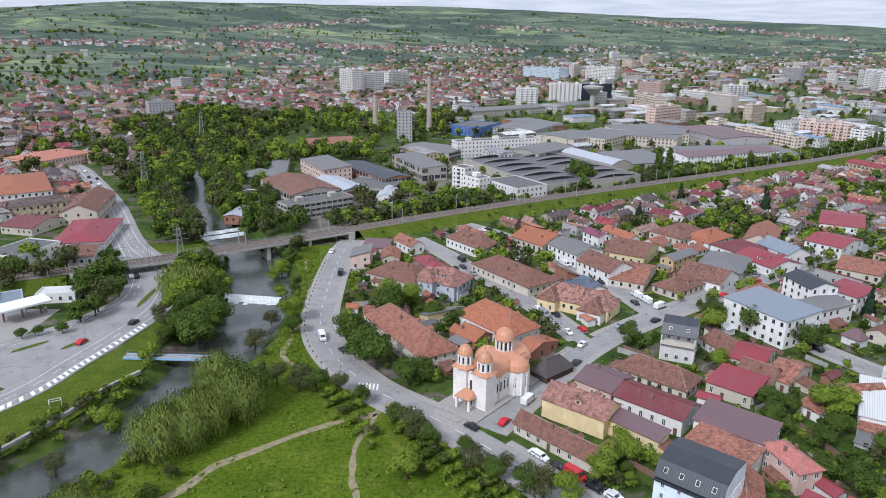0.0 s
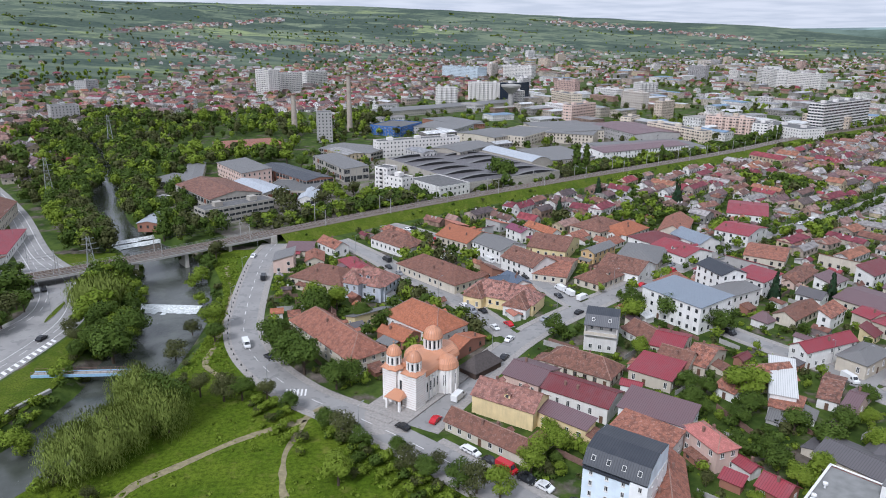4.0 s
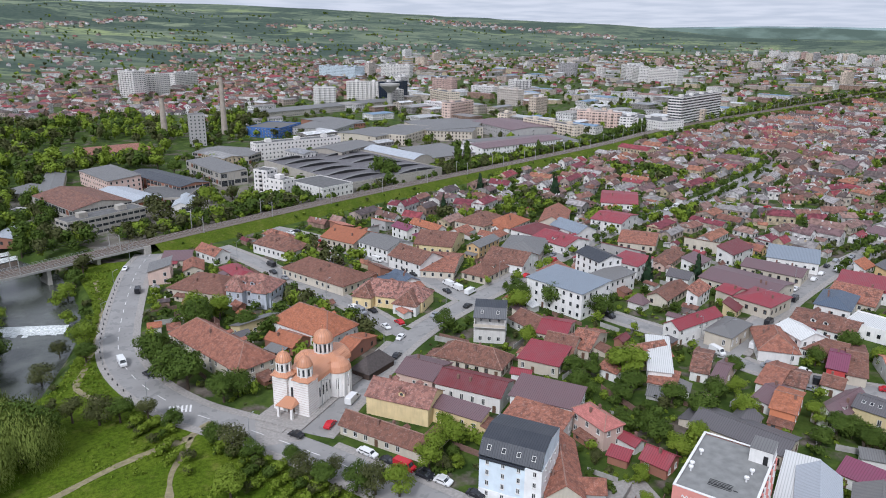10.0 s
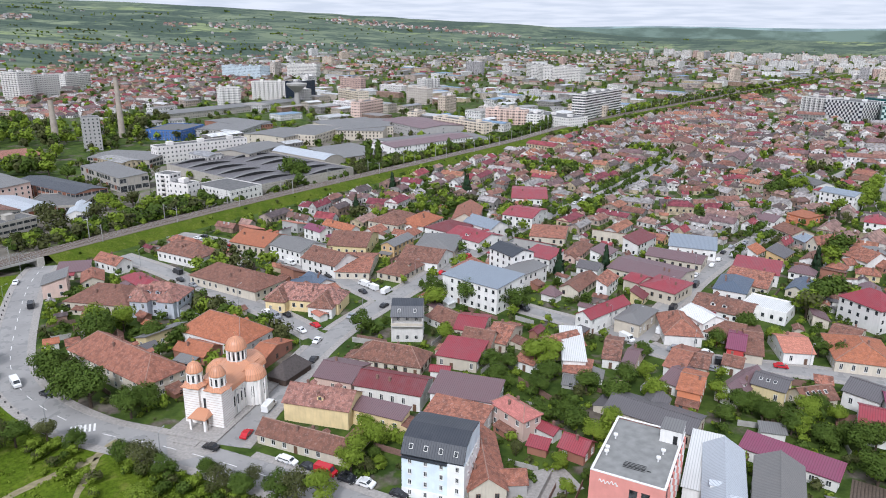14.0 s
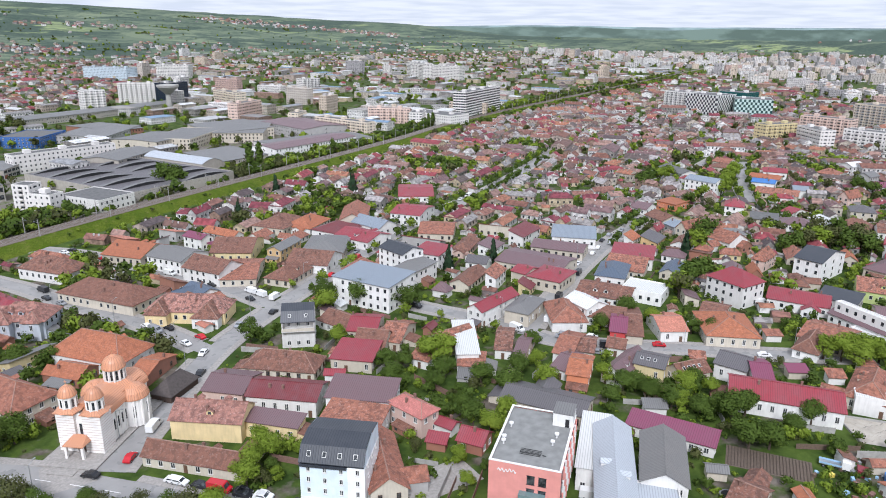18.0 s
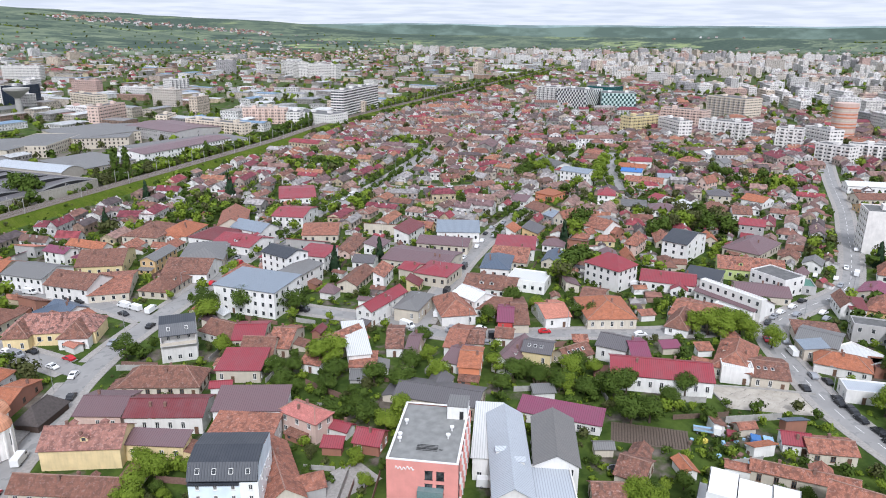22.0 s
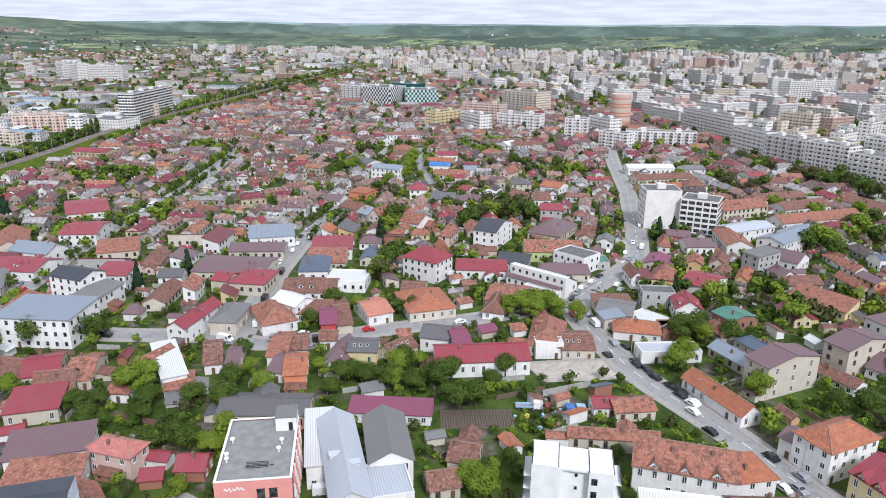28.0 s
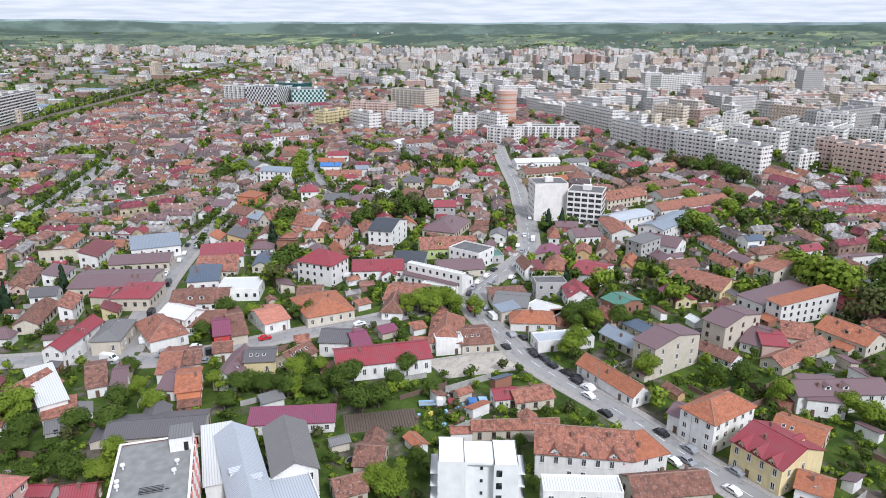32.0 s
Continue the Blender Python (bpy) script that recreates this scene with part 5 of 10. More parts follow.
v = house(1.5, 259.5, -30, 17.5, 12.5, 6.4, 4.2, "h", "gb", "wr", label="grey-blue two-storey villa with a mottled hipped roof")
wing(v, 0, 17.5, 12.5, -4.6, 2.6, 6.5, 6.4, 3.4, "gb", "wr")
wing(v, 0, 17.5, 12.5, 5.2, 1.8, 5.5, 6.4, 3.0, "gb", "wr")
wing(v, 270, 17.5, 12.5, 1.0, 2.0, 6.0, 6.4, 3.2, "gb", "wr")
v = house(51.0, 243.5, -35, 28.0, 12.0, 4.6, 4.2, "h", "yp", "wr", label="pale yellow villa with a patchy brown hipped roof")
wing(v, 0, 28.0, 12.0, -9.0, 3.0, 7.5, 4.4, 3.6, "yp", "br")
wing(v, 0, 28.0, 12.0, 8.5, 4.0, 9.0, 4.0, 3.8, "w", "br")
wing(v, 180, 28.0, 12.0, 3.0, 3.0, 8.0, 4.0, 3.4, "c", "br")


def tall_house():
    root = thing("house", "narrow three-storey grey-white house with a dark mansard and a balcony", "house", pose(76.5, 205.5, 0, 0, 0, -24))
    iy, ix, _ = cells(76.5, 205.5, -24, 10.5, 12, 1)
    taken[iy, ix] |= 4
    x, y = 5.2, 6.0
    white = plaster("pale_grey_render", (0.66, 0.64, 0.61), 0.4, 0.0)
    b = Build()
    b.box(-x, -y, -0.5, x, y, 6.2, skip="b")
    b.box(-x, -y + 2.2, 6.2, x, y, 9.0, skip="b")
    b.box(-x, -y, 6.2, -x + 0.35, -y + 2.2, 9.0)
    b.box(x - 0.35, -y, 6.2, x, -y + 2.2, 9.0)
    part("wall", b, white, root)
    b = Build()
    b.slab([(-x - 0.3, -y - 0.3, 9.0), (x + 0.3, -y - 0.3, 9.0), (x + 0.1, -y + 2.0, 12.0), (-x - 0.1, -y + 2.0, 12.0)], 0.2)
    b.slab([(-x - 0.1, -y + 2.0, 12.0), (x + 0.1, -y + 2.0, 12.0), (x + 0.1, 1.0, 12.9), (-x - 0.1, 1.0, 12.9)], 0.2)
    b.slab([(x + 0.1, y + 0.3, 9.2), (-x - 0.1, y + 0.3, 9.2), (-x - 0.1, 1.0, 12.9), (x + 0.1, 1.0, 12.9)], 0.2)
    part("roof", b, ROOFS["dk"], root)
    for sx in (-x, x):
        b = Build()
        b.face([(sx, -y, 9.0), (sx, y, 9.0), (sx, 1.0, 12.7), (sx, -y + 2.0, 11.8)][:: 1 if sx > 0 else -1])
        part("gable", b, white, root)
    b = Build()
    b.box(-x, -y - 1.4, 6.0, x, -y, 6.25)
    bal = part("balcony", b, white, root)
    b = Build()
    b.box(-x, -y - 1.4, 6.25, x, -y - 1.3, 7.2)
    part("parapet", b, WALLS["c"], bal)
    for u in (-3, 0, 3):
        part("window", WIN["t", 1, 1][0], None, root, m=pose(u, -y + 2.18, 7.6))
        part("window", WIN["n", 1, 1][0], None, root, m=pose(u, -y - 0.02, 1.7))
    for v0 in (-3.5, 0, 3.5):
        for z in (1.8, 4.6, 7.6):
            part("window", WIN["n", 1, 1][0], None, root, m=pose(x, v0, z, 0, 0, 90))
    for u in (-2.6, 2.6):
        part("skylight", SKYLIGHT, None, root, m=pose(u, -y + 0.9, 10.75, 53, 0, 0))


tall_house()

# sheds of the works: pale barrel roofs, a long blue-roofed shed
def barrel_hall(x, y, rot, L, W, e, roof):
    root = thing("factory_hall", f"long works hall under a {ROOF_WORD[roof]} barrel roof", "factory hall", pose(x, y, 0, 0, 0, rot), "old works")
    iy, ix, _ = cells(x, y, rot, L, W, 0.6)
    taken[iy, ix] |= 4
    b = Build()
    b.box(-L / 2, -W / 2, -0.4, L / 2, W / 2, e, skip="bt")
    part("wall", b, WALLS["cn"], root)
    b = Build()
    arc = [(-W / 2 - 0.3 + (W + 0.6) * i / 10, e + W * 0.16 * math.sin(math.pi * i / 10)) for i in range(11)]
    for (v0, z0), (v1, z1) in zip(arc, arc[1:]):
        b.face([(-L / 2 - 0.3, v0, z0), (L / 2 + 0.3, v0, z0), (L / 2 + 0.3, v1, z1), (-L / 2 - 0.3, v1, z1)])
    for s in (-1, 1):
        b.face([(s * L / 2, v0, z0) for v0, z0 in arc][::s], 1)
    part("roof", b, [ROOFS[roof], WALLS["cn"]], root)


# ---- flat-roofed blocks ----
brng = random.Random(21)
PANEL = {"w": plaster("white_panel_wall", (0.8, 0.765, 0.73), 0.25, 0.3), "c": plaster("beige_panel_wall", (0.72, 0.62, 0.5), 0.25, 0.25), "p": plaster("rosy_panel_wall", (0.72, 0.54, 0.46), 0.25, 0.25)}


def block(x, y, rot, L, W, e, wall="w"):
    style, wall = wall[-1], wall.rstrip("!#")
    """A flat-roofed block with rows of windows, a parapet and roof boxes."""
    iy, ix, _ = cells(x, y, rot, L, W, 2)
    taken[iy, ix] |= 4
    floors = max(1, round(e / 3.0))
    root = thing("apartment_building" if e > 13 else "office_building", f"{WALL_WORD[wall]} flat-roofed building of {floors} floors, many windows", "building", pose(x, y, 0, 0, 0, rot))
    wb, rb, _ = shell(L, W, e, 0, "f")
    part("wall", wb, PANEL.get(wall, WALLS[wall]), root)
    part("roof", rb, ROOFS["cn"], root)
    if L > 14:
        b = Build()
        b.box(-2.2, -2, e + 0.1, 2.2, 2, e + 2.6, skip="b")
        hut = b.mesh("roof_hut", PANEL.get(wall, WALLS["w" if wall in ("ck", "tk", "gl", "tl") else wall]))
        for i in range(1 + int(L / 30)):
            part("roof_hut", hut, None, root, m=pose((i + 0.5) * L / (1 + int(L / 30)) - L / 2, 0, 0))
    g, fr, bal = Build(), Build(), Build()
    for turn, span, off in ((0, L, W / 2), (180, L, W / 2), (90, W, L / 2), (270, W, L / 2)):
        R = Matrix.Rotation(radians(turn), 3, "Z")
        if style == "!" and turn == 0:
            continue
        cols = max(1, int(span / (3.2 if wall not in ("ck", "tk") else 2.4)))
        for s in range(floors):
            z = (s + 0.55) * e / floors
            for i in range(cols):
                u = (i + 0.5) * span / cols - span / 2
                if wall in ("ck", "tk"):
                    if (s + i) % 2:
                        continue
                    w2, h2 = span / cols * 0.5, e / floors * 0.5
                else:
                    w2, h2 = (1.3, 0.55) if i % 2 and wall in ("w", "c", "p", "y") and e > 13 and style not in "!#" else ((1.45 if wall == "cn" or style == "#" else 0.52), (0.85 if style == "#" else 0.62))
                q = [Vector((u - w2, -off - 0.03, z - h2)), Vector((u + w2, -off - 0.03, z - h2)), Vector((u + w2, -off - 0.03, z + h2)), Vector((u - w2, -off - 0.03, z + h2))]
                g.face([R @ p for p in q])
                if wall in ("w", "c", "p", "y") and e > 13 and i % 2 and turn in (0, 180) and style not in "!#":
                    for a, b2, z0, z1 in ((u - 1.5, u + 1.5, z - 1.4, z - 0.35),):
                        k = [Vector((a, -off - 1.1, z0)), Vector((b2, -off - 1.1, z0)), Vector((b2, -off - 1.1, z1)), Vector((a, -off - 1.1, z1))]
                        bal.face([R @ p for p in k])
                        bal.face([R @ Vector(p) for p in ((a, -off, z0), (a, -off - 1.1, z0), (a, -off - 1.1, z1), (a, -off, z1))])
                        bal.face([R @ Vector(p) for p in ((b2, -off - 1.1, z0), (b2, -off, z0), (b2, -off, z1), (b2, -off - 1.1, z1))])
                        bal.face([R @ Vector(p) for p in ((b2, -off, z0), (b2, -off - 1.1, z0), (a, -off - 1.1, z0), (a, -off, z0))])
    tagged(part("glazing", g, {"ck": NAVYP, "tk": DARKTEAL, "tl": DARKTEAL}.get(wall, GLASS), root), kind="stuff")
    if bal.f:
        tagged(part("balcony_tier", bal, WALLS["g"] if brng.random() < 0.15 else PANEL.get(wall, WALLS[wall]), root), kind="stuff")
    return root


block(-71, 378, 38, 40.8, 12, 9, 'cn')
block(-37, 652, 8, 13.2, 14, 27, 'g')
block(13, 451, -43, 10.7, 10, 14, 'w')
block(21, 440, -47, 14.9, 10, 10, 'w')
block(43, 580, 21, 74.2, 12, 13, 'w')
block(295, 636, -72, 73.8, 12, 14, 'c')
block(509, 710, 31, 106.7, 16, 30, 'w#')
block(416, 659, -76, 70.9, 30, 12, 'w')
block(180, 1039, -30, 52.6, 16, 26, 'w')
block(111, 959, 7, 27.0, 14, 25, 'w')
block(214, 1003, 39, 39.1, 22, 28, 'gl')
block(273, 942, -78, 57.7, 16, 19, 'c')
block(-148, 1132, -50, 36.3, 20, 38, 'w')
block(-128, 1153, 39, 59.9, 20, 32, 'w')
block(-90, 1295, 50, 52.7, 20, 26, 'w')
block(-82, 2456, 15, 216.1, 20, 14, 'w')
block(214, 1524, -50, 101.7, 30, 24, 'b')
block(336, 1531, -32, 65.9, 25, 26, 'w')
block(-317, 788, 33, 27.2, 18, 20, 'g')
block(-425, 1154, 74, 29.2, 20, 20, 'g')
block(456, 1119, 7, 32.6, 20, 20, 'w')
block(790, 1318, -97, 90.3, 20, 32, 'w')
block(809, 1273, -61, 112.7, 25, 28, 'w')
block(784, 626, -87, 34.3, 30, 24, 'w')
block(783, 580, -89, 46.4, 40, 24, 'ck')
block(823, 568, -84, 38.0, 30, 26, 'tl')
block(796, 529, -52, 43.0, 40, 22, 'tk')
block(638, 396, -11, 39.3, 14, 16, 'y')
block(639, 357, -119, 38.6, 14, 16, 'w')
block(700, 380, -83, 48.5, 16, 20, 'p')
block(812, 381, -102, 52.6, 30, 26, 'c')
block(665, 318, -86, 46.5, 16, 16, 'w')
block(646, 249, -78, 21.5, 14, 18, 'w')
block(685, 235, -123, 34.6, 14, 16, 'w')
block(604, 196, -102, 28.0, 12, 14, 'w')
block(632, 165, -68, 59.9, 12, 14, 'w')
block(746, 144, -136, 89.8, 14, 22, 'w')
block(633, 87, -138, 47.9, 14, 22, 'w')
block(598, 57, -124, 37.3, 14, 22, 'w')
block(572, 27, -121, 33.3, 14, 23, 'w')
block(540, -3, -120, 35.0, 14, 22, 'w')
block(1205, 102, -31, 103.6, 20, 30, 'w')
block(970, -3, -102, 39.9, 20, 16, 'w')
block(367, 94, -61, 18.1, 16, 20, 'w!')
block(369, 73, -87, 18.2, 16, 17, 'w#')
block(833, -96, -35, 105.3, 20, 22, 'g')
block(1253, -92, -61, 32.5, 20, 40, 'g')


# ---- the church ----
def church():
    root = thing("church", "white striped church with copper domes and a copper roof", "church", pose(7.6, 171.6, 0, 0, 0, -39.7) @ Matrix.Diagonal((1, 1, 0.94, 1)))
    iy, ix, _ = cells(13, 181, -39.7, 20, 32)
    taken[iy, ix] |= 4
    white, cop, grey = plaster("church_white", (0.86, 0.83, 0.79), 0.12, 0.0), ROOFS["cu"], plain("band_paint", (0.55, 0.4, 0.35), 0.8)
    b = Build()
    b.box(-7.2, -6.5, 0, 7.2, 27, 0.5, skip="b")
    b.box(-3.2, -9.0, 0, 3.2, -6.5, 0.3, skip="b")
    part("plinth", b, PAVE, root)
    b = Build()
    b.box(-5, 1.5, 0, 5, 22, 9.0, skip="b")
    b.tube((0, 22), 4.0, 4.0, 0.3, 8.6, 18)
    part("nave", b, white, root)
    # the barrel roof
    b = Build()
    k = 12
    for i in range(k):
        a0, a1 = math.pi * i / k, math.pi * (i + 1) / k
        p = lambda a, y: (5.4 * math.cos(a), y, 9.0 + 3.4 * math.sin(a))
        b.face([p(a0, 3.5), p(a1, 3.5), p(a1, 22.5), p(a0, 22.5)][::-1])
    for y0 in (3.5, 22.5):
        b.face([(5.4 * math.cos(math.pi * i / k), y0, 9 + 3.4 * math.sin(math.pi * i / k)) for i in range(k + 1)][:: 1 if y0 < 5 else -1])
    b.lathe((0, 22.4), [(4.4, 8.6), (4.0, 9.8), (2.8, 11.2), (0.05, 12)], 18)
    b.slab([(-5.5, 1.5, 9.1), (5.5, 1.5, 9.1), (5.5, 22.4, 9.1), (-5.5, 22.4, 9.1)], 0.2)
    part("roof", b, cop, root, "polished copper barrel roof", smooth=False)
    win, arch = Build(), Build()
    for sx in (-1, 1):
        b = Build()
        b.tube((sx * 5.0, 15.5), 3.6, 3.6, 0.3, 8.4, 16)
        ap = part("side_apse", b, white, root)
        b = Build()
        b.lathe((sx * 5.0, 15.5), [(3.95, 8.3), (3.95, 8.6), (3.4, 10.0), (2.2, 11.2), (0.05, 11.9)], 16)
        part("half_dome", b, cop, ap, smooth=False)
        for a in range(7):
            t = radians(-90 + a * 30) if sx > 0 else radians(90 + a * 30)
            c, s = math.cos(t), math.sin(t)
            b = Build()
            b.box(-0.18, -0.3, 0.3, 0.18, 0.12, 8.3, skip="b")
            part("pilaster", b, white, ap, m=Matrix.Translation((sx * 5 + 3.6 * c, 15.5 + 3.6 * s, 0)) @ pose(0, 0, 0, 0, 0, math.degrees(t) + 90))
            if a % 2:
                b = Build()
                b.box(-0.33, -0.08, 3.2, 0.33, 0.2, 6.6, skip="b")
                part("window", b, GLASS, ap, m=Matrix.Translation((sx * 5 + 3.58 * c, 15.5 + 3.58 * s, 0)) @ pose(0, 0, 0, 0, 0, math.degrees(t) + 90))
        # nave sides: pilasters and tall lights
        for i in range(5):
            y0 = 5.3 + i * 1.7
            b = Build()
            b.box(sx * 5 - 0.15, y0, 0.3, sx * 5 + sx * 0.0 + 0.15, y0 + 0.45, 8.6, skip="b")
            part("pilaster", b, white, root)
            if i < 4:
                b = Build()
                b.box(sx * 5.02 - 0.05, y0 + 0.8, 3.4, sx * 5.02 + 0.05, y0 + 1.3, 6.4, skip="b")
                part("window", b, GLASS, root)
        # front towers
        cx = sx * 3.4
        b = Build()
        b.box(cx - 2.3, 0, 0, cx + 2.3, 4.6, 11.2, skip="b")
        tw = part("tower", b, white, root)
        for i in range(13):
            b = Build()
            z0 = 1.2 + i * 0.74
            b.box(cx - 2.34, -0.04, z0, cx + 2.34, 4.64, z0 + 0.1, skip="tb")
            part("band", b, grey, tw)
        b = Build()
        b.slab([(cx - 2.7, -0.4, 11.4), (cx + 2.7, -0.4, 11.4), (cx + 2.7, 5.0, 11.4), (cx - 2.7, 5.0, 11.4)], 0.25)
        b.lathe((cx, 2.3), [(3.3, 11.4), (2.0, 12.2)], 8)
        part("eave", b, cop, tw, "copper eave")
        b = Build()
        b.tube((cx, 2.3), 1.95, 1.95, 12.0, 15.4, 8)
        dr = part("drum", b, white, tw)
        for a in range(8):
            m = Matrix.Translation((cx, 2.3, 13.6)) @ pose(0, 0, 0, 0, 0, 22.5 + a * 45)
            b = Build()
            b.box(-0.27, -1.88, -1.1, 0.27, -1.6, 1.0)
            part("window", b, GLASS, dr, m=m)
            b = Build()
            b.box(-0.14, -2.1, -1.6, 0.14, -1.7, 1.75)
            part("pier", b, white, dr, m=m @ pose(0, 0, 0, 0, 0, 22.5))
        b = Build()
        b.lathe((cx, 2.3), [(2.2, 15.3), (2.2, 15.6), (1.95, 16.0), (1.8, 16.7), (1.3, 17.5), (0.5, 18.0), (0.12, 18.3)], 16)
        dm = part("dome", b, cop, tw, "copper onion dome", smooth=True)
        b = Build()
        b.beam((cx, 2.3, 18.2), (cx, 2.3, 19.4), 0.1)
        b.beam((cx - 0.35, 2.3, 19.0), (cx + 0.35, 2.3, 19.0), 0.1)
        part("cross", b, cop, tw)
    # middle of the front
    b = Build()
    b.box(-1.7, 0.8, 0, 1.7, 4.5, 10.2, skip="b")
    b.face([(-1.7, 0.8, 10.2), (1.7, 0.8, 10.2), (0, 0.8, 11.3)])
    part("front_wall", b, white, root)
    b = Build()
    b.box(-0.35, 0.72, 5.2, 0.35, 0.85, 8.2)
    part("window", b, GLASS, root)
    b = Build()
    b.box(-0.9, 0.6, 0.5, 0.9, 0.86, 3.4)
    part("door", b, FRAME_D, root, "brown wooden church door")
    porch = part("porch_roof", (lambda q: (q.slab([(-2.6, -3.4, 4.2), (2.6, -3.4, 4.2), (1.6, 0.2, 5.6), (-1.6, 0.2, 5.6)], 0.2), q.slab([(-2.6, -3.4, 4.2), (-1.6, 0.2, 5.6), (-2.6, 0.2, 4.2)], 0.2), q.slab([(2.6, 0.2, 4.2), (1.6, 0.2, 5.6), (2.6, -3.4, 4.2)], 0.2), q)[-1])(Build()), cop, root, "copper porch roof")
    for sx in (-2.1, 2.1):
        b = Build()
        b.box(sx - 0.3, -3.1, 0.4, sx + 0.3, -2.5, 4.1)
        part("porch_pier", b, white, root)
    # crossing
    b = Build()
    b.box(-4.0, 12.4, 9.0, 4.0, 20.4, 11.0, skip="b")
    part("crossing", b, white, root)
    b = Build()
    b.slab([(-4.4, 12.0, 11.2), (4.4, 12.0, 11.2), (4.4, 20.8, 11.2), (-4.4, 20.8, 11.2)], 0.25)
    b.lathe((0, 16.4), [(4.9, 11.2), (2.8, 12.6)], 8)
    part("crossing_roof", b, cop, root)
    b = Build()
    b.tube((0, 16.4), 2.5, 2.5, 12.2, 16.2, 12)
    dr = part("drum", b, white, root)
    for a in range(12):
        m = Matrix.Translation((0, 16.4, 14.2)) @ pose(0, 0, 0, 0, 0, 15 + a * 30)
        b = Build()
        b.box(-0.28, -2.52, -1.3, 0.28, -2.2, 1.3)
        part("window", b, GLASS, dr, m=m)
        b = Build()
        b.box(-0.16, -2.75, -1.9, 0.16, -2.3, 1.95)
        part("pier", b, white, dr, m=m @ pose(0, 0, 0, 0, 0, 15))
    b = Build()
    b.lathe((0, 16.4), [(3.0, 16.0), (3.0, 16.3), (2.75, 16.7), (2.6, 17.6), (2.0, 18.6), (0.9, 19.3), (0.15, 19.7)], 20)
    part("dome", b, cop, root, "large copper dome", smooth=True)
    b = Build()
    b.beam((0, 16.4, 19.6), (0, 16.4, 21.2), 0.13)
    b.beam((-0.5, 16.4, 20.6), (0.5, 16.4, 20.6), 0.13)
    part("cross", b, cop, root)


church()
# timber chapel behind it
house(33.5, 191, 40, 12, 6.5, 2.4, 3.2, "h", "wd", "ws", "chapel", "chapel", "small dark timber chapel with a steep shingle roof", False)

# ---- four-storey pale blue house with a charcoal mansard ----
def blue_house():
    c2 = Vector((54.6, 125.8, 0))
    L, W, e = 14.2, 13.0, 10.4
    root = thing("apartment_building", "pale blue four-storey house with a charcoal mansard roof", "building", Matrix.Translation(c2) @ pose(0, 0, 0, 0, 0, -40.8))
    iy, ix, _ = cells(c2.x, c2.y, -40.8, L, W, 1)
    taken[iy, ix] |= 4
    x, y = L / 2, W / 2
    b = Build()
    b.box(-x, -y, -0.5, x, y, e, skip="bt")
    b.box(-x + 0.05, -y + 0.5, e, x - 0.05, y, e + 0.6, skip="b")
    for s in (-1, 1):
        b.face([(s * x, -y, e), (s * x, y, e), (s * x, y, e + 3.6), (s * x, 0, e + 4.4), (s * x, -y + 1.6, e + 3.2)][:: s])
    part("wall", b, plaster("powder_blue_render", (0.7, 0.79, 0.86), 0.1, 0.0), root)
    b = Build()
    b.box(3.4, -y - 0.06, -0.4, x + 0.06, -y + 0.2, e - 0.02, skip="n")
    b.box(x - 0.2, -y + 0.2, -0.4, x + 0.06, y, e - 0.02, skip="w")
    b.box(-x - 0.03, -y - 0.05, -0.4, 3.4, -y + 0.2, 2.4, skip="n")
    part("white_band", b, plaster("fresh_white_render", (0.85, 0.85, 0.84), 0.1, 0.0), root)
    b = Build()
    b.slab([(-x - 0.2, -y - 0.1, e + 0.5), (x - 0.1, -y - 0.1, e + 0.5), (x - 0.1, -y + 2.0, e + 3.6), (-x - 0.2, -y + 2.0, e + 3.6)])
    b.slab([(-x - 0.2, -y + 2.0, e + 3.6), (x - 0.1, -y + 2.0, e + 3.6), (x - 0.1, 0.6, e + 4.5), (-x - 0.2, 0.6, e + 4.5)])
    b.slab([(x - 0.1, y + 0.3, e + 3.4), (-x - 0.2, y + 0.3, e + 3.4), (-x - 0.2, 0.6, e + 4.5), (x - 0.1, 0.6, e + 4.5)])
    part("roof", b, ROOFS["dk"], root)
    b = Build()
    b.box(-x, -y - 0.5, e - 0.35, 3.3, -y, e + 0.1)
    part("cornice", b, ROOFS["dk"], root)
    for i in range(4):
        part("skylight", SKYLIGHT, None, root, m=pose(-5.2 + i * 3.4, -y + 0.95, e + 2.1, 56, 0, 0))
    for fl in range(4):
        for i in range(4):
            u = -5.2 + i * 3.6
            w = part("window", WIN["q", 1, 0][0], None, root, m=pose(u, -y - (0.07 if u > 3 or fl == 0 else 0), 1.5 + fl * 2.65) @ Matrix.Diagonal((1, 1, 1.7, 1)))
            part("pane", WIN["q", 1, 0][1], None, w)
        for i in range(3):
            w = part("window", WIN["q", 1, 0][0], None, root, m=pose(x + 0.07, -3.5 + i * 3.5, 1.7 + fl * 2.65, 0, 0, 90))
            part("pane", WIN["q", 1, 0][1], None, w)


blue_house()


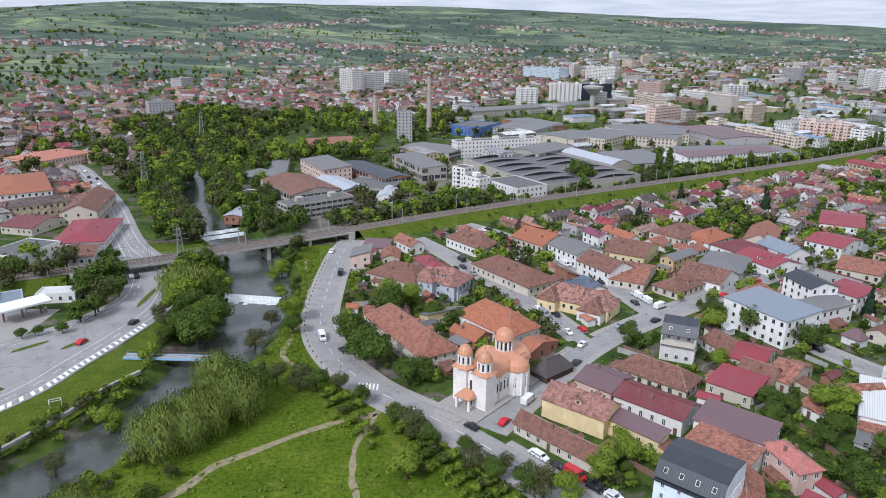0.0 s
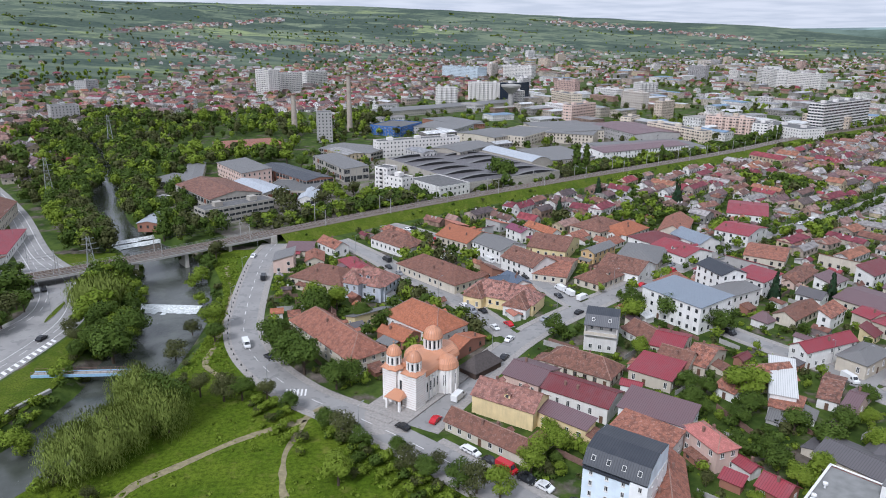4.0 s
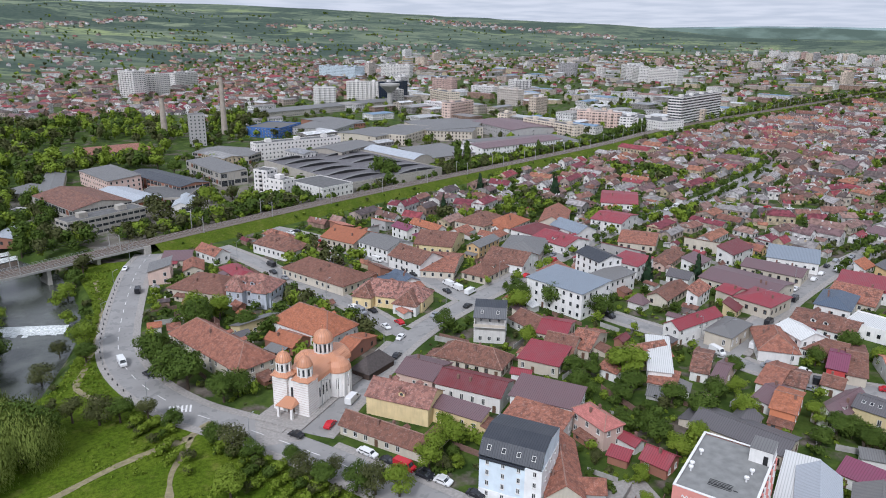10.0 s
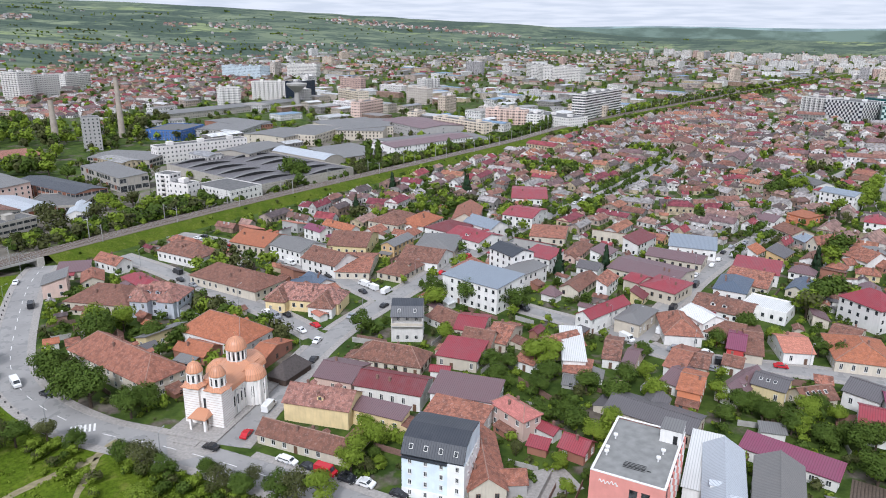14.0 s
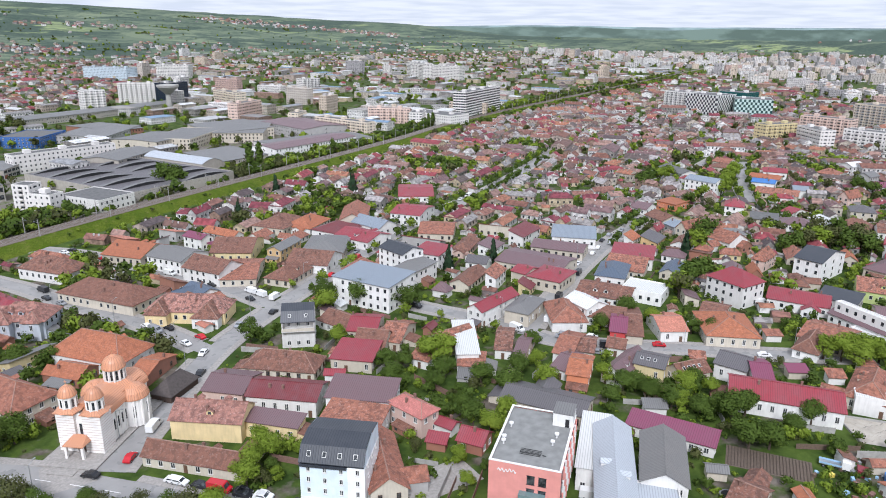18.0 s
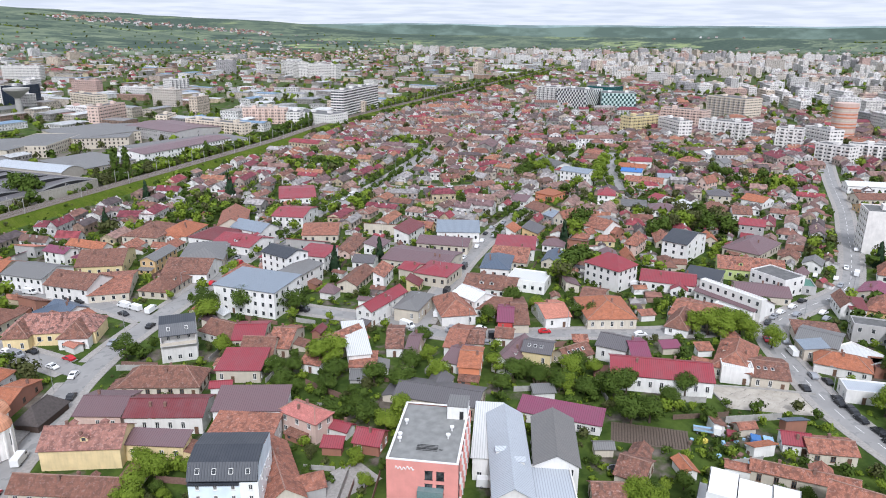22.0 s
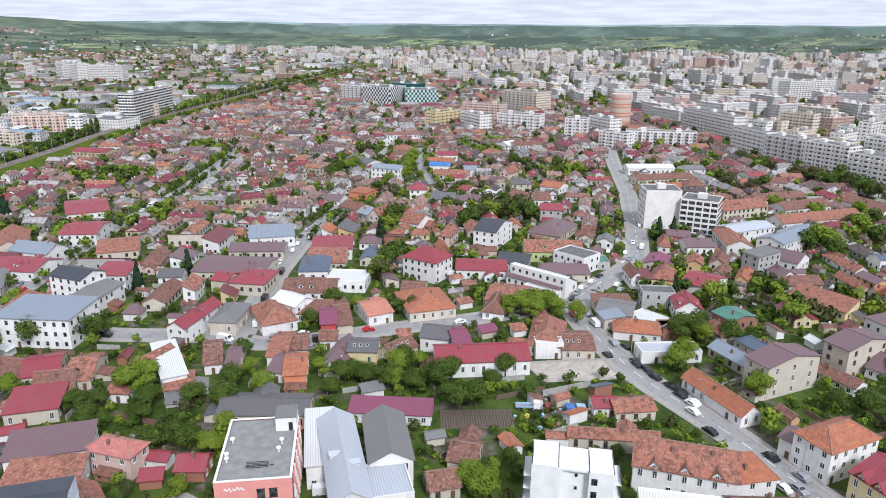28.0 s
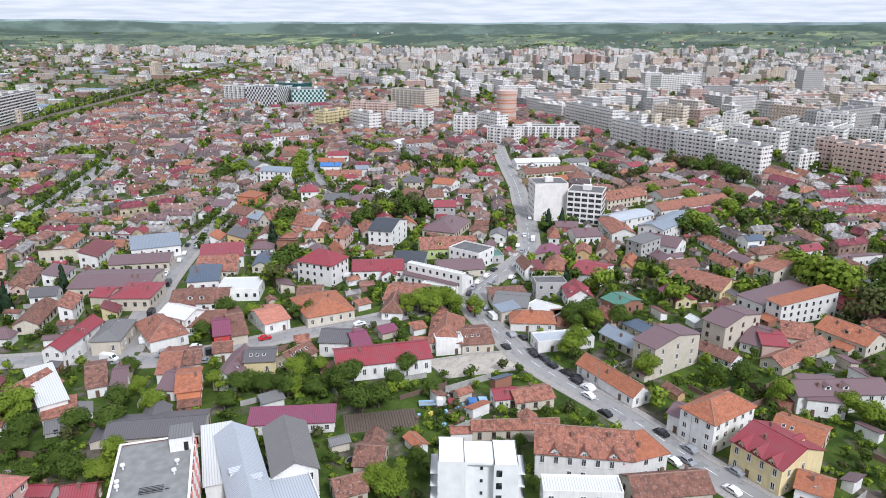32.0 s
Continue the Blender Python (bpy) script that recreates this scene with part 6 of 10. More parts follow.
# ---- salmon commercial building with a flat grey roof ----
def salmon_building():
    rot, L, W, e = -50.5, 15.0, 23.2, 14.0
    c2 = Vector((90.7, 102.9, 0))
    root = thing("commercial_building", "salmon-pink commercial building with a grey flat roof and a white sign", "building", Matrix.Translation(c2) @ pose(0, 0, 0, 0, 0, rot))
    iy, ix, _ = cells(c2.x, c2.y, rot, L, W, 1)
    taken[iy, ix] |= 4
    x, y = L / 2, W / 2
    b = Build()
    b.box(-x, -y, -0.5, x, y, e, skip="bt")
    part("wall", b, WALLS["s"], root)
    b = Build()
    b.box(-x + 0.4, -y + 0.4, e - 0.6, x - 0.4, y - 0.4, e - 0.35, skip="b")
    part("roof", b, plain("grey_membrane", (0.25, 0.25, 0.24), 0.8, 0, 0.35, 0.5), root)
    b = Build()
    for x0, y0, x1, y1 in ((-x, -y, x, -y + 0.4), (-x, y - 0.4, x, y), (-x, -y + 0.4, -x + 0.4, y - 0.4), (x - 0.4, -y + 0.4, x, y - 0.4)):
        b.box(x0 - 0.05, y0 - 0.05, e - 0.1, x1 + 0.05, y1 + 0.05, e + 0.05)
    part("coping", b, WHITE, root)
    b = Build()
    b.box(x - 4.6, y - 5.5, e - 0.4, x - 0.1, y - 0.2, e + 2.8, skip="b")
    hut = part("stair_hut", b, WALLS["w"], root)
    b = Build()
    b.box(x - 4.7, y - 5.6, e + 2.8, x, y - 0.1, e + 2.95)
    part("hut_roof", b, ROOFS["gy"], hut)
    b = Build()
    b.box(x - 1.8, y - 5.56, e - 0.3, x - 0.9, y - 5.48, e + 1.7)
    part("hut_door", b, DARKM, hut)
    for px, py in ((-5.8, 2.5), (-6.2, -3.0), (-6.0, -4.6), (4.6, 1.2), (4.2, -2.0)):
        b = Build()
        b.tube((px, py), 0.18, 0.18, e - 0.4, e + 0.7, 8)
        b.lathe((px, py), [(0.5, e + 0.5), (0.5, e + 0.9), (0.1, e + 1.1)], 10)
        part("roof_vent", b, WHITE, root)
    b = Build()
    for i in range(5):
        b.beam((-2 + i * 1.2, -6.6, e - 0.2), (-1.2 + i * 1.2, -6.6, e - 0.2), 0.12)
        b.beam((-2, -5.2 - i * 0.5, e - 0.2), (2.5, -5.2 - i * 0.5, e - 0.2), 0.08)
    part("cable_tray", b, DARKM, root)
    # sign drawn as a flowing white stroke
    b = Build()
    pts = [(-5.6 + i * 0.17, 0.35 * math.sin(i * 1.35) + 0.12 * math.sin(i * 0.5) + i * 0.012) for i in range(24)]
    for (a, z0), (c3, z1) in zip(pts, pts[1:]):
        b.beam((a, -y - 0.08, e - 2.0 + z0), (c3, -y - 0.08, e - 2.0 + z1), 0.16)
    part("sign", b, WHITE, root, "white flowing script sign")
    for fl in range(4):
        for i in range(2):
            b = Build()
            b.box(-0.8, -0.04, -1.0, 0.8, 0.1, 1.0)
            w = part("window", b, GLASS, root, m=pose(1.4 + i * 2.4, -y, e - 3.2 - fl * 3.1))
            b = Build()
            b.box(-0.9, -0.08, -1.1, 0.9, 0.0, -1.0)
            b.box(-0.9, -0.08, 1.0, 0.9, 0.0, 1.1)
            b.box(-0.04, -0.08, -1.0, 0.04, 0.0, 1.0)
            part("window_frame", b, DARKM, w)
        for i in range(9):
            b = Build()
            b.box(-0.1, -0.9, -1.2, 0.12, 0.9, 1.2)
            part("window", b, GLASS, root, m=pose(x, -y + 2 + i * 2.4, e - 2.2 - fl * 3.1))
            b = Build()
            b.box(0, -0.18, -1.5, 0.35, 0.18, 1.5)
            part("fin", b, WHITE if (i + fl) % 2 else WALLS["s"], root, m=pose(x, -y + 3.2 + i * 2.4, e - 2.2 - fl * 3.1))
    b = Build()
    b.box(-0.8, -y - 1.6, 0, 4.6, -y, e - 6, skip="b")
    part("glass_bay", b, plain("tinted_glazing", (0.16, 0.24, 0.24), 0.12), root)


salmon_building()


# ---- white modern apartment house with a rounded bay ----
def modern_white():
    rot = -68.0
    e, L, W = 15.0, 16.5, 9.0
    c2 = Vector((117.8, 43.4, 0)) + Vector((math.cos(radians(rot + 90)), math.sin(radians(rot + 90)), 0)) * 4.5
    root = thing("apartment_building", "crisp white modern apartment house with a rounded bay", "building", Matrix.Translation(c2) @ pose(0, 0, 0, 0, 0, rot))
    iy, ix, _ = cells(c2.x, c2.y, rot, L, W, 3)
    taken[iy, ix] |= 4
    x, y = L / 2, W / 2
    white = plaster("bright_white_render", (0.85, 0.85, 0.84), 0.05)
    b = Build()
    b.box(-x, -y, -0.5, -x + 5.5, y, e, skip="bt")
    b.box(x - 5.0, -y, -0.5, x, y, e - 0.6, skip="bt")
    b.box(-x + 5.5, -y + 1.8, -0.5, x - 5.0, y, e - 1.2, skip="bt")
    k = 8
    for i in range(k):
        a0, a1 = math.pi / 2 * i / k, math.pi / 2 * (i + 1) / k
        p = lambda a: (-x + 5.5 + 3.2 * (1 - math.cos(a)), -y + 1.8 * math.sin(a))
        (x0, y0), (x1, y1) = p(a0), p(a1)
        b.face([(x0, y0, -0.5), (x1, y1, -0.5), (x1, y1, e - 0.3), (x0, y0, e - 0.3)])
    part("wall", b, white, root)
    b = Build()
    b.box(-x + 0.2, -y + 0.2, e - 0.5, -x + 5.3, y - 0.2, e - 0.2, skip="b")
    b.box(-x + 5.5, -y + 0.9, e - 1.4, x - 5, y - 0.2, e - 0.9, skip="b")
    b.box(x - 4.8, -y + 0.2, e - 1.0, x - 0.2, y - 0.2, e - 0.65, skip="b")
    part("roof_terrace", b, white, root)
    for fl in range(4):
        z = e - 2.7 - fl * 3.0
        for u, yy, s in ((-1.6, -y + 1.7, 0.35), (0.8, -y + 1.7, 0.35), (x - 3.9, -y, 0.75)):
            b = Build()
            b.box(-s * 0.8, -0.06, -s, s * 0.8, 0.1, s)
            part("window", b, GLASS, root, m=pose(u, yy, z))
        for s in (-1, 1):
            b = Build()
            b.box(s * x - (1.6 if s < 0 else 0), -y + 1.2, z - 1.1, s * x + (0 if s < 0 else 1.6), y - 1, z - 0.9)
            bal = part("balcony", b, white, root)
            b = Build()
            b.box(s * (x + 1.58) - 0.04, -y + 1.2, z - 0.9, s * (x + 1.58) + 0.04, y - 1, z + 0.05)
            part("balcony_glass", b, DARKM, bal)
            b = Build()
            b.box(s * x - 0.05, -y + 1.6, z - 0.9, s * x + 0.05, y - 1.4, z + 1.2)
            part("window", b, GLASS, root)


modern_white()


# ---- railway bridge, footbridge, masts ----
def on_rail(x):
    for p, q in zip(RAIL, RAIL[1:]):
        if p.x <= x <= q.x:
            t = (x - p.x) / (q.x - p.x)
            return p.lerp(q, t), (q - p).normalized()


def rail_bridge():
    root = thing("railway_bridge", "long low concrete railway bridge over river and road", "bridge", Matrix.Identity(4))
    line = [on_rail(x)[0] for x in np.arange(-152, -47, 4.0)]
    for o, w, z0, z1, name in ((0, 9.6, RZ - 0.95, RZ - 0.32, "deck"),):
        b = Build()
        strip(b, line, -w / 2, w / 2, z1)
        strip(b, line, w / 2, -w / 2, z0)
        part(name, b, CONC, root)
    for s in (-1, 1):
        b = Build()
        q = offsets(line, s * 4.8)
        for p0, p1 in zip(q, q[1:]):
            b.beam(p0 + Vector((0, 0, RZ - 0.75)), p1 + Vector((0, 0, RZ - 0.75)), 0.95)
        part("girder", b, CONC, root)
        b = Build()
        for p0, p1 in zip(q, q[1:]):
            b.beam(p0 + Vector((0, 0, RZ - 0.3)), p0 + Vector((0, 0, RZ + 0.8)), 0.09)
            for h in (0.25, 0.8):
                b.beam(p0 + Vector((0, 0, RZ + h)), p1 + Vector((0, 0, RZ + h)), 0.07)
        part("railing", b, STEEL, root)
    for x in (-136, -120, -101, -83, -66):
        p, d = on_rail(x)
        b = Build()
        b.box(-0.8, -4.2, -5, 0.8, 4.2, RZ - 0.9, skip="b")
        b.box(-1.1, -4.6, RZ - 1.5, 1.1, 4.6, RZ - 0.9)
        part("pier", b, STONE, root, m=Matrix.Translation(p) @ pose(0, 0, 0, 0, 0, math.degrees(math.atan2(d.y, d.x))))
    for x in (-152, -48):
        p, d = on_rail(x)
        b = Build()
        b.box(-1.5, -5.6, -4, 1.5, 5.6, RZ - 0.35, skip="b")
        part("abutment", b, STONE, root, m=Matrix.Translation(p) @ pose(0, 0, 0, 0, 0, math.degrees(math.atan2(d.y, d.x))))


rail_bridge()


def footbridge():
    root = thing("footbridge", "slim footbridge with pale blue girders over the river", "bridge", pose(-86, 198.6, 0, 0, 0, -2))
    b = Build()
    b.box(-14, -1.2, 0.55, 14, 1.2, 0.8)
    part("deck", b, CONC, root)
    for s in (-1, 1):
        b = Build()
        b.box(-14, s * 1.3 - 0.12, 0.2, 14, s * 1.3 + 0.12, 1.05)
        part("girder", b, BLUEP, root)
        b = Build()
        for i in range(15):
            b.beam((-14 + i * 2, s * 1.2, 0.8), (-14 + i * 2, s * 1.2, 1.95), 0.06)
        b.beam((-14, s * 1.2, 1.95), (14, s * 1.2, 1.95), 0.07)
        b.beam((-14, s * 1.2, 1.4), (14, s * 1.2, 1.4), 0.05)
        part("railing", b, CHIM, root)


footbridge()

mast = thing("catenary_mast", "grey railway mast with a cantilever arm beside the tracks", "mast", pose(0, 0, -50), "masts along the railway")
b = Build()
b.beam((0, 0, 0), (0, 0, 8.2), 0.26)
part("post", b, CONC, mast)
b = Build()
b.beam((0, 0, 6.6), (0, 3.4, 7.1), 0.09)
b.beam((0, 0, 7.8), (0, 2.9, 7.0), 0.06)
b.beam((0, 2.2, 6.9), (0, 3.2, 6.2), 0.05)
part("cantilever", b, STEEL, mast)
first = True
for i, x in enumerate(np.arange(-330, 900, 34.0)):
    p, d = on_rail(x)
    for s in (-1, 1):
        m = Matrix.Translation(p + Vector((-d.y, d.x, 0)) * s * 5.2 + Vector((0, 0, RZ - 0.5))) @ pose(0, 0, 0, 0, 0, math.degrees(math.atan2(d.y, d.x)) + (180 if s > 0 else 0))
        if first:
            mast.matrix_basis, first = m, False
        else:
            copy_thing(mast, m)

lamp = thing("street_lamp", "tall grey street lamp with a single curved arm", "street lamp", pose(0, 0, -50), "street lamps")
b = Build()
b.tube((0, 0), 0.09, 0.06, 0, 8.0, 8)
b.beam((0, 0, 7.9), (0, 1.6, 8.6), 0.08)
part("pole", b, STEEL, lamp)
b = Build()
b.box(-0.14, 1.4, 8.5, 0.14, 2.1, 8.66)
part("lamp_head", b, STEEL, lamp)
first = True
for k, every, side in (("bank", 8, -1), ("roadW", 9, 1), ("curve", 8, -1), ("churchst", 9, 1), ("st4", 9, 1), ("st2", 8, 1), ("cross", 8, 1)):
    w, line = ROADS[k][0], LINES[k]
    for i in range(3, min(len(line) - 1, 95), every):
        d = (line[i + 1] - line[i]).normalized()
        n2 = Vector((-d.y, d.x, 0)) * side
        m = Matrix.Translation(line[i] + n2 * (w / 2 + 0.9) + Vector((0, 0, 0.1))) @ pose(0, 0, 0, 0, 0, math.degrees(math.atan2(-n2.y, -n2.x)) - 90)
        if first:
            lamp.matrix_basis, first = m, False
        else:
            copy_thing(lamp, m)


def pylon(x, y, h, w):
    root = thing("lattice_pylon", "grey steel lattice pylon for power lines", "pylon", pose(x, y, ground_z(x, y), 0, 0, 25))
    leg = [(sx, sy) for sx in (-1, 1) for sy in (-1, 1)]
    for sx, sy in leg:
        b = Build()
        b.beam((sx * w / 2, sy * w / 2, 0), (sx * w * 0.12, sy * w * 0.12, h), 0.16)
        part("leg", b, STEEL, root)
    b = Build()
    k = 8
    for i in range(k):
        r0, r1 = w / 2 * (1 - 0.76 * i / k), w / 2 * (1 - 0.76 * (i + 1) / k)
        z0, z1 = h * i / k, h * (i + 1) / k
        for (ax, ay), (bx, by) in (((-1, -1), (1, -1)), ((1, -1), (1, 1)), ((1, 1), (-1, 1)), ((-1, 1), (-1, -1))):
            b.beam((ax * r0, ay * r0, z0), (bx * r1, by * r1, z1), 0.08)
            b.beam((bx * r0, by * r0, z0), (ax * r1, ay * r1, z1), 0.08)
    part("bracing", b, STEEL, root)
    b = Build()
    for z0, s in ((h * 0.72, 3.6), (h * 0.84, 3.0), (h * 0.96, 2.2)):
        b.beam((-s, 0, z0), (s, 0, z0), 0.14)
    part("crossarm", b, STEEL, root)


pylon(-183, 419, 28, 5)
pylon(-112, 283, 19, 4)
pylon(-214, 617, 30, 5)


# ---- chimneys and water tower at the works ----
def stack(x, y, h, r):
    root = thing("factory_chimney", "tall tapering grey-brown factory chimney", "chimney", pose(x, y, 0))
    b = Build()
    b.tube((0, 0), r, r * 0.62, -0.5, h, 18)
    part("shaft", b, plain("stack_concrete", (0.42, 0.36, 0.3), 0.9, 0, 0.35, 0.3), root)
    b = Build()
    b.lathe((0, 0), [(r * 0.66, h - 1.5), (r * 0.72, h - 1.2), (r * 0.72, h), (r * 0.4, h + 0.02)], 18)
    part("rim", b, CHIM, root)


stack(-15.3, 718, 56, 3.0)
stack(-67.5, 690, 40, 3.2)
wt = thing("water_tower", "concrete water tower shaped like a funnel on a slim shaft", "water tower", pose(193.5, 929, 0))
b = Build()
b.tube((0, 0), 4.2, 3.2, -0.5, 20, 18)
part("shaft", b, CONC, wt)
b = Build()
b.lathe((0, 0), [(3.2, 19), (13, 28), (13.4, 30.5), (1, 32)], 24)
part("tank", b, CONC, wt)
ot = thing("tower_block", "round orange and cream residential tower block", "building", pose(729, 234, 0))
b = Build()
b.tube((0, 0), 10.5, 10.5, -0.5, 36, 28)
part("wall", b, WALLS["p"], ot)
for i in range(11):
    b = Build()
    b.lathe((0, 0), [(10.6, 1.5 + 3 * i), (10.75, 1.5 + 3 * i), (10.75, 2.6 + 3 * i), (10.6, 2.6 + 3 * i)], 28)
    part("window_band", b, WALLS["oo"] if i % 3 else WALLS["c"], ot)
taken[234 - 20 - OY:234 + 20 - OY, 729 - 20 - OX:729 + 20 - OX] |= 4

# great works hall: low roof with rows of bowed skylights
HALL = thing("factory_hall", "vast low grey factory hall with bowed skylight ridges", "factory", pose(75, 500, 0, 0, 0, -63))
HL, HW = 106, 81
wb, rb, _ = shell(HL, HW, 5.6, 0, "f")
part("wall", wb, WALLS["cn"], HALL)
part("roof", rb, ROOFS["dp"], HALL)
hx, hy = HALL.matrix_basis.translation.x, HALL.matrix_basis.translation.y
iy, ix, _ = cells(hx, hy, -63, HL, HW, 2)
taken[iy, ix] |= 4
for i in range(6):
    for j in range(2):
        b = Build()
        l2 = HW / 2 * 0.44
        k = 6
        prof = [(-l2 + 2 * l2 * t / k, 1.9 * math.sin(math.pi * t / k)) for t in range(k + 1)]
        for (y0, z0), (y1, z1) in zip(prof, prof[1:]):
            b.face([(-1.6, y0, z0), (1.6, y0, z0), (1.6, y1, z1), (-1.6, y1, z1)])
        for s in (-1, 1):
            b.face([(s * 1.6, y0, z0) for y0, z0 in prof][:: s], 1)
        part("skylight_ridge", b, [ROOFS["gy"], DARKM], HALL, m=pose((i + 0.25 + 0.5 * j) * HL / 6 - HL / 2, (j + 0.5) * HW / 2 - HW / 2, 5.72))

barrel_hall(116, 532, -63, 62, 18, 7, "wt")

# filling station
fs = thing("petrol_station", "white petrol station canopy on dark columns", "petrol station", pose(-150, 230, 0, 0, 0, 47))
b = Build()
b.slab([(-9, -4.5, 5.6), (9, -4.5, 5.6), (9, 4.5, 5.6), (-9, 4.5, 5.6)], 0.7)
part("canopy", b, WHITE, fs)
for u in (-6, 0, 6):
    b = Build()
    b.box(u - 0.3, -0.3, 0, u + 0.3, 0.3, 4.9)
    part("column", b, CHIM, fs)
    b = Build()
    b.box(u + 1.0, -0.4, 0, u + 2.0, 0.4, 1.8)
    part("pump", b, STEEL, fs)


# ---- trees ----
def leaf_cloud(seed, count, size, shape):
    """Small leaf clumps spread through a crown; shape gives the centres and radii of its boughs (height about 1)."""
    r2 = random.Random(seed)
    vs, fs, ns = [], [], []
    tot = sum(k[3] ** 2 for k in shape)
    for cx, cy, cz, rad, squash, droop in shape:
        for _ in range(int(count * rad * rad / tot)):
            d = Vector((r2.gauss(0, 1), r2.gauss(0, 1), r2.gauss(0, 1))).normalized()
            k = rad * (r2.uniform(0.72, 1.06) if r2.random() < 0.8 else r2.uniform(0.3, 0.7))
            k *= 1 + 0.28 * noise.noise(Vector((d.x * 2.3 + seed, d.y * 2.3, d.z * 2.3 + cx * 5)))
            p = Vector((cx + d.x * k, cy + d.y * k, cz + d.z * k * squash))
            if droop:
                p.z -= droop * r2.random() * (p.xy - Vector((0, 0))).length
            if p.z < 0.06:
                p.z = 0.06 + r2.random() * 0.05
            soft = (d * 0.8 + 0.35 * Vector((p.x, p.y, p.z - 0.45)).normalized() + Vector((0, 0, 0.15))).normalized()
            nrm = (soft + 0.4 * Vector((r2.gauss(0, 1), r2.gauss(0, 1), r2.gauss(0, 1)))).normalized()
            a = nrm.orthogonal().normalized()
            a.rotate(Matrix.Rotation(r2.uniform(0, 6.28), 3, nrm))
            c2 = nrm.cross(a)
            s = size * r2.uniform(0.6, 1.35)
            s1 = s * (1.35 if droop else 1.0)
            i = len(vs)
            if droop:
                a = (Vector((0, 0, -1)) + 0.3 * a).normalized()
                c2 = soft.cross(a).normalized()
                if droop > 0.5:
                    # long narrow hanging strands
                    s1, s, nrm = s * 3.4, s * 0.5, soft
            vs.extend([p - a * s1 - c2 * s * 0.5, p - a * s1 * 0.2 + c2 * s, p + a * s1 + c2 * s * 0.3, p + a * s1 * 0.3 - c2 * s])
            fs.append((i, i + 1, i + 2, i + 3))
            q = vs[-4:]
            if (q[1] - q[0]).cross(q[2] - q[0]).dot(soft) < 0:
                fs[-1] = (i + 3, i + 2, i + 1, i)
            ns.extend((*(soft * 0.72 + nrm * 0.45).normalized(),) * 4)
    return vs, fs, ns


def boughs(seed, kind):
    r2 = random.Random(seed)
    if kind == "c":
        return [(r2.uniform(-.02, .02), r2.uniform(-.02, .02), 0.12 + 0.085 * i, 0.235 * (1 - i / 10.5), 0.5, 0.25) for i in range(10)]
    if kind == "w":
        return [(0, 0, 0.68, 0.3, 0.9, 0.9)] + [(0.34 * math.cos(a), 0.34 * math.sin(a), r2.uniform(0.45, 0.7), r2.uniform(0.2, 0.28), 1.0, 0.9) for a in [i * 1.05 + r2.uniform(-.3, .3) for i in range(6)]]
    if kind == "p":
        return [(r2.uniform(-.03, .03), r2.uniform(-.03, .03), 0.15 + 0.09 * i, 0.13 - 0.006 * abs(i - 4) ** 1.4, 0.9, 0) for i in range(9)]
    out = [(0, 0, 0.7, 0.27, 0.85, 0)]
    for i in range(7):
        a = i * 0.9 + r2.uniform(-0.3, 0.3)
        d = r2.uniform(0.16, 0.3)
        out.append((d * math.cos(a), d * math.sin(a), r2.uniform(0.36, 0.78), r2.uniform(0.15, 0.23), 0.85, 0))
    return out


def tree_meshes(seed, kind, mat, count, size):
    vs, fs, ns = leaf_cloud(seed, count, size, boughs(seed, kind))
    crown = bpy.data.meshes.new("crown")
    crown.from_pydata(vs, [], fs)
    crown.polygons.foreach_set("use_smooth", [True] * len(fs))
    crown.attributes.new("custom_normal", "FLOAT_VECTOR", "POINT").data.foreach_set("vector", ns)
    crown.materials.append(mat)
    r2 = random.Random(seed + 1)
    b = Build()
    b.tube((0, 0), 0.035, 0.024, -0.03, 0.3, 8, 0, False)
    b.tube((0, 0), 0.024, 0.008, 0.3, 0.75 if kind != "c" else 0.92, 7, 0, False)
    for i in range(6):
        a, z = i * 1.05 + r2.uniform(-.3, .3), r2.uniform(0.22, 0.45)
        b.beam((0, 0, z), (0.24 * math.cos(a), 0.24 * math.sin(a), z + r2.uniform(0.15, 0.3)), 0.016)
    return b.mesh("trunk", BARK), crown


TREE_KINDS = (("t", 3500, 0.02), ("l", 3500, 0.02), ("d", 2500, 0.0185), ("w", 15000, 0.0085), ("c", 1600, 0.027), ("p", 1600, 0.022))
TREES = {(k, lite): [tree_meshes(10 * i + ord(k), k, LEAF["t" if k == "p" else k], n_leaf // (4 if lite else 1), s * (2 if lite else 1)) for i in range(3)] for k, n_leaf, s in TREE_KINDS for lite in (0, 1)}
TREE_LABEL = {"t": "broad deciduous tree with a dense green crown", "l": "deciduous tree in fresh yellow-green spring leaf", "d": "small olive-green tree with thin foliage", "w": "large weeping willow with drooping pale-green boughs",
              "c": "tall dark conifer with layered branches", "p": "slim columnar poplar with dark green leaves"}
TREE_NAME = {"w": "willow_tree", "c": "conifer", "p": "poplar"}
trng = random.Random(5)


def tree(x, y, h, kind="t", group="trees"):
    trunk, crown = trng.choice(TREES[kind, int(math.hypot(x, y) > 255)])
    h *= trng.uniform(0.92, 1.1)
    wide = {"w": 1.15, "c": 0.85, "p": 0.9}.get(kind, 1.1) * trng.uniform(0.9, 1.1)
    z = ground_z(x, y) if abs(x) < 400 else 0
    root = thing(TREE_NAME.get(kind, "tree"), TREE_LABEL[kind] if h > 4.5 else "low bushy " + TREE_LABEL[kind].replace("tall ", "").replace("large ", ""), "tree", pose(x, y, z, 0, 0, trng.uniform(0, 360)), group)
    root.scale = (h * wide, h * wide, h)
    part("trunk", trunk, None, root)
    part("crown", crown, None, root)
    return root


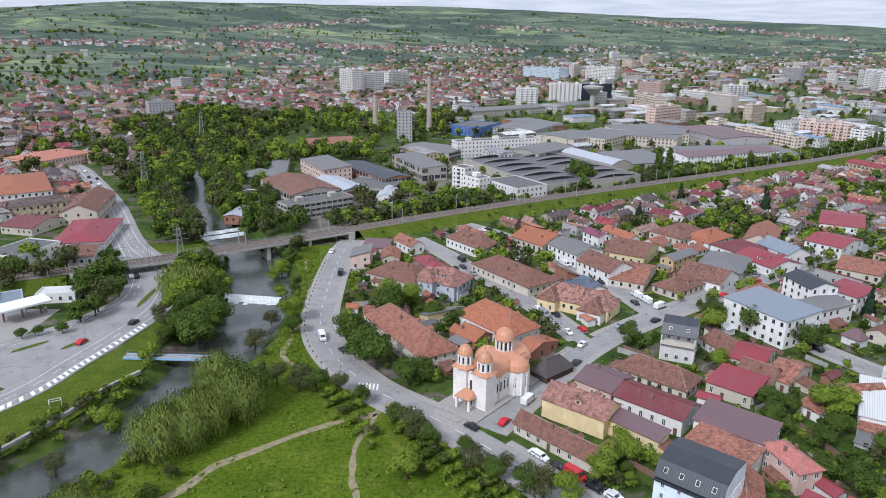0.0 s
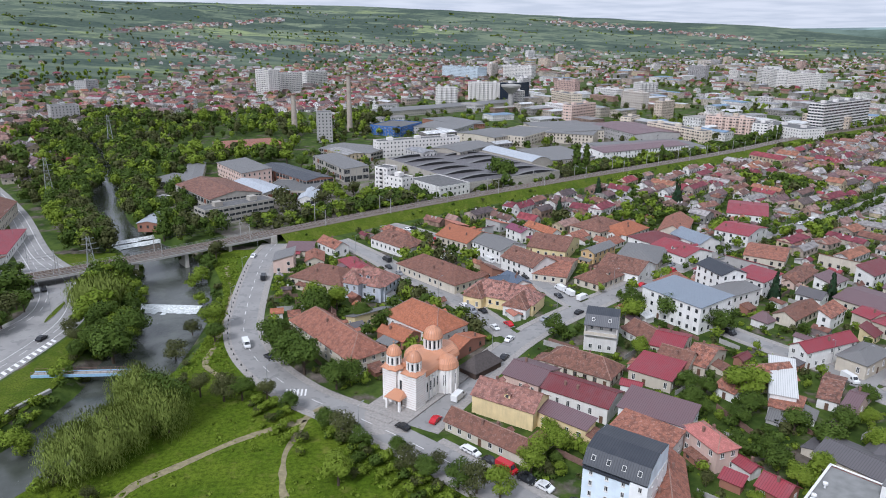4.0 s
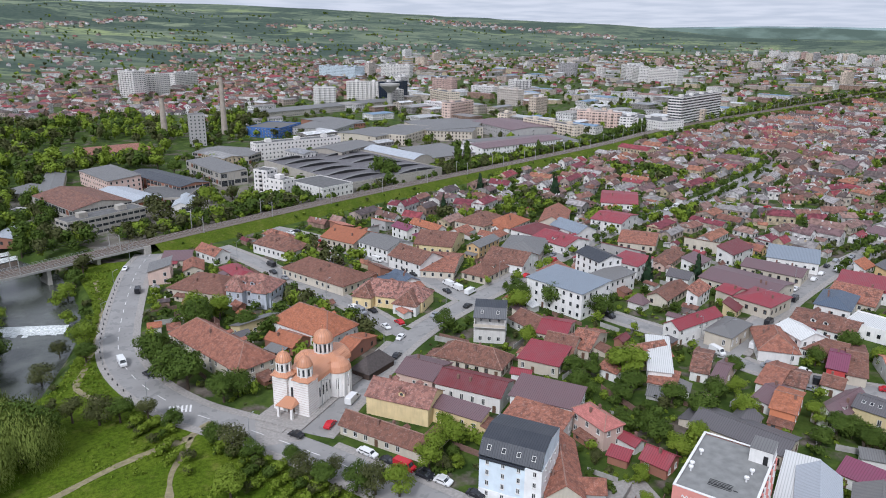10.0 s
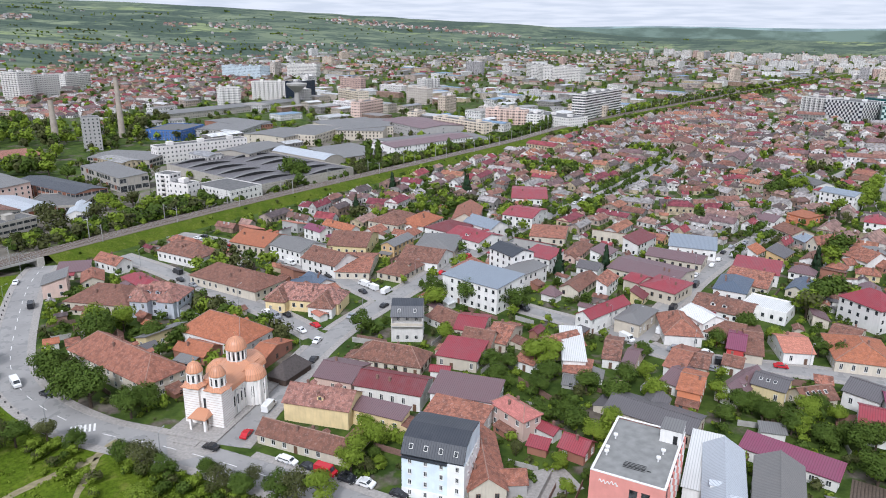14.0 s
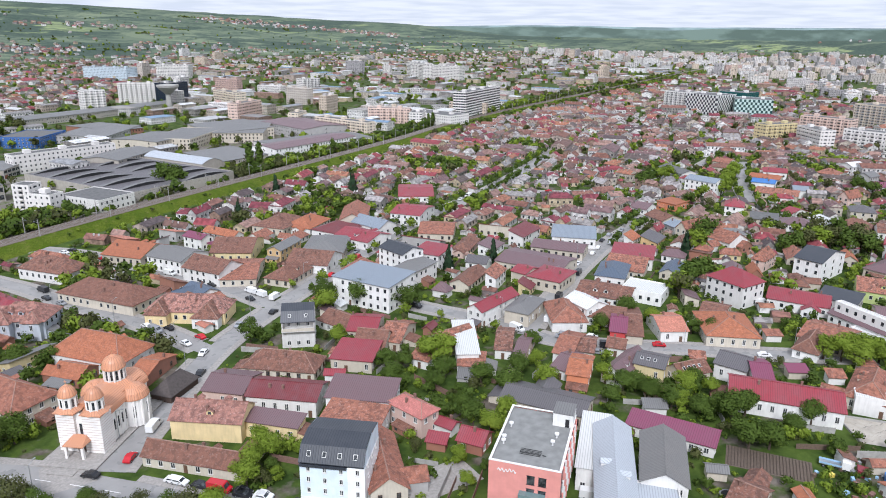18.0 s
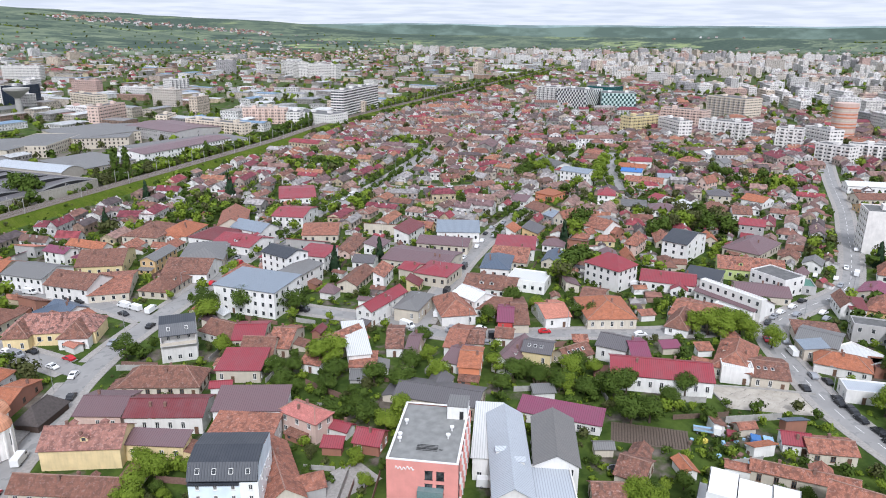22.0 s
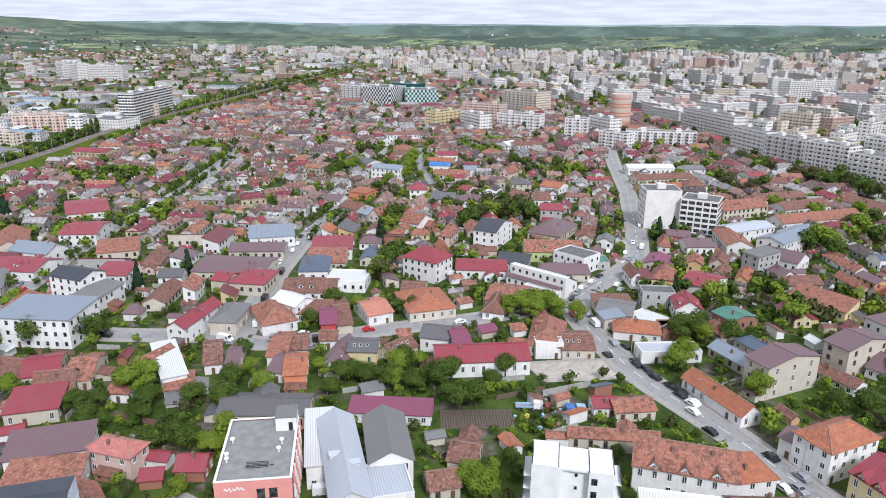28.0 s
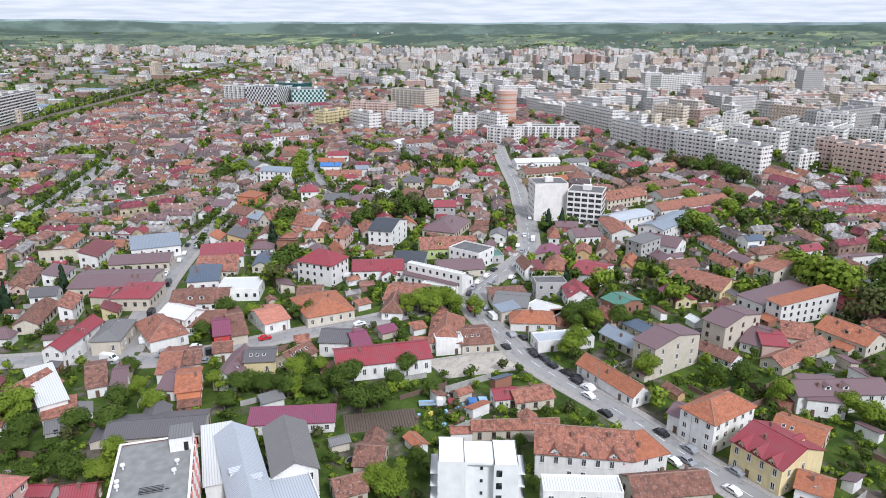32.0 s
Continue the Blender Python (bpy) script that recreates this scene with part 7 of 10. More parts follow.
tree(-30, 210, 12.6, 't')
tree(-24, 199, 12.6, 't')
tree(-20, 193, 12.6, 't')
tree(-19, 234, 12.6, 't')
tree(-10, 183, 11.2, 't')
tree(-6, 185, 9.8, 't')
tree(-20, 243, 12.6, 'l')
tree(-12, 243, 11.2, 'l')
tree(-3, 232, 8.4, 't')
tree(6, 227, 7.0, 't')
tree(-68, 148, 13.2, 'w')
tree(-63, 155, 14.7, 'w')
tree(-52, 164, 8.4, 't')
tree(-88, 165, 5.6, 'l')
tree(-93, 144, 6.3, 'd')
tree(-62, 137, 4.9, 'd')
tree(-54, 169, 15.0, 't')
tree(-56, 166, 15.5, 'w')
tree(-62, 175, 14.0, 'w')
tree(-76, 122, 9.3, 'w')
tree(-82, 116, 9.3, 'w')
tree(-67, 126, 7.0, 'l')
tree(-64, 129, 5.6, 't')
tree(-89, 164, 8.4, 'l')
tree(-82, 213, 15.0, 't')
tree(-82, 230, 15.0, 't')
tree(-95, 241, 12.5, 'l')
tree(-51, 218, 8.4, 't')
tree(-36, 179, 8.4, 't')
tree(-29, 178, 7.0, 'd')
tree(-22, 172, 7.0, 't')
tree(-41, 179, 8.4, 'd')
tree(-48, 182, 8.4, 'd')
tree(-12, 162, 7.0, 't')
tree(-7, 156, 8.4, 'd')
tree(-3, 151, 7.0, 't')
tree(6, 149, 5.6, 't')
tree(8, 142, 7.0, 'd')
tree(12, 138, 7.0, 't')
tree(-8, 138, 8.4, 'l')
tree(-9, 142, 7.0, 'l')
tree(23, 132, 8.4, 'd')
tree(19, 134, 7.0, 't')
tree(28, 130, 8.4, 'l')
tree(15, 141, 5.6, 'd')
tree(62, 212, 8.4, 't')
tree(97, 232, 9.8, 't')
tree(92, 221, 9.8, 'l')
tree(107, 222, 11.2, 't')
tree(115, 215, 9.8, 't')
tree(121, 209, 9.8, 't')
tree(86, 196, 7.0, 'l')
tree(91, 172, 7.0, 't')
tree(95, 169, 7.0, 't')
tree(104, 167, 11.2, 'l')
tree(103, 158, 7.0, 't')
tree(85, 143, 7.0, 't')
tree(88, 139, 8.4, 't')
tree(40, 143, 8.4, 'l')
tree(45, 145, 8.4, 'l')
tree(37, 138, 7.0, 'l')
tree(44, 150, 7.0, 'l')
tree(108, 167, 11.2, 'l')
tree(96, 153, 7.0, 't')
tree(90, 159, 5.6, 't')
tree(88, 163, 7.0, 't')
tree(97, 140, 5.6, 't')
tree(95, 132, 8.4, 't')
tree(96, 126, 7.0, 'l')
tree(109, 148, 8.4, 't')
tree(113, 140, 8.4, 't')
tree(122, 147, 8.4, 't')
tree(138, 160, 7.0, 't')
tree(130, 148, 7.0, 'l')
tree(124, 137, 8.4, 'l')
tree(105, 131, 7.0, 'l')
tree(167, 158, 7.0, 't')
tree(141, 130, 7.0, 'l')
tree(145, 122, 7.0, 't')
tree(145, 116, 8.4, 't')
tree(146, 110, 8.4, 't')
tree(155, 113, 8.4, 'l')
tree(160, 114, 8.4, 't')
tree(184, 162, 8.4, 't')
tree(186, 152, 7.0, 'l')
tree(192, 140, 7.0, 't')
tree(196, 135, 7.0, 't')
tree(241, 173, 11.2, 't')
tree(216, 165, 11.2, 'l')
tree(154, 97, 9.8, 't')
tree(147, 87, 8.4, 't')
tree(151, 84, 8.4, 't')
tree(171, 85, 8.4, 't')
tree(230, 170, 12.6, 't')
tree(215, 164, 11.2, 'd')
tree(215, 96, 8.4, 'l')
tree(224, 94, 8.4, 'l')
tree(212, 105, 8.4, 'l')
tree(201, 43, 9.8, 'l')
tree(161, 109, 7.0, 'l')
tree(155, 102, 7.0, 't')
tree(162, 85, 7.0, 't')
tree(162, 73, 5.6, 't')
tree(149, 103, 7.0, 't')
tree(147, 109, 7.0, 'l')
tree(144, 117, 7.0, 't')
tree(142, 124, 7.0, 't')
tree(134, 121, 7.0, 't')
tree(160, 97, 8.4, 't')
tree(207, 42, 9.8, 'l')
tree(197, 19, 8.4, 'l')
tree(201, 0, 7.0, 't')
tree(204, -7, 8.4, 't')
tree(195, -17, 9.8, 'l')
tree(196, -33, 8.4, 'l')
tree(192, -38, 8.4, 'l')
tree(294, -32, 17.5, 'l')
tree(285, -39, 17.5, 'l')
tree(265, -46, 17.5, 'd')
tree(279, -54, 17.5, 't')
tree(305, -25, 15.0, 'l')
tree(265, -56, 17.5, 't')
tree(307, -57, 16.2, 't')
tree(259, 58, 12.0, 'c')
tree(259, 45, 12.6, 'l')
tree(221, 82, 8.4, 'l')
tree(220, 90, 8.4, 'l')
tree(230, 49, 8.4, 't')
tree(232, 44, 8.4, 't')
tree(118, 64, 8.4, 'l')
tree(119, 68, 8.4, 'l')
tree(232, 33, 8.4, 't')
tree(258, 17, 11.2, 'l')
tree(218, -44, 8.4, 't')
tree(156, 237, 12.0, 'c')
tree(179, 236, 14.0, 'c')
tree(148, 426, 12.0, 'c')
tree(184, 387, 15.0, 'c')
tree(170, 173, 5.0, 'c')
tree(-84, 315, 8.4, 't')
tree(-71, 290, 8.4, 'l')
tree(-62, 233, 8.4, 'd')
tree(-63, 214, 8.4, 'd')
tree(-125, 232, 9.8, 't')
tree(-128, 227, 8.4, 't')
tree(-140, 254, 11.2, 't')
tree(-136, 215, 4.2, 't')
tree(-140, 212, 4.2, 't')
tree(-129, 217, 4.2, 't')
tree(-173, 266, 12.6, 't')
tree(-160, 263, 12.6, 'd')
tree(-160, 280, 12.6, 'd')
tree(-170, 253, 12.6, 'd')
tree(-178, 287, 11.2, 'l')
tree(-151, 295, 5.6, 't')
tree(-146, 296, 5.6, 't')
tree(-129, 254, 8.4, 't')
tree(532, 34, 12.6, 'd')
tree(531, 29, 12.6, 't')
tree(524, 23, 12.5, 't')
tree(534, 18, 15.0, 't')
tree(525, 12, 12.5, 'd')
tree(510, 6, 13.8, 't')
tree(506, 1, 13.8, 't')
tree(502, -5, 12.5, 'd')
tree(536, 40, 11.2, 'd')
tree(545, 48, 11.2, 'd')
tree(585, 89, 11.2, 'd')
tree(574, 81, 11.2, 't')
tree(564, 72, 11.2, 't')
tree(559, 64, 11.2, 'd')
tree(385, 270, 12.6, 'l')
tree(398, 277, 12.6, 'l')
tree(412, 285, 12.6, 'l')
tree(428, 294, 12.6, 'l')
tree(444, 303, 12.6, 'l')
tree(358, 310, 12.6, 't')
tree(371, 316, 12.6, 't')
tree(380, 317, 11.2, 'l')
tree(394, 320, 11.2, 'l')
tree(364, 269, 9.8, 'l')
tree(341, 260, 9.8, 't')
tree(347, 250, 8.4, 'd')
tree(339, 86, 13.0, 'c')
tree(348, 81, 11.0, 'c')
tree(258, 196, 15.0, 'c')
tree(312, 176, 11.2, 't')
tree(321, 176, 11.2, 'd')
tree(328, 174, 11.2, 'l')
tree(334, 171, 11.2, 'd')
tree(332, 163, 12.6, 't')
tree(340, 160, 11.2, 'd')
tree(336, 153, 11.2, 't')
tree(344, 185, 11.2, 'd')
tree(355, 180, 11.2, 't')
tree(354, 170, 11.2, 'd')
tree(306, 178, 9.8, 't')
tree(288, 209, 12.6, 't')
tree(271, 200, 11.2, 'l')
tree(367, 18, 12.6, 'l')
tree(359, 22, 11.2, 't')
tree(362, 13, 12.6, 'l')
tree(351, 9, 11.2, 't')
tree(438, 46, 9.8, 'l')
tree(422, 24, 11.2, 'l')
tree(446, 3, 11.2, 'l')
tree(430, -4, 11.2, 't')
tree(488, 80, 11.2, 'd')
tree(504, 88, 9.8, 't')
tree(482, 65, 9.8, 'd')
tree(495, 60, 9.8, 't')
tree(491, 114, 9.8, 'l')
tree(413, 2, 11.2, 'l')
tree(394, -6, 9.8, 't')
tree(215, 101, 9.8, 'l')
tree(219, 99, 9.8, 'l')
tree(222, 97, 9.8, 'l')
tree(226, 48, 9.8, 't')
tree(234, 44, 9.8, 't')
tree(226, 40, 8.4, 'l')
tree(342, 170, 9.8, 't')
tree(454, 240, 9.8, 'd')
tree(473, 231, 11.2, 't')
tree(468, 219, 11.2, 't')
tree(471, 207, 11.2, 'd')
tree(481, 200, 11.2, 't')
tree(462, 268, 8.4, 'd')
tree(-107, 264, 11.2, 'l')
tree(-107, 274, 11.2, 't')
tree(-104, 277, 11.2, 'l')
tree(-100, 280, 11.2, 't')
tree(-101, 250, 14.0, 'w')
tree(-96, 252, 14.0, 'w')
tree(-93, 258, 11.2, 'l')
tree(-87, 249, 9.8, 't')
tree(-97, 234, 11.2, 'l')
tree(-91, 231, 11.2, 't')
tree(-86, 233, 11.2, 'l')
tree(-82, 230, 9.8, 'l')
tree(-89, 217, 9.8, 't')
tree(-84, 220, 9.8, 'l')
tree(-100, 227, 7.0, 'd')
tree(-95, 220, 7.0, 'd')
tree(-92, 211, 7.0, 't')
tree(-69, 297, 8.4, 't')
tree(-68, 308, 8.4, 'd')
tree(-65, 262, 7.0, 'l')
tree(-72, 282, 8.4, 'l')
tree(-137, 260, 12.6, 't')
tree(-134, 266, 11.2, 't')
tree(-137, 249, 11.2, 't')
tree(-127, 243, 9.8, 'd')
tree(-125, 251, 8.4, 't')
tree(-126, 236, 8.4, 'd')
tree(-22, 424, 12.6, 'l')
tree(-26, 402, 11.2, 'd')
tree(-15, 409, 9.8, 'l')
tree(-49, 399, 12.5, 'd')
tree(-43, 383, 12.6, 'd')
tree(-29, 371, 8.4, 't')
tree(-101, 347, 9.8, 't')
tree(-100, 357, 9.8, 'l')
tree(-77, 356, 5.6, 't')
tree(-9, 388, 9.8, 't')
tree(-1, 408, 11.2, 'l')
tree(-96, 517, 8.4, 't')
tree(-122, 541, 12.5, 't')
tree(-123, 518, 12.5, 'l')
tree(-47, 515, 12.5, 't')
tree(-60, 539, 12.5, 'l')
tree(-8, 431, 9.8, 'd')


# ---- parked and driving cars ----
def car_meshes(kind, col):
    paint = plain("car_paint_" + {"w": "white", "k": "black", "r": "red", "g": "grey"}[col], {"w": (0.78, 0.78, 0.77), "k": (0.02, 0.021, 0.025), "r": (0.5, 0.02, 0.03), "g": (0.3, 0.31, 0.33)}[col], 0.25, 0.1, 0.05)
    b, g = Build(), Build()
    L, W, H = (4.3, 1.75, 1.45) if kind == "c" else (5.6, 1.95, 2.3)
    if kind == "c":
        prof = [(-L / 2, 0.35), (-L / 2, 0.85), (-L / 2 + 0.15, 0.98), (-1.55, 1.02), (-1.0, H), (0.45, H), (1.15, 0.98), (L / 2 - 0.2, 0.8), (L / 2, 0.62), (L / 2, 0.35)]
        glass = [((-1.46, 1.03), (-1.03, H - 0.08)), ((1.08, 1.0), (0.5, H - 0.08))]
        side = [(-1.35, 1.0), (-0.98, H - 0.1), (0.42, H - 0.1), (1.0, 1.0)]
    else:
        prof = [(-L / 2, 0.4), (-L / 2, H - 0.12), (-L / 2 + 0.12, H), (1.3, H), (1.55, H - 0.1), (2.1, 1.25), (L / 2, 1.05), (L / 2, 0.4)]
        glass = [((2.06, 1.3), (1.6, H - 0.2))]
        side = [(0.9, 1.3), (0.9, H - 0.35), (1.45, H - 0.35), (1.85, 1.3)]
    y = W / 2
    for (x0, z0), (x1, z1) in zip(prof, prof[1:] + prof[:1]):
        b.face([(x0, -y, z0), (x0, y, z0), (x1, y, z1), (x1, -y, z1)])
    b.face([(p[0], -y, p[1]) for p in prof][::-1])
    b.face([(p[0], y, p[1]) for p in prof])
    for (x0, z0), (x1, z1) in glass:
        d = 0.03 if x0 > x1 else -0.03
        g.face([(x0 + d, -y + 0.15, z0 + 0.03), (x0 + d, y - 0.15, z0 + 0.03), (x1 + d, y - 0.2, z1 + 0.03), (x1 + d, -y + 0.2, z1 + 0.03)][:: 1 if d > 0 else -1])
    g.face([(p[0], -y - 0.012, p[1]) for p in side][::-1])
    g.face([(p[0], y + 0.012, p[1]) for p in side])
    return b.mesh("body", paint), g.mesh("glazing", GLASS), L, W


b = Build()
prof = [(0.2, -0.11), (0.31, -0.1), (0.32, 0.1), (0.2, 0.11)]
b.lathe((0, 0), prof, 12)
TYRE = b.mesh("tyre", RUBBER)
b = Build()
b.tube((0, 0), 0.2, 0.17, -0.02, 0.115, 10)
RIM = b.mesh("rim", STEEL)
b = Build()
b.box(-0.03, -0.17, -0.07, 0.03, 0.17, 0.07)
LAMP = b.mesh("headlight", plain("lamp_lens", (0.7, 0.7, 0.68), 0.15))
CAR_DATA, CAR_MADE = {}, {}
CAR_WORD = {"w": "white", "k": "black", "r": "red", "g": "silver-grey"}


def car(x, y, rot, kind="c", col="w", z=0.1):
    far = math.hypot(x, y) > 215
    key = kind + col + ("f" if far else "")
    m = pose(x, y, z, 0, 0, rot)
    iy, ix, _ = cells(x, y, rot, 5, 2.2)
    taken[iy, ix] |= 8
    if key in CAR_MADE:
        return copy_thing(CAR_MADE[key], m)
    body, glz, L, W = car_meshes(kind, col)
    root = thing("car" if kind == "c" else "van", f"{CAR_WORD[col]} {'hatchback car' if kind == 'c' else 'panel van'} on the street", "car" if kind == "c" else "van", m, "cars on the streets")
    part("body", body, None, root)
    part("glazing", glz, None, root)
    for sx in (-0.3, 0.31):
        for sy in (-1, 1):
            wh = part("tyre", TYRE, None, root, m=pose(sx * L, sy * (W / 2 - 0.1), 0.32, -90 * sy, 0, 0))
            if not far:
                part("rim", RIM, None, wh)
    for sy in () if far else (-1, 1):
        part("headlight", LAMP, None, root, m=pose(L / 2, sy * (W / 2 - 0.28), 0.68))
    CAR_MADE[key] = root
    return root


car(-40.4, 214.6, -71, 'v', 'w')
car(-31.8, 204.5, -56, 'c', 'k')
car(24.4, 147.1, -49, 'c', 'w')
car(28.1, 143.0, -49, 'c', 'k')
car(31.4, 139.7, -49, 'v', 'r')
car(35.1, 135.0, -49, 'c', 'k')
car(38.6, 131.8, -49, 'c', 'w')
car(16.8, 162.8, 54, 'c', 'r')
car(24.4, 174.1, 54, 'v', 'w')
car(48.8, 223.6, 112, 'c', 'r')
car(76.5, 256.1, 109, 'v', 'w')
car(78.6, 250.8, 109, 'v', 'w')
car(82.4, 245.2, 37, 'v', 'w')
car(35.4, 242.3, 112, 'c', 'w')
car(38.0, 245.7, 120, 'c', 'w')
car(-108.6, 225.7, 77, 'c', 'k')
car(-118.7, 209.3, 77, 'c', 'r')
car(-129.6, 272.4, 119, 'c', 'w')
car(-127.4, 273.1, 119, 'c', 'k')
car(-108.6, 254.8, 103, 'c', 'k')
car(-256.3, 490.1, 128, 'c', 'w')
car(-244.1, 470.9, 124, 'c', 'k')
car(-235.8, 465.6, 124, 'c', 'k')
car(-234.3, 453.0, 124, 'c', 'k')
car(-226.3, 448.1, 124, 'c', 'w')
car(-51.9, 309.4, -97, 'c', 'w')
car(-111.8, 267.4, 117, 'c', 'k')
car(23.5, 148.2, -49, 'c', 'w')
car(35.5, 135.9, -49, 'c', 'k')
car(38.9, 132.2, -49, 'c', 'w')
car(44.3, 125.4, -49, 'c', 'k')
car(157.8, 174.4, 33, 'v', 'w')
car(160.2, 155.2, -50, 'c', 'w')
car(153.4, 145.6, -50, 'c', 'g')
car(174.7, 138.9, -38, 'c', 'r')
car(189.3, 202.3, 33, 'c', 'w')
car(187.8, 198.4, 33, 'c', 'w')
car(226.8, 222.6, 28, 'c', 'w')
car(235.5, 227.7, 28, 'c', 'w')
car(245.6, 235.4, 28, 'c', 'k')
car(256.0, 240.8, 23, 'c', 'g')
car(233.3, 86.5, 31, 'c', 'g')
car(229.0, 80.9, 31, 'c', 'g')
car(221.7, 75.7, 43, 'v', 'w')
car(210.0, 65.0, 43, 'c', 'g')
car(200.5, 54.9, 47, 'c', 'k')
car(197.7, 50.9, 47, 'c', 'k')
car(193.5, 46.7, 57, 'c', 'k')
car(190.6, 41.6, 57, 'c', 'k')
car(186.7, 37.8, 57, 'c', 'k')
car(183.6, 33.8, 57, 'c', 'w')
car(179.5, 32.7, 57, 'c', 'w')
car(236.6, 97.2, 12, 'c', 'w')
car(237.2, 143.7, -37, 'v', 'w')
car(201.0, 131.4, -41, 'c', 'k')
car(253.3, 92.4, -4, 'c', 'w')
car(262.1, 91.7, -4, 'c', 'w')
car(270.7, 91.6, -8, 'c', 'k')
car(264.5, 81.6, -8, 'c', 'w')
car(259.6, 78.8, -4, 'c', 'g')
car(305.6, 99.7, 14, 'c', 'w')
car(308.0, 92.4, 14, 'c', 'w')
car(320.5, 88.5, 14, 'v', 'w')
car(100.0, 93.5, -48, 'v', 'w')
car(200.2, 63.6, 47, 'c', 'k')
car(209.5, 60.7, 47, 'c', 'k')
car(198.7, 53.8, 47, 'c', 'k')
car(196.3, 49.5, 47, 'c', 'k')
car(188.5, 38.0, 57, 'c', 'k')
car(184.5, 33.5, 57, 'c', 'w')
car(171.7, 26.6, 57, 'c', 'k')
car(167.9, 11.6, 53, 'c', 'k')
car(156.3, 7.7, 53, 'c', 'w')
car(157.9, -6.1, 53, 'c', 'g')
car(150.0, -5.6, 53, 'c', 'w')
car(237.8, 7.0, 57, 'c', 'k')
car(237.9, 12.6, 57, 'c', 'g')
crng = random.Random(3)
for k, n_cars in (("churchst", 16), ("st2", 12), ("st3", 12), ("st4", 16), ("curve", 18), ("cross", 8), ("st6", 6), ("bank", 3)):
    w, line = ROADS[k][0], LINES[k]
    for _ in range(n_cars):
        i = crng.randrange(2, min(len(line) - 2, 75))
        d = (line[i + 1] - line[i]).normalized()
        side = crng.choice((-1, 1))
        c2 = line[i].lerp(line[i + 1], crng.random()) + Vector((-d.y, d.x, 0)) * side * (w / 2 - 1.05)
        rot = math.degrees(math.atan2(d.y, d.x)) + (0 if side < 0 else 180)
        iy, ix, ok = cells(c2.x, c2.y, rot, 4.6, 1.6)
        if ok and not (taken[iy, ix] & 8).any():
            car(c2.x, c2.y, rot, crng.choice("ccccccv"), crng.choice("wwwkkggr"))


# ---- the rest of the old quarter: houses along the streets, sheds and gardens between ----
frng = random.Random(11)
ROOF_PICK = ["br"] * 9 + ["rt"] * 11 + ["pu"] * 4 + ["cr"] * 2 + ["dr"] * 2 + ["or"] * 2 + ["gy"] * 3 + ["dp"] * 2 + ["sa", "bl", "wh", "pv", "gb"]
WALL_PICK = ["w"] * 9 + ["c"] * 8 + ["g"] * 2 + ["y", "p", "o", "k"]


def quarter(x, y):
    """Inside the old quarter: south of the railway, this side of the housing estates, off the park."""
    if not (-60 < x < 760 and -110 < y < 820):
        return False
    rail_y = np.interp(x, [-52, 0, 59, 115, 216, 308, 460, 850], [332, 368, 406, 440, 500, 556, 655, 858])
    if y > rail_y - 15:
        return False
    edge = np.interp(y, [-110, -60, 0, 50, 117, 278, 480, 714, 820], [400, 430, 470, 505, 580, 630, 690, 690, 690])
    if x > edge:
        return False
    bank_x = np.interp(y, [-110, 90, 110, 133, 150, 166, 181, 203, 226, 258, 304, 330], [100, 76, 58, 38, 23, 8, -8, -24, -34, -38, -40, -38])
    return x > bank_x


def free(x, y, rot, L, W, grow=0.6):
    iy, ix, ok = cells(x, y, rot, L, W, grow)
    return ok and not taken[iy, ix].any()


SEGS = [(p, q) for k in ("bank", "churchst", "st2", "st3", "st4", "cross", "curve", "st6", "av", "st7") for p, q in zip(LINES[k][::3], LINES[k][3::3])]
SEG_P, SEG_D = np.array([((p.x + q.x) / 2, (p.y + q.y) / 2) for p, q in SEGS]), [math.degrees(math.atan2(q.y - p.y, q.x - p.x)) for p, q in SEGS]


def street_turn(x, y):
    i = int(((SEG_P - (x, y)) ** 2).sum(1).argmin())
    if math.hypot(SEG_P[i][0] - x, SEG_P[i][1] - y) > 55:
        return 40 + 12 * noise.noise(Vector((x * 0.004, y * 0.004, 3)))
    return SEG_D[i]


PLACED, FAR_HOUSES = [], []


def place(x, y, rot, L, W, e, r, kind, small=False):
    iy, ix, _ = cells(x, y, rot, L, W, 0.6)
    taken[iy, ix] |= 4
    PLACED.append((math.hypot(x, y), x, y, rot, L, W, e, r, kind, small))


for k in ("churchst", "st2", "st3", "st4", "cross", "curve", "st6", "av", "st7", "bank"):
    w, line = ROADS[k][0], LINES[k]
    for side in (-1, 1):
        dist = 0.0
        for p, q in zip(line, line[1:]):
            dist += (q - p).length
            if dist < 5:
                continue
            L, W = frng.uniform(9, 21), frng.uniform(7, 10)
            d = (q - p).normalized()
            c2 = p + Vector((-d.y, d.x, 0)) * side * (w / 2 + 2.4 + W / 2)
            if quarter(c2.x, c2.y) and c2.length > 190 and free(c2.x, c2.y, math.degrees(math.atan2(d.y, d.x)), L, W, 0.3):
                place(c2.x, c2.y, math.degrees(math.atan2(d.y, d.x)), L, W, frng.choice((2.8, 3.0, 3.2, 3.4, 3.6, 5.6)), frng.uniform(1.7, 2.7), frng.choice("gggghs"))
                dist = -L / 2
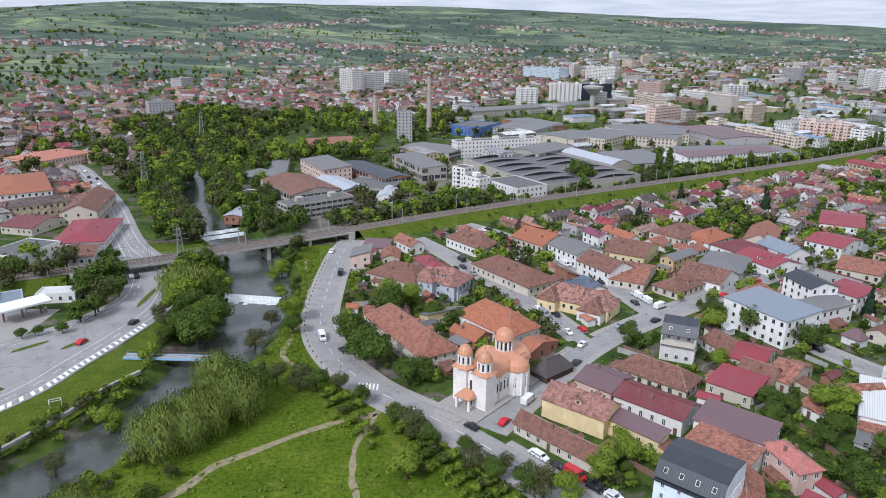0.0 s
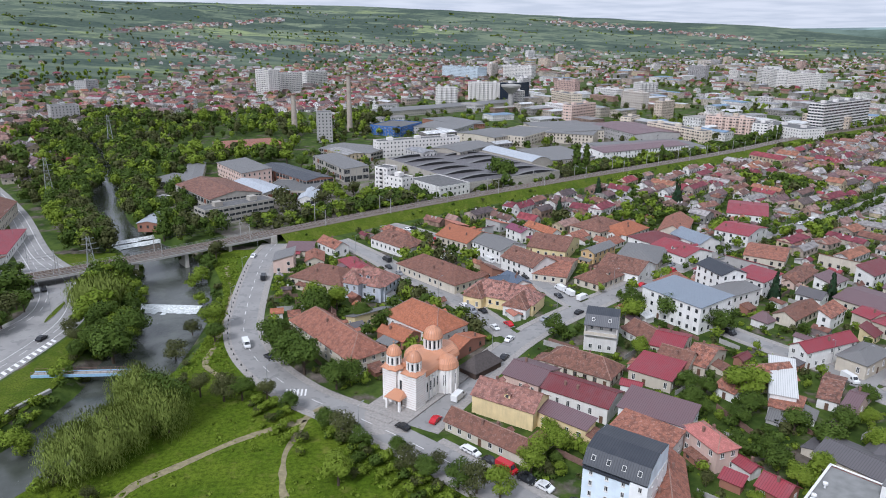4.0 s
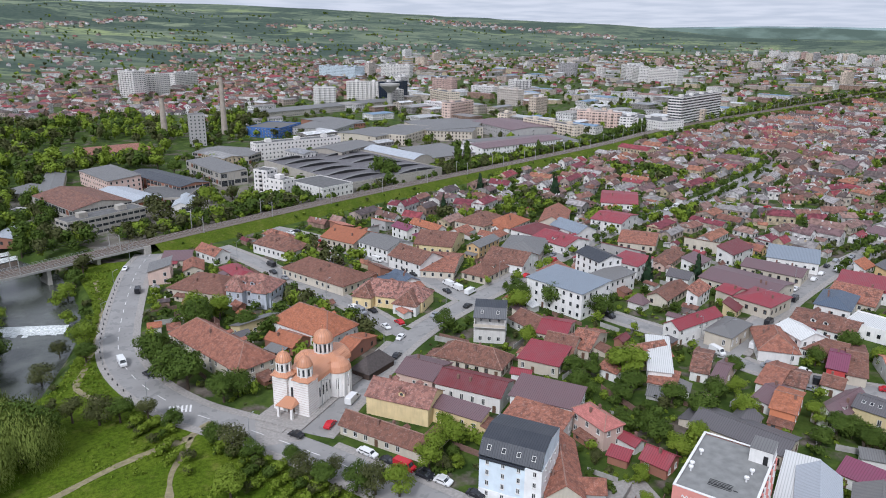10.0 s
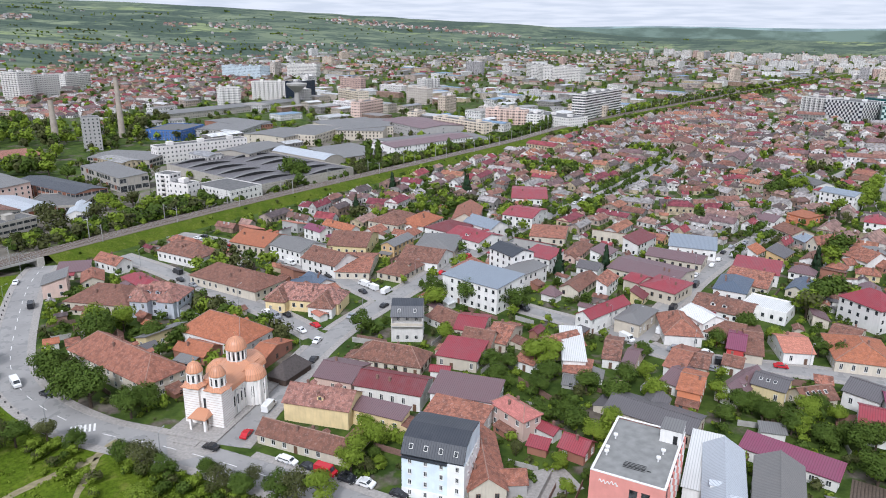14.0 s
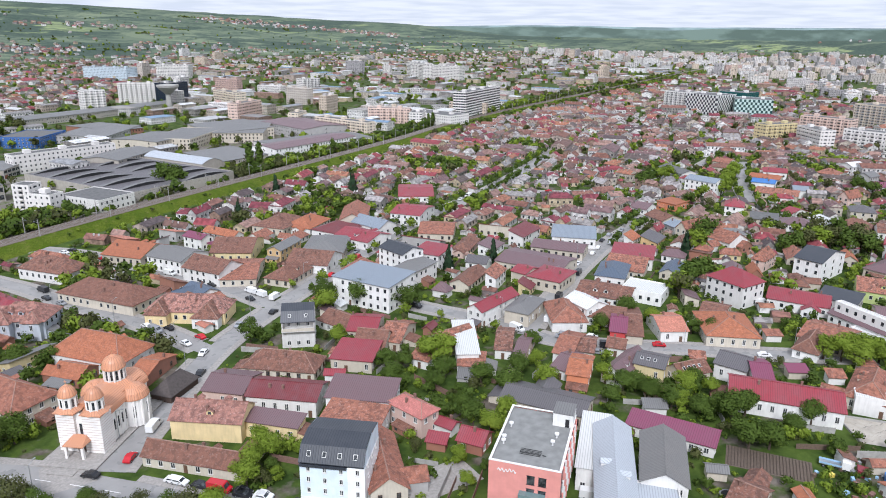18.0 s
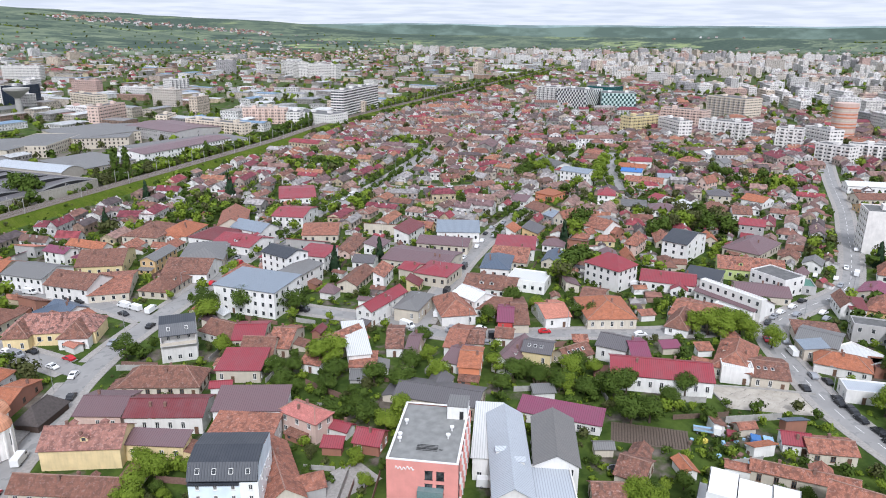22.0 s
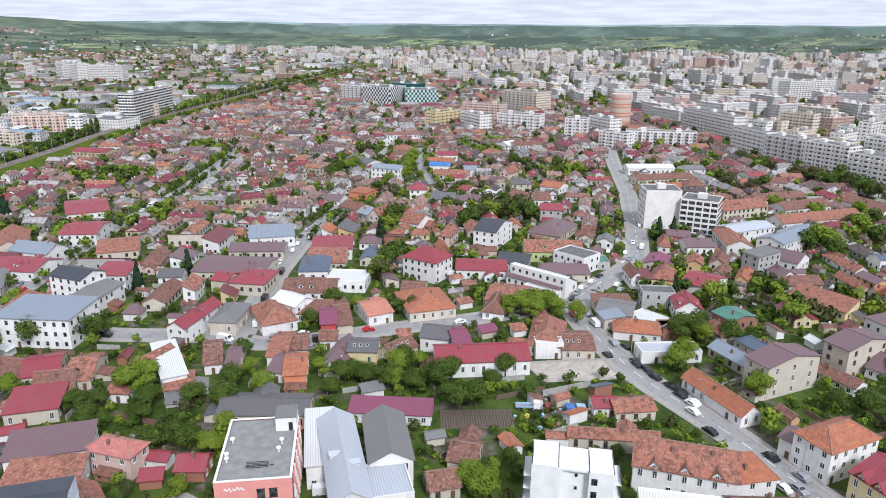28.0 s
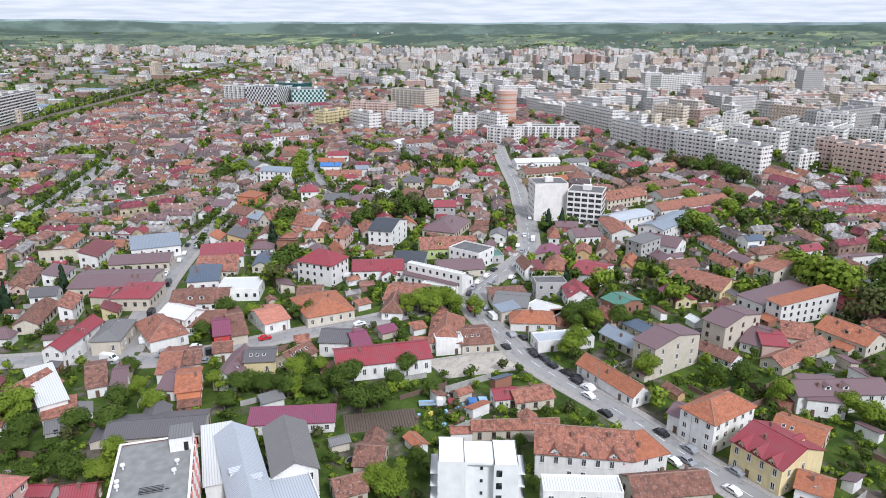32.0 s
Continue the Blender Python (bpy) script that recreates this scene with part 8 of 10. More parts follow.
for n_try, lo, hi in ((14000, 8.5, 13), (12000, 6, 9.5), (9000, 3.5, 6)):
    for _ in range(n_try):
        x, y = frng.uniform(-50, 700), frng.uniform(-100, 780)
        if math.hypot(x, y) < 105 or not quarter(x, y):
            continue
        d0 = math.hypot(x, y)
        if (d0 < 215 and (hi > 7 or frng.random() < 0.75)) or (d0 < 270 and noise.noise(Vector((x * 0.03, y * 0.03, 9))) > 0 and hi > 7):
            continue
        if d0 > 240 and hi > 7 and noise.noise(Vector((x * 0.016, y * 0.016, 4))) > 0.3:
            continue
        L, W = frng.uniform(lo, hi * (1.6 if hi > 7 else 1)), frng.uniform(lo * 0.7, lo)
        rot = street_turn(x, y) + frng.choice((0, 0, 90)) + frng.uniform(-4, 4)
        if free(x, y, rot, L, W, 0.5):
            small = hi < 7
            place(x, y, rot, L, W, 2.4 if small else frng.choice((2.7, 2.9, 3.1, 3.1, 3.4, 5.4)), frng.uniform(0.5, 1.2) if small else frng.uniform(1.5, 2.5), frng.choice("gs") if small else frng.choice("ggghhs"), small)

PLACED.sort()
left = {False: 95, True: 80}
for d, x, y, rot, L, W, e, r, kind, small in PLACED:
    if left[small] > 0 and d < 480:
        left[small] -= 1
        house(x, y, rot, L, W, e, r, kind, frng.choice(WALL_PICK), frng.choice(ROOF_PICK), "shed" if small else "house", "shed" if small else "house", wins=not small)
    else:
        FAR_HOUSES.append((x, y, 0.0, rot, L, W, e, r))

# wings, lean-tos and covered yards built on to the houses
BUILT.sort(key=lambda q: q[0])
arng = random.Random(41)
LEAN_ROOF = ["gy", "rt", "br", "dp", "dg", "cr", "rt", "br", "pu"]


def annex(root, turn, L, W, u, dep, wide, e, wall, roof, cross):
    """A lower wing against one side; cross gives it a gable of its own, else one slope falls away from the house."""
    off = (W if turn in (0, 180) else L) / 2
    b = Build()
    x0, x1, y0, y1 = u - wide / 2, u + wide / 2, -off - dep, -off
    if cross:
        r = wide * 0.3
        for q in ([(x0, y1, -0.4), (x0, y0, -0.4), (x0, y0, e), (x0, y1, e)], [(x0, y0, -0.4), (x1, y0, -0.4), (x1, y0, e), (u, y0, e + r), (x0, y0, e)], [(x1, y0, -0.4), (x1, y1, -0.4), (x1, y1, e), (x1, y0, e)]):
            b.face(q)
        inn = y1 + min(off, r * 1.3)
        b.slab([(x0 - 0.3, y0 - 0.35, e - 0.05), (u, y0 - 0.35, e + r + 0.15), (u, inn, e + r + 0.15), (x0 - 0.3, y1, e - 0.05)][::-1], 0.14, 1)
        b.slab([(u, y0 - 0.35, e + r + 0.15), (x1 + 0.3, y0 - 0.35, e - 0.05), (x1 + 0.3, y1, e - 0.05), (u, inn, e + r + 0.15)][::-1], 0.14, 1)
        b.box(u - 0.1, y0 - 0.35, e + r + 0.12, u + 0.1, y1, e + r + 0.25, 1, "b")
    else:
        lo = e - 0.25 * dep
        for q in ([(x0, y1, -0.4), (x0, y0, -0.4), (x0, y0, lo), (x0, y1, e)], [(x0, y0, -0.4), (x1, y0, -0.4), (x1, y0, lo), (x0, y0, lo)], [(x1, y0, -0.4), (x1, y1, -0.4), (x1, y1, e), (x1, y0, lo)]):
            b.face(q)
        b.slab([(x0 - 0.25, y0 - 0.35, lo + 0.05), (x1 + 0.25, y0 - 0.35, lo + 0.05), (x1 + 0.25, y1, e + 0.12), (x0 - 0.25, y1, e + 0.12)], 0.12, 1)
    k = max(1, int(wide / 2.6))
    for i in range(k):
        c2 = x0 + (i + 0.5) * wide / k
        z = min(1.5, e * 0.55)
        b.face([(c2 - 0.5, y0 - 0.03, z - 0.6), (c2 + 0.5, y0 - 0.03, z - 0.6), (c2 + 0.5, y0 - 0.03, z + 0.55), (c2 - 0.5, y0 - 0.03, z + 0.55)], 2)
    part("annex", b, [WALLS[wall], ROOFS[roof], GLASS], root, m=pose(0, 0, 0, 0, 0, turn))


def dormer(root, turn, u, W, e, r, wall, roof):
    """A small gabled dormer standing on one slope."""
    slope = lambda v: e + 0.2 + r * (1 - abs(v) / (W / 2))
    v0, hw = -W * 0.36, 0.85
    z0 = slope(v0)
    zt = z0 + 0.95
    v1, v2 = -(W / 2) * (1 - (zt - e - 0.2) / r), -(W / 2) * (1 - (zt + 0.55 - e - 0.2) / r)
    if zt + 0.6 > e + r:
        return
    b = Build()
    b.face([(u - hw, v0, z0 - 0.1), (u + hw, v0, z0 - 0.1), (u + hw, v0, zt), (u, v0, zt + 0.55), (u - hw, v0, zt)])
    b.face([(u + hw, v0, z0 - 0.1), (u + hw, v1, zt - 0.1), (u + hw, v1, zt), (u + hw, v0, zt)])
    b.face([(u - hw, v1, zt - 0.1), (u - hw, v0, z0 - 0.1), (u - hw, v0, zt), (u - hw, v1, zt)])
    b.slab([(u - hw - 0.2, v0 - 0.25, zt - 0.05), (u, v0 - 0.25, zt + 0.65), (u, v2, zt + 0.65), (u - hw - 0.2, v1, zt - 0.05)][::-1], 0.1, 1)
    b.slab([(u, v0 - 0.25, zt + 0.65), (u + hw + 0.2, v0 - 0.25, zt - 0.05), (u + hw + 0.2, v1, zt - 0.05), (u, v2, zt + 0.65)][::-1], 0.1, 1)
    b.face([(u - 0.45, v0 - 0.03, z0 + 0.1), (u + 0.45, v0 - 0.03, z0 + 0.1), (u + 0.45, v0 - 0.03, zt - 0.02), (u - 0.45, v0 - 0.03, zt - 0.02)], 2)
    part("dormer", b, [WALLS[wall], ROOFS[roof], GLASS], root, m=pose(0, 0, 0, 0, 0, turn))


made = 0
for far, root, x, y, rot, L, W, e, r, wall, roof, kind in BUILT:
    if far < 340 and r > 2.4 and kind in "gh" and L > 9 and arng.random() < 0.4:
        for i in range(arng.choice((1, 2, 2, 3))):
            dormer(root, arng.choice((0, 180)), (i - 0.8) * L * 0.2, W, e, r, wall, roof)
    tries = [0, 90, 180, 270]
    arng.shuffle(tries)
    had = 0
    for turn in tries:
        span, off = (L, W / 2) if turn in (0, 180) else (W, L / 2)
        cross = arng.random() < 0.35 and e < 5
        dep, wide = arng.uniform(2.2, 4.5) * (1.4 if cross else 1), min(span * 0.95, arng.uniform(3.5, 7.5))
        u = arng.uniform(-1, 1) * (span - wide) / 2
        ha = min(e - 0.2, arng.uniform(2.3, 3.1))
        a2 = radians(rot + turn)
        cu, cv = u, -off - 0.9 - dep / 2
        px, py = x + cu * math.cos(a2) - cv * math.sin(a2), y + cu * math.sin(a2) + cv * math.cos(a2)
        iy, ix, ok = cells(px, py, rot + turn, wide - 0.6, max(0.6, dep - 1.2), 0)
        if had >= 2 or made >= 420 or not ok or taken[iy, ix].any():
            continue
        taken[iy, ix] |= 4
        annex(root, turn, L, W, u, dep, wide, ha, wall if arng.random() < 0.6 else arng.choice("wcgk"), roof if cross or arng.random() < 0.3 else arng.choice(LEAN_ROOF), cross)
        had += 1
        made += 1

# garden walls and fences along the lots
fence_n = 0
for _ in range(2600):
    x, y = frng.uniform(-40, 420), frng.uniform(-60, 360)
    if not quarter(x, y) or not 110 < math.hypot(x, y) < 330 or fence_n > 110:
        continue
    L = frng.uniform(7, 16)
    rot = street_turn(x, y) + frng.choice((0, 90))
    if free(x, y, rot, L, 0.6, 0.1):
        fence_n += 1
        iy, ix, _ = cells(x, y, rot, L, 0.4)
        taken[iy, ix] |= 16
        b = Build()
        h = frng.uniform(1.3, 2.0)
        kind = frng.randrange(3)
        k = max(1, int(L / 2.5))
        prof = [(-L / 2, h + 0.12)]
        for i in range(k):
            u0 = -L / 2 + i * L / k
            prof += [(u0 + 0.2, h + 0.12), (u0 + 0.2, h), (u0 + L / k, h), (u0 + L / k, h + 0.12)]
        prof = [(-L / 2, -0.2)] + prof[:-1] + [(L / 2, -0.2)]
        b.face([(u, -0.05, z) for u, z in prof][::-1])
        b.face([(u, 0.05, z) for u, z in prof])
        for (u0, z0), (u1, z1) in zip(prof, prof[1:]):
            b.face([(u0, -0.05, z0), (u0, 0.05, z0), (u1, 0.05, z1), (u1, -0.05, z1)])
        tagged(part("fence", b, (WOODP, CONC, CHIM)[kind], None, f"{('weathered board', 'grey concrete panel', 'red-brown panel')[kind]} garden fence between plots", pose(x, y, 0, 0, 0, rot)), category="fence", group="garden fences")

# garden trees and shrubs in what is left
planted, GARDEN = 0, []
for _ in range(70000):
    x, y = frng.uniform(-60, 640), frng.uniform(-90, 640)
    d = math.hypot(x, y)
    if not quarter(x, y) or not 112 < d < 720 or planted >= 2500:
        continue
    r2 = frng.uniform(1.0, 2.0)
    iy, ix, ok = cells(x, y, 0, 2 * r2, 2 * r2)
    if ok and not (taken[iy, ix] & 127).any():
        taken[iy, ix] |= 32
        planted += 1
        GARDEN.append((d, x, y, frng.uniform(2.6, 4.8) + (4.0 if noise.noise(Vector((x * 0.016, y * 0.016, 4))) > 0.25 else 0.5), frng.choice("tttlllddc" if frng.random() < 0.15 else "ttllld")))
UNDER = []
for _ in range(30000):
    x, y = frng.uniform(-60, 420), frng.uniform(-90, 380)
    d = math.hypot(x, y)
    if len(UNDER) < 3000 and 108 < d < 380 and quarter(x, y):
        iy, ix, ok = cells(x, y, 0, 1.2, 1.2)
        if ok and not (taken[iy, ix] & 95).any():
            UNDER.append((x, y, frng.uniform(0.7, 2.2), frng.uniform(1.1, 2.0), frng.choice("tllld")))
GARDEN.sort()
for d, x, y, h, kind in GARDEN[:115]:
    tree(x, y, h, kind, "garden trees")


# ---- woods, distant town and hills ----
def crowd(name, items, mat, label, category="trees"):
    """Many small trees as one thing: (x, y, z, height, width, leaves)."""
    r2 = np.random.RandomState(len(items))
    vs, soft, count = [], [], 0
    for x, y, z, h, w, leaves in items:
        d = r2.normal(size=(leaves, 3))
        d /= np.linalg.norm(d, axis=1, keepdims=True)
        rad = r2.uniform(0.55, 1.08, (leaves, 1))
        lump = 1 + 0.3 * np.sin(d[:, :1] * 4 + x) * np.cos(d[:, 1:2] * 4 + y)
        k = 6
        lobe = r2.normal(size=(k, 3))
        lobe = lobe / np.linalg.norm(lobe, axis=1, keepdims=True) * np.array([0.5, 0.5, 0.42])
        lobe[0] = (0, 0, 0.25)
        pick = r2.randint(0, k, leaves)
        q = lobe[pick] + d * rad * lump * r2.uniform(0.42, 0.58, (k, 1))[pick]
        p = q * np.array([w / 2, w / 2, h * 0.44]) + np.array([x, y, z + h * 0.54])
        sn = d * 0.8 + q * 0.4 + np.array([0, 0, 0.15])
        sn /= np.linalg.norm(sn, axis=1, keepdims=True)
        nrm = sn + r2.normal(size=(leaves, 3)) * 0.35
        nrm /= np.linalg.norm(nrm, axis=1, keepdims=True)
        a = np.cross(nrm, r2.normal(size=(leaves, 3)))
        a /= np.linalg.norm(a, axis=1, keepdims=True) + 1e-9
        c2 = np.cross(nrm, a)
        s = (0.5 * math.sqrt(w * h) / math.sqrt(leaves) * 1.9) * r2.uniform(0.6, 1.3, (leaves, 1))
        quad = np.stack([p - a * s - c2 * s * 0.6, p + a * s * 0.3 - c2 * s, p + a * s + c2 * s * 0.5, p - a * s * 0.4 + c2 * s], 1)
        vs.append(quad.reshape(-1, 3))
        sn = sn * 0.72 + nrm * 0.45
        soft.append(np.repeat(sn / np.linalg.norm(sn, axis=1, keepdims=True), 4, 0))
        count += leaves
    v = np.concatenate(vs)
    me = bpy.data.meshes.new(name)
    me.vertices.add(len(v))
    me.vertices.foreach_set("co", v.ravel())
    me.loops.add(count * 4)
    me.loops.foreach_set("vertex_index", np.arange(count * 4))
    me.polygons.add(count)
    me.polygons.foreach_set("loop_start", np.arange(0, count * 4, 4))
    me.update()
    me.polygons.foreach_set("use_smooth", np.ones(count, bool))
    me.attributes.new("custom_normal", "FLOAT_VECTOR", "POINT").data.foreach_set("vector", np.concatenate(soft).ravel())
    me.materials.append(mat)
    tagged(new(name, me), label, category, kind="stuff")


def is_free(x, y, value=255):
    ix, iy = int(x - OX), int(y - OY)
    return not (0 <= ix < OW and 0 <= iy < OH) or not (taken[iy, ix] & value)


def works_zone(x, y):
    rail_y = np.interp(x, [-420, -143, -52, 59, 216, 460, 850, 1500], [150, 275, 332, 406, 500, 655, 858, 1190])
    return y > rail_y + 8 and x > -70 + 0.1 * (y - 400) and math.hypot(x, y) < 1150 and y < 960 + 0.45 * x


wrng = random.Random(31)
bank_a, bank_b, bank_c = [], [], []
for d, x, y, h, kind in GARDEN[115:]:
    {"t": bank_a, "l": bank_b, "d": bank_c, "c": bank_a}[kind].append((x, y, 0, h, h * 0.95, 240 if d < 260 else 130 if d < 420 else 80))
for x, y, h, w2, kind in UNDER:
    {"t": bank_a, "l": bank_b, "d": bank_c}[kind].append((x, y, -0.15, h, h * w2, 60))
# street trees along the straight street past the crossing and the avenue
for k, lo in (("churchst", 262), ("av", 300), ("st4", 330)):
    for side in (-1, 1):
        for p in offsets(LINES[k], side * (ROADS[k][0] / 2 + 1.0))[::2]:
            if lo < p.length < 620 and wrng.random() < 0.75 and is_free(p.x, p.y, 12):
                h = wrng.uniform(4.5, 7.5)
                wrng.choice((bank_a, bank_a, bank_b)).append((p.x, p.y, 0, h, h * wrng.uniform(0.8, 1.1), 150))
# riverside woods upstream of the bridge
for _ in range(2600):
    i = wrng.randrange(70, len(RIVER))
    p = RIVER[i]
    side = wrng.choice((-1, 1))
    o = (4.5 if p.y > 450 else 9 if p.y > 345 else 12) + abs(wrng.gauss(0, 1)) * (16 if side < 0 or p.y > 420 else 13)
    t = RIVER[min(i + 1, len(RIVER) - 1)] - RIVER[i - 1]
    n2 = Vector((-t.y, t.x, 0)).normalized()
    x, y = p.x + n2.x * o * side, p.y + n2.y * o * side
    if y < 318 or o > 46 or min((Vector((x, y, 0)) - q).length for q in LINES["roadW"][::3]) < 9 or not is_free(x, y, 6) or len(bank_a) + len(bank_b) + len(bank_c) > 760 + len(GARDEN) + len(UNDER):
        continue
    h = wrng.uniform(7, 14)
    wrng.choice((bank_a, bank_a, bank_b, bank_c)).append((x, y, 0, h, h * wrng.uniform(0.7, 0.95), 430 if y < 480 else 200))
# wide wood beyond the works
wide = 0
for _ in range(6000):
    x, y = wrng.uniform(-330, 30), wrng.uniform(470, 860)
    if not is_free(x, y) or (x > -120 and y < 560 + 0.3 * x) or (x > -60 and y < 640) or wide >= 620:
        continue
    if noise.noise(Vector((x * 0.01, y * 0.01, 5))) < -0.25 or min((Vector((x, y, 0)) - q).length for q in LINES["roadW"][::3]) < 12:
        continue
    h = wrng.uniform(8, 17)
    wide += 1
    wrng.choice((bank_a, bank_b, bank_c)).append((x, y, 0, h, h * wrng.uniform(0.6, 0.9), 160))
# along the railway, the works side, and shrubs on the river banks and by the park
for _ in range(1500):
    x = wrng.uniform(-300, 1100)
    p, d = on_rail(x)
    n2 = Vector((-d.y, d.x, 0))
    far_side = wrng.random() < 0.8
    o = wrng.uniform(10, 24) if far_side else -wrng.uniform(7, 12)
    q = p + n2 * o
    if not is_free(q.x, q.y, 13 if far_side else 8) or (-155 < x < -45):
        continue
    h = wrng.uniform(2, 6) if far_side and wrng.random() < 0.8 else wrng.uniform(1.2, 3) if not far_side else wrng.uniform(7, 12)
    if not far_side and wrng.random() < 0.75:
        continue
    wrng.choice((bank_a, bank_b, bank_c)).append((q.x, q.y, 0 if o > 12 or o < -12 else 1.5, h, h * 0.95, 110 if math.hypot(x, q.y) < 600 else 60))
for _ in range(600):
    i = wrng.randrange(20, 120)
    p = RIVER[min(i, len(RIVER) - 2)]
    t = RIVER[min(i + 1, len(RIVER) - 1)] - p
    n2 = Vector((-t.y, t.x, 0)).normalized()
    side = wrng.choice((-1, 1))
    o = wrng.uniform(11.5, 22 if side < 0 else 19)
    q = p + n2 * o * side
    if q.y > 330 or (q.x > p.x and 192 < q.y < 325 and wrng.random() < 0.8) or not is_free(q.x, q.y, 8 + 4) or wrng.random() < 0.35 or any(min((Vector((q.x, q.y, 0)) - z).length for z in LINES[k][::2]) < 8 for k in ("roadW", "roadW2", "bank")):
        continue
    h = wrng.uniform(1.5, 5)
    wrng.choice((bank_a, bank_b, bank_c)).append((q.x, q.y, ground_z(q.x, q.y) - 0.2, h, h * 1.1, 260))
# scrub between the track and the works
for _ in range(700):
    p, d = on_rail(wrng.uniform(-45, 340))
    q = p + Vector((-d.y, d.x, 0)) * wrng.uniform(13, 38)
    if is_free(q.x, q.y, 13):
        h = wrng.uniform(2.5, 8)
        wrng.choice((bank_a, bank_a, bank_b, bank_c)).append((q.x, q.y, -0.1, h, h * wrng.uniform(0.9, 1.4), 120))
for _ in range(900):
    x, y = wrng.uniform(-70, 330), wrng.uniform(400, 760)
    if works_zone(x, y) and is_free(x, y) and noise.noise(Vector((x * 0.02, y * 0.02, 21))) > -0.05:
        h = wrng.uniform(3, 9)
        wrng.choice((bank_a, bank_b, bank_c)).append((x, y, -0.1, h, h, 70))
# a belt of trees on both sides of the line further out
for _ in range(900):
    p, d = on_rail(wrng.uniform(350, 1500))
    o = wrng.uniform(9, 30) * wrng.choice((-1, -1, 1))
    q = p + Vector((-d.y, d.x, 0)) * o
    if is_free(q.x, q.y, 13):
        h = wrng.uniform(4, 9)
        wrng.choice((bank_a, bank_b, bank_c)).append((q.x, q.y, 0, h, h, 60))
PARK = [(p.x, p.y) for p in offsets(LINES["bank"], 0)]
for _ in range(900):
    i = wrng.randrange(36, 66)
    p = LINES["bank"][min(i, len(LINES["bank"]) - 2)]
    d = LINES["bank"][min(i + 1, len(LINES["bank"]) - 1)] - p
    n2 = Vector((d.y, -d.x, 0)).normalized()
    o = 8.5 + abs(wrng.gauss(0, 1)) * 5
    q = p + n2 * o
    if o > 23 or not is_free(q.x, q.y, 13) or wrng.random() < 0.5 or abs(q.x + 17 - 0.3 * (165 - q.y)) < 3:
        continue
    h = wrng.uniform(1.0, 3.6)
    wrng.choice((bank_a, bank_b, bank_b, bank_b, bank_c)).append((q.x, q.y, 0, h, h * 1.25, 300))
tufts = []
for _ in range(2600):
    y = wrng.uniform(70, 318)
    x0 = float(np.interp(y, RIV[:, 1], RIV[:, 0])) + river_half(y) + 6.5
    x1 = float(np.interp(y, [q[0] for q in bank_pts], [q[1] for q in bank_pts])) - 8
    x = wrng.uniform(x0, max(x0 + 0.1, x1))
    if x1 < x0 or not is_free(x, y, 13) or noise.noise(Vector((x * 0.05, y * 0.05, 2))) < -0.1:
        continue
    h = wrng.uniform(0.2, 0.55)
    tufts.append((x, y, 0.02, h, h * wrng.uniform(2, 5), 8))
crowd("meadow_tufts", tufts, LEAF["l"], "taller tufts of weeds in the meadow", "grass")
crowd("woodland", bank_a, LEAF["t"], "dense green riverside woodland", "woodland")
crowd("woodland_light", bank_b, LEAF["l"], "fresh yellow-green trees and shrubs", "woodland")
crowd("woodland_olive", bank_c, LEAF["d"], "olive-green scrub and thin trees", "woodland")


# distant houses, one mesh for walls and one for roofs
def far_mat(name, cols, rough=0.85):
    m, n, l, b = node_mat(name, rough)
    g = n.new("ShaderNodeNewGeometry")
    r = n.new("ShaderNodeValToRGB")
    r.color_ramp.interpolation = "CONSTANT"
    e = r.color_ramp.elements
    while len(e) < len(cols):
        e.new(0.5)
    for i, c2 in enumerate(cols):
        e[i].position, e[i].color = i / len(cols), (*c2, 1)
    l.new(g.outputs["Random Per Island"], r.inputs[0])
    c2 = mix(n, l, ramp(n, l, noise_tex(n, l, 0.5, 3, "World"), 0.42, 0.6), r.outputs[0], mix(n, l, 1.0, r.outputs[0], (0.55, 0.55, 0.55), "MULTIPLY"))
    l.new(c2, b.inputs["Base Color"])
    return m


FAR_ROOF = far_mat("distant_roofs", [(0.16, 0.09, 0.074), (0.24, 0.115, 0.088), (0.2, 0.09, 0.065), (0.1, 0.075, 0.075), (0.27, 0.055, 0.065), (0.25, 0.15, 0.125), (0.33, 0.145, 0.09), (0.27, 0.25, 0.24), (0.18, 0.11, 0.11), (0.12, 0.09, 0.082), (0.2, 0.045, 0.06), (0.31, 0.19, 0.155), (0.36, 0.33, 0.32)])
FAR_WALL = far_mat("distant_walls", [(0.68, 0.65, 0.62), (0.48, 0.42, 0.35), (0.75, 0.73, 0.71), (0.28, 0.26, 0.24), (0.5, 0.41, 0.28), (0.42, 0.34, 0.29), (0.58, 0.56, 0.54), (0.3, 0.2, 0.15)])


def estate_zone(x, y):
    """How strongly the blocks of flats stand here."""
    r, az = math.hypot(x, y), math.degrees(math.atan2(x, y))
    if r > 3300:
        return 0
    edge = np.interp(az, [36, 42, 48, 54, 62, 70, 80, 88, 100], [3400, 2900, 2300, 1750, 1250, 1010, 700, 540, 560])
    return 1 if az > 36 and r > edge else 0


def mixed_zone(x, y):
    """Works, depots and offices north of the railway."""
    r, az = math.hypot(x, y), math.degrees(math.atan2(x, y))
    rail_y = np.interp(x, [-420, -143, -52, 59, 216, 460, 850, 1500, 3200], [150, 275, 332, 406, 500, 655, 858, 1190, 2060])
    return y > rail_y + 20 and 8 < az < 58 and 760 < r < 2700


def near_rail(x, y):
    rail_y = np.interp(x, [-420, -143, -52, 59, 216, 460, 850, 1500, 3200], [150, 275, 332, 406, 500, 655, 858, 1190, 2060])
    return abs(y - rail_y) < 26


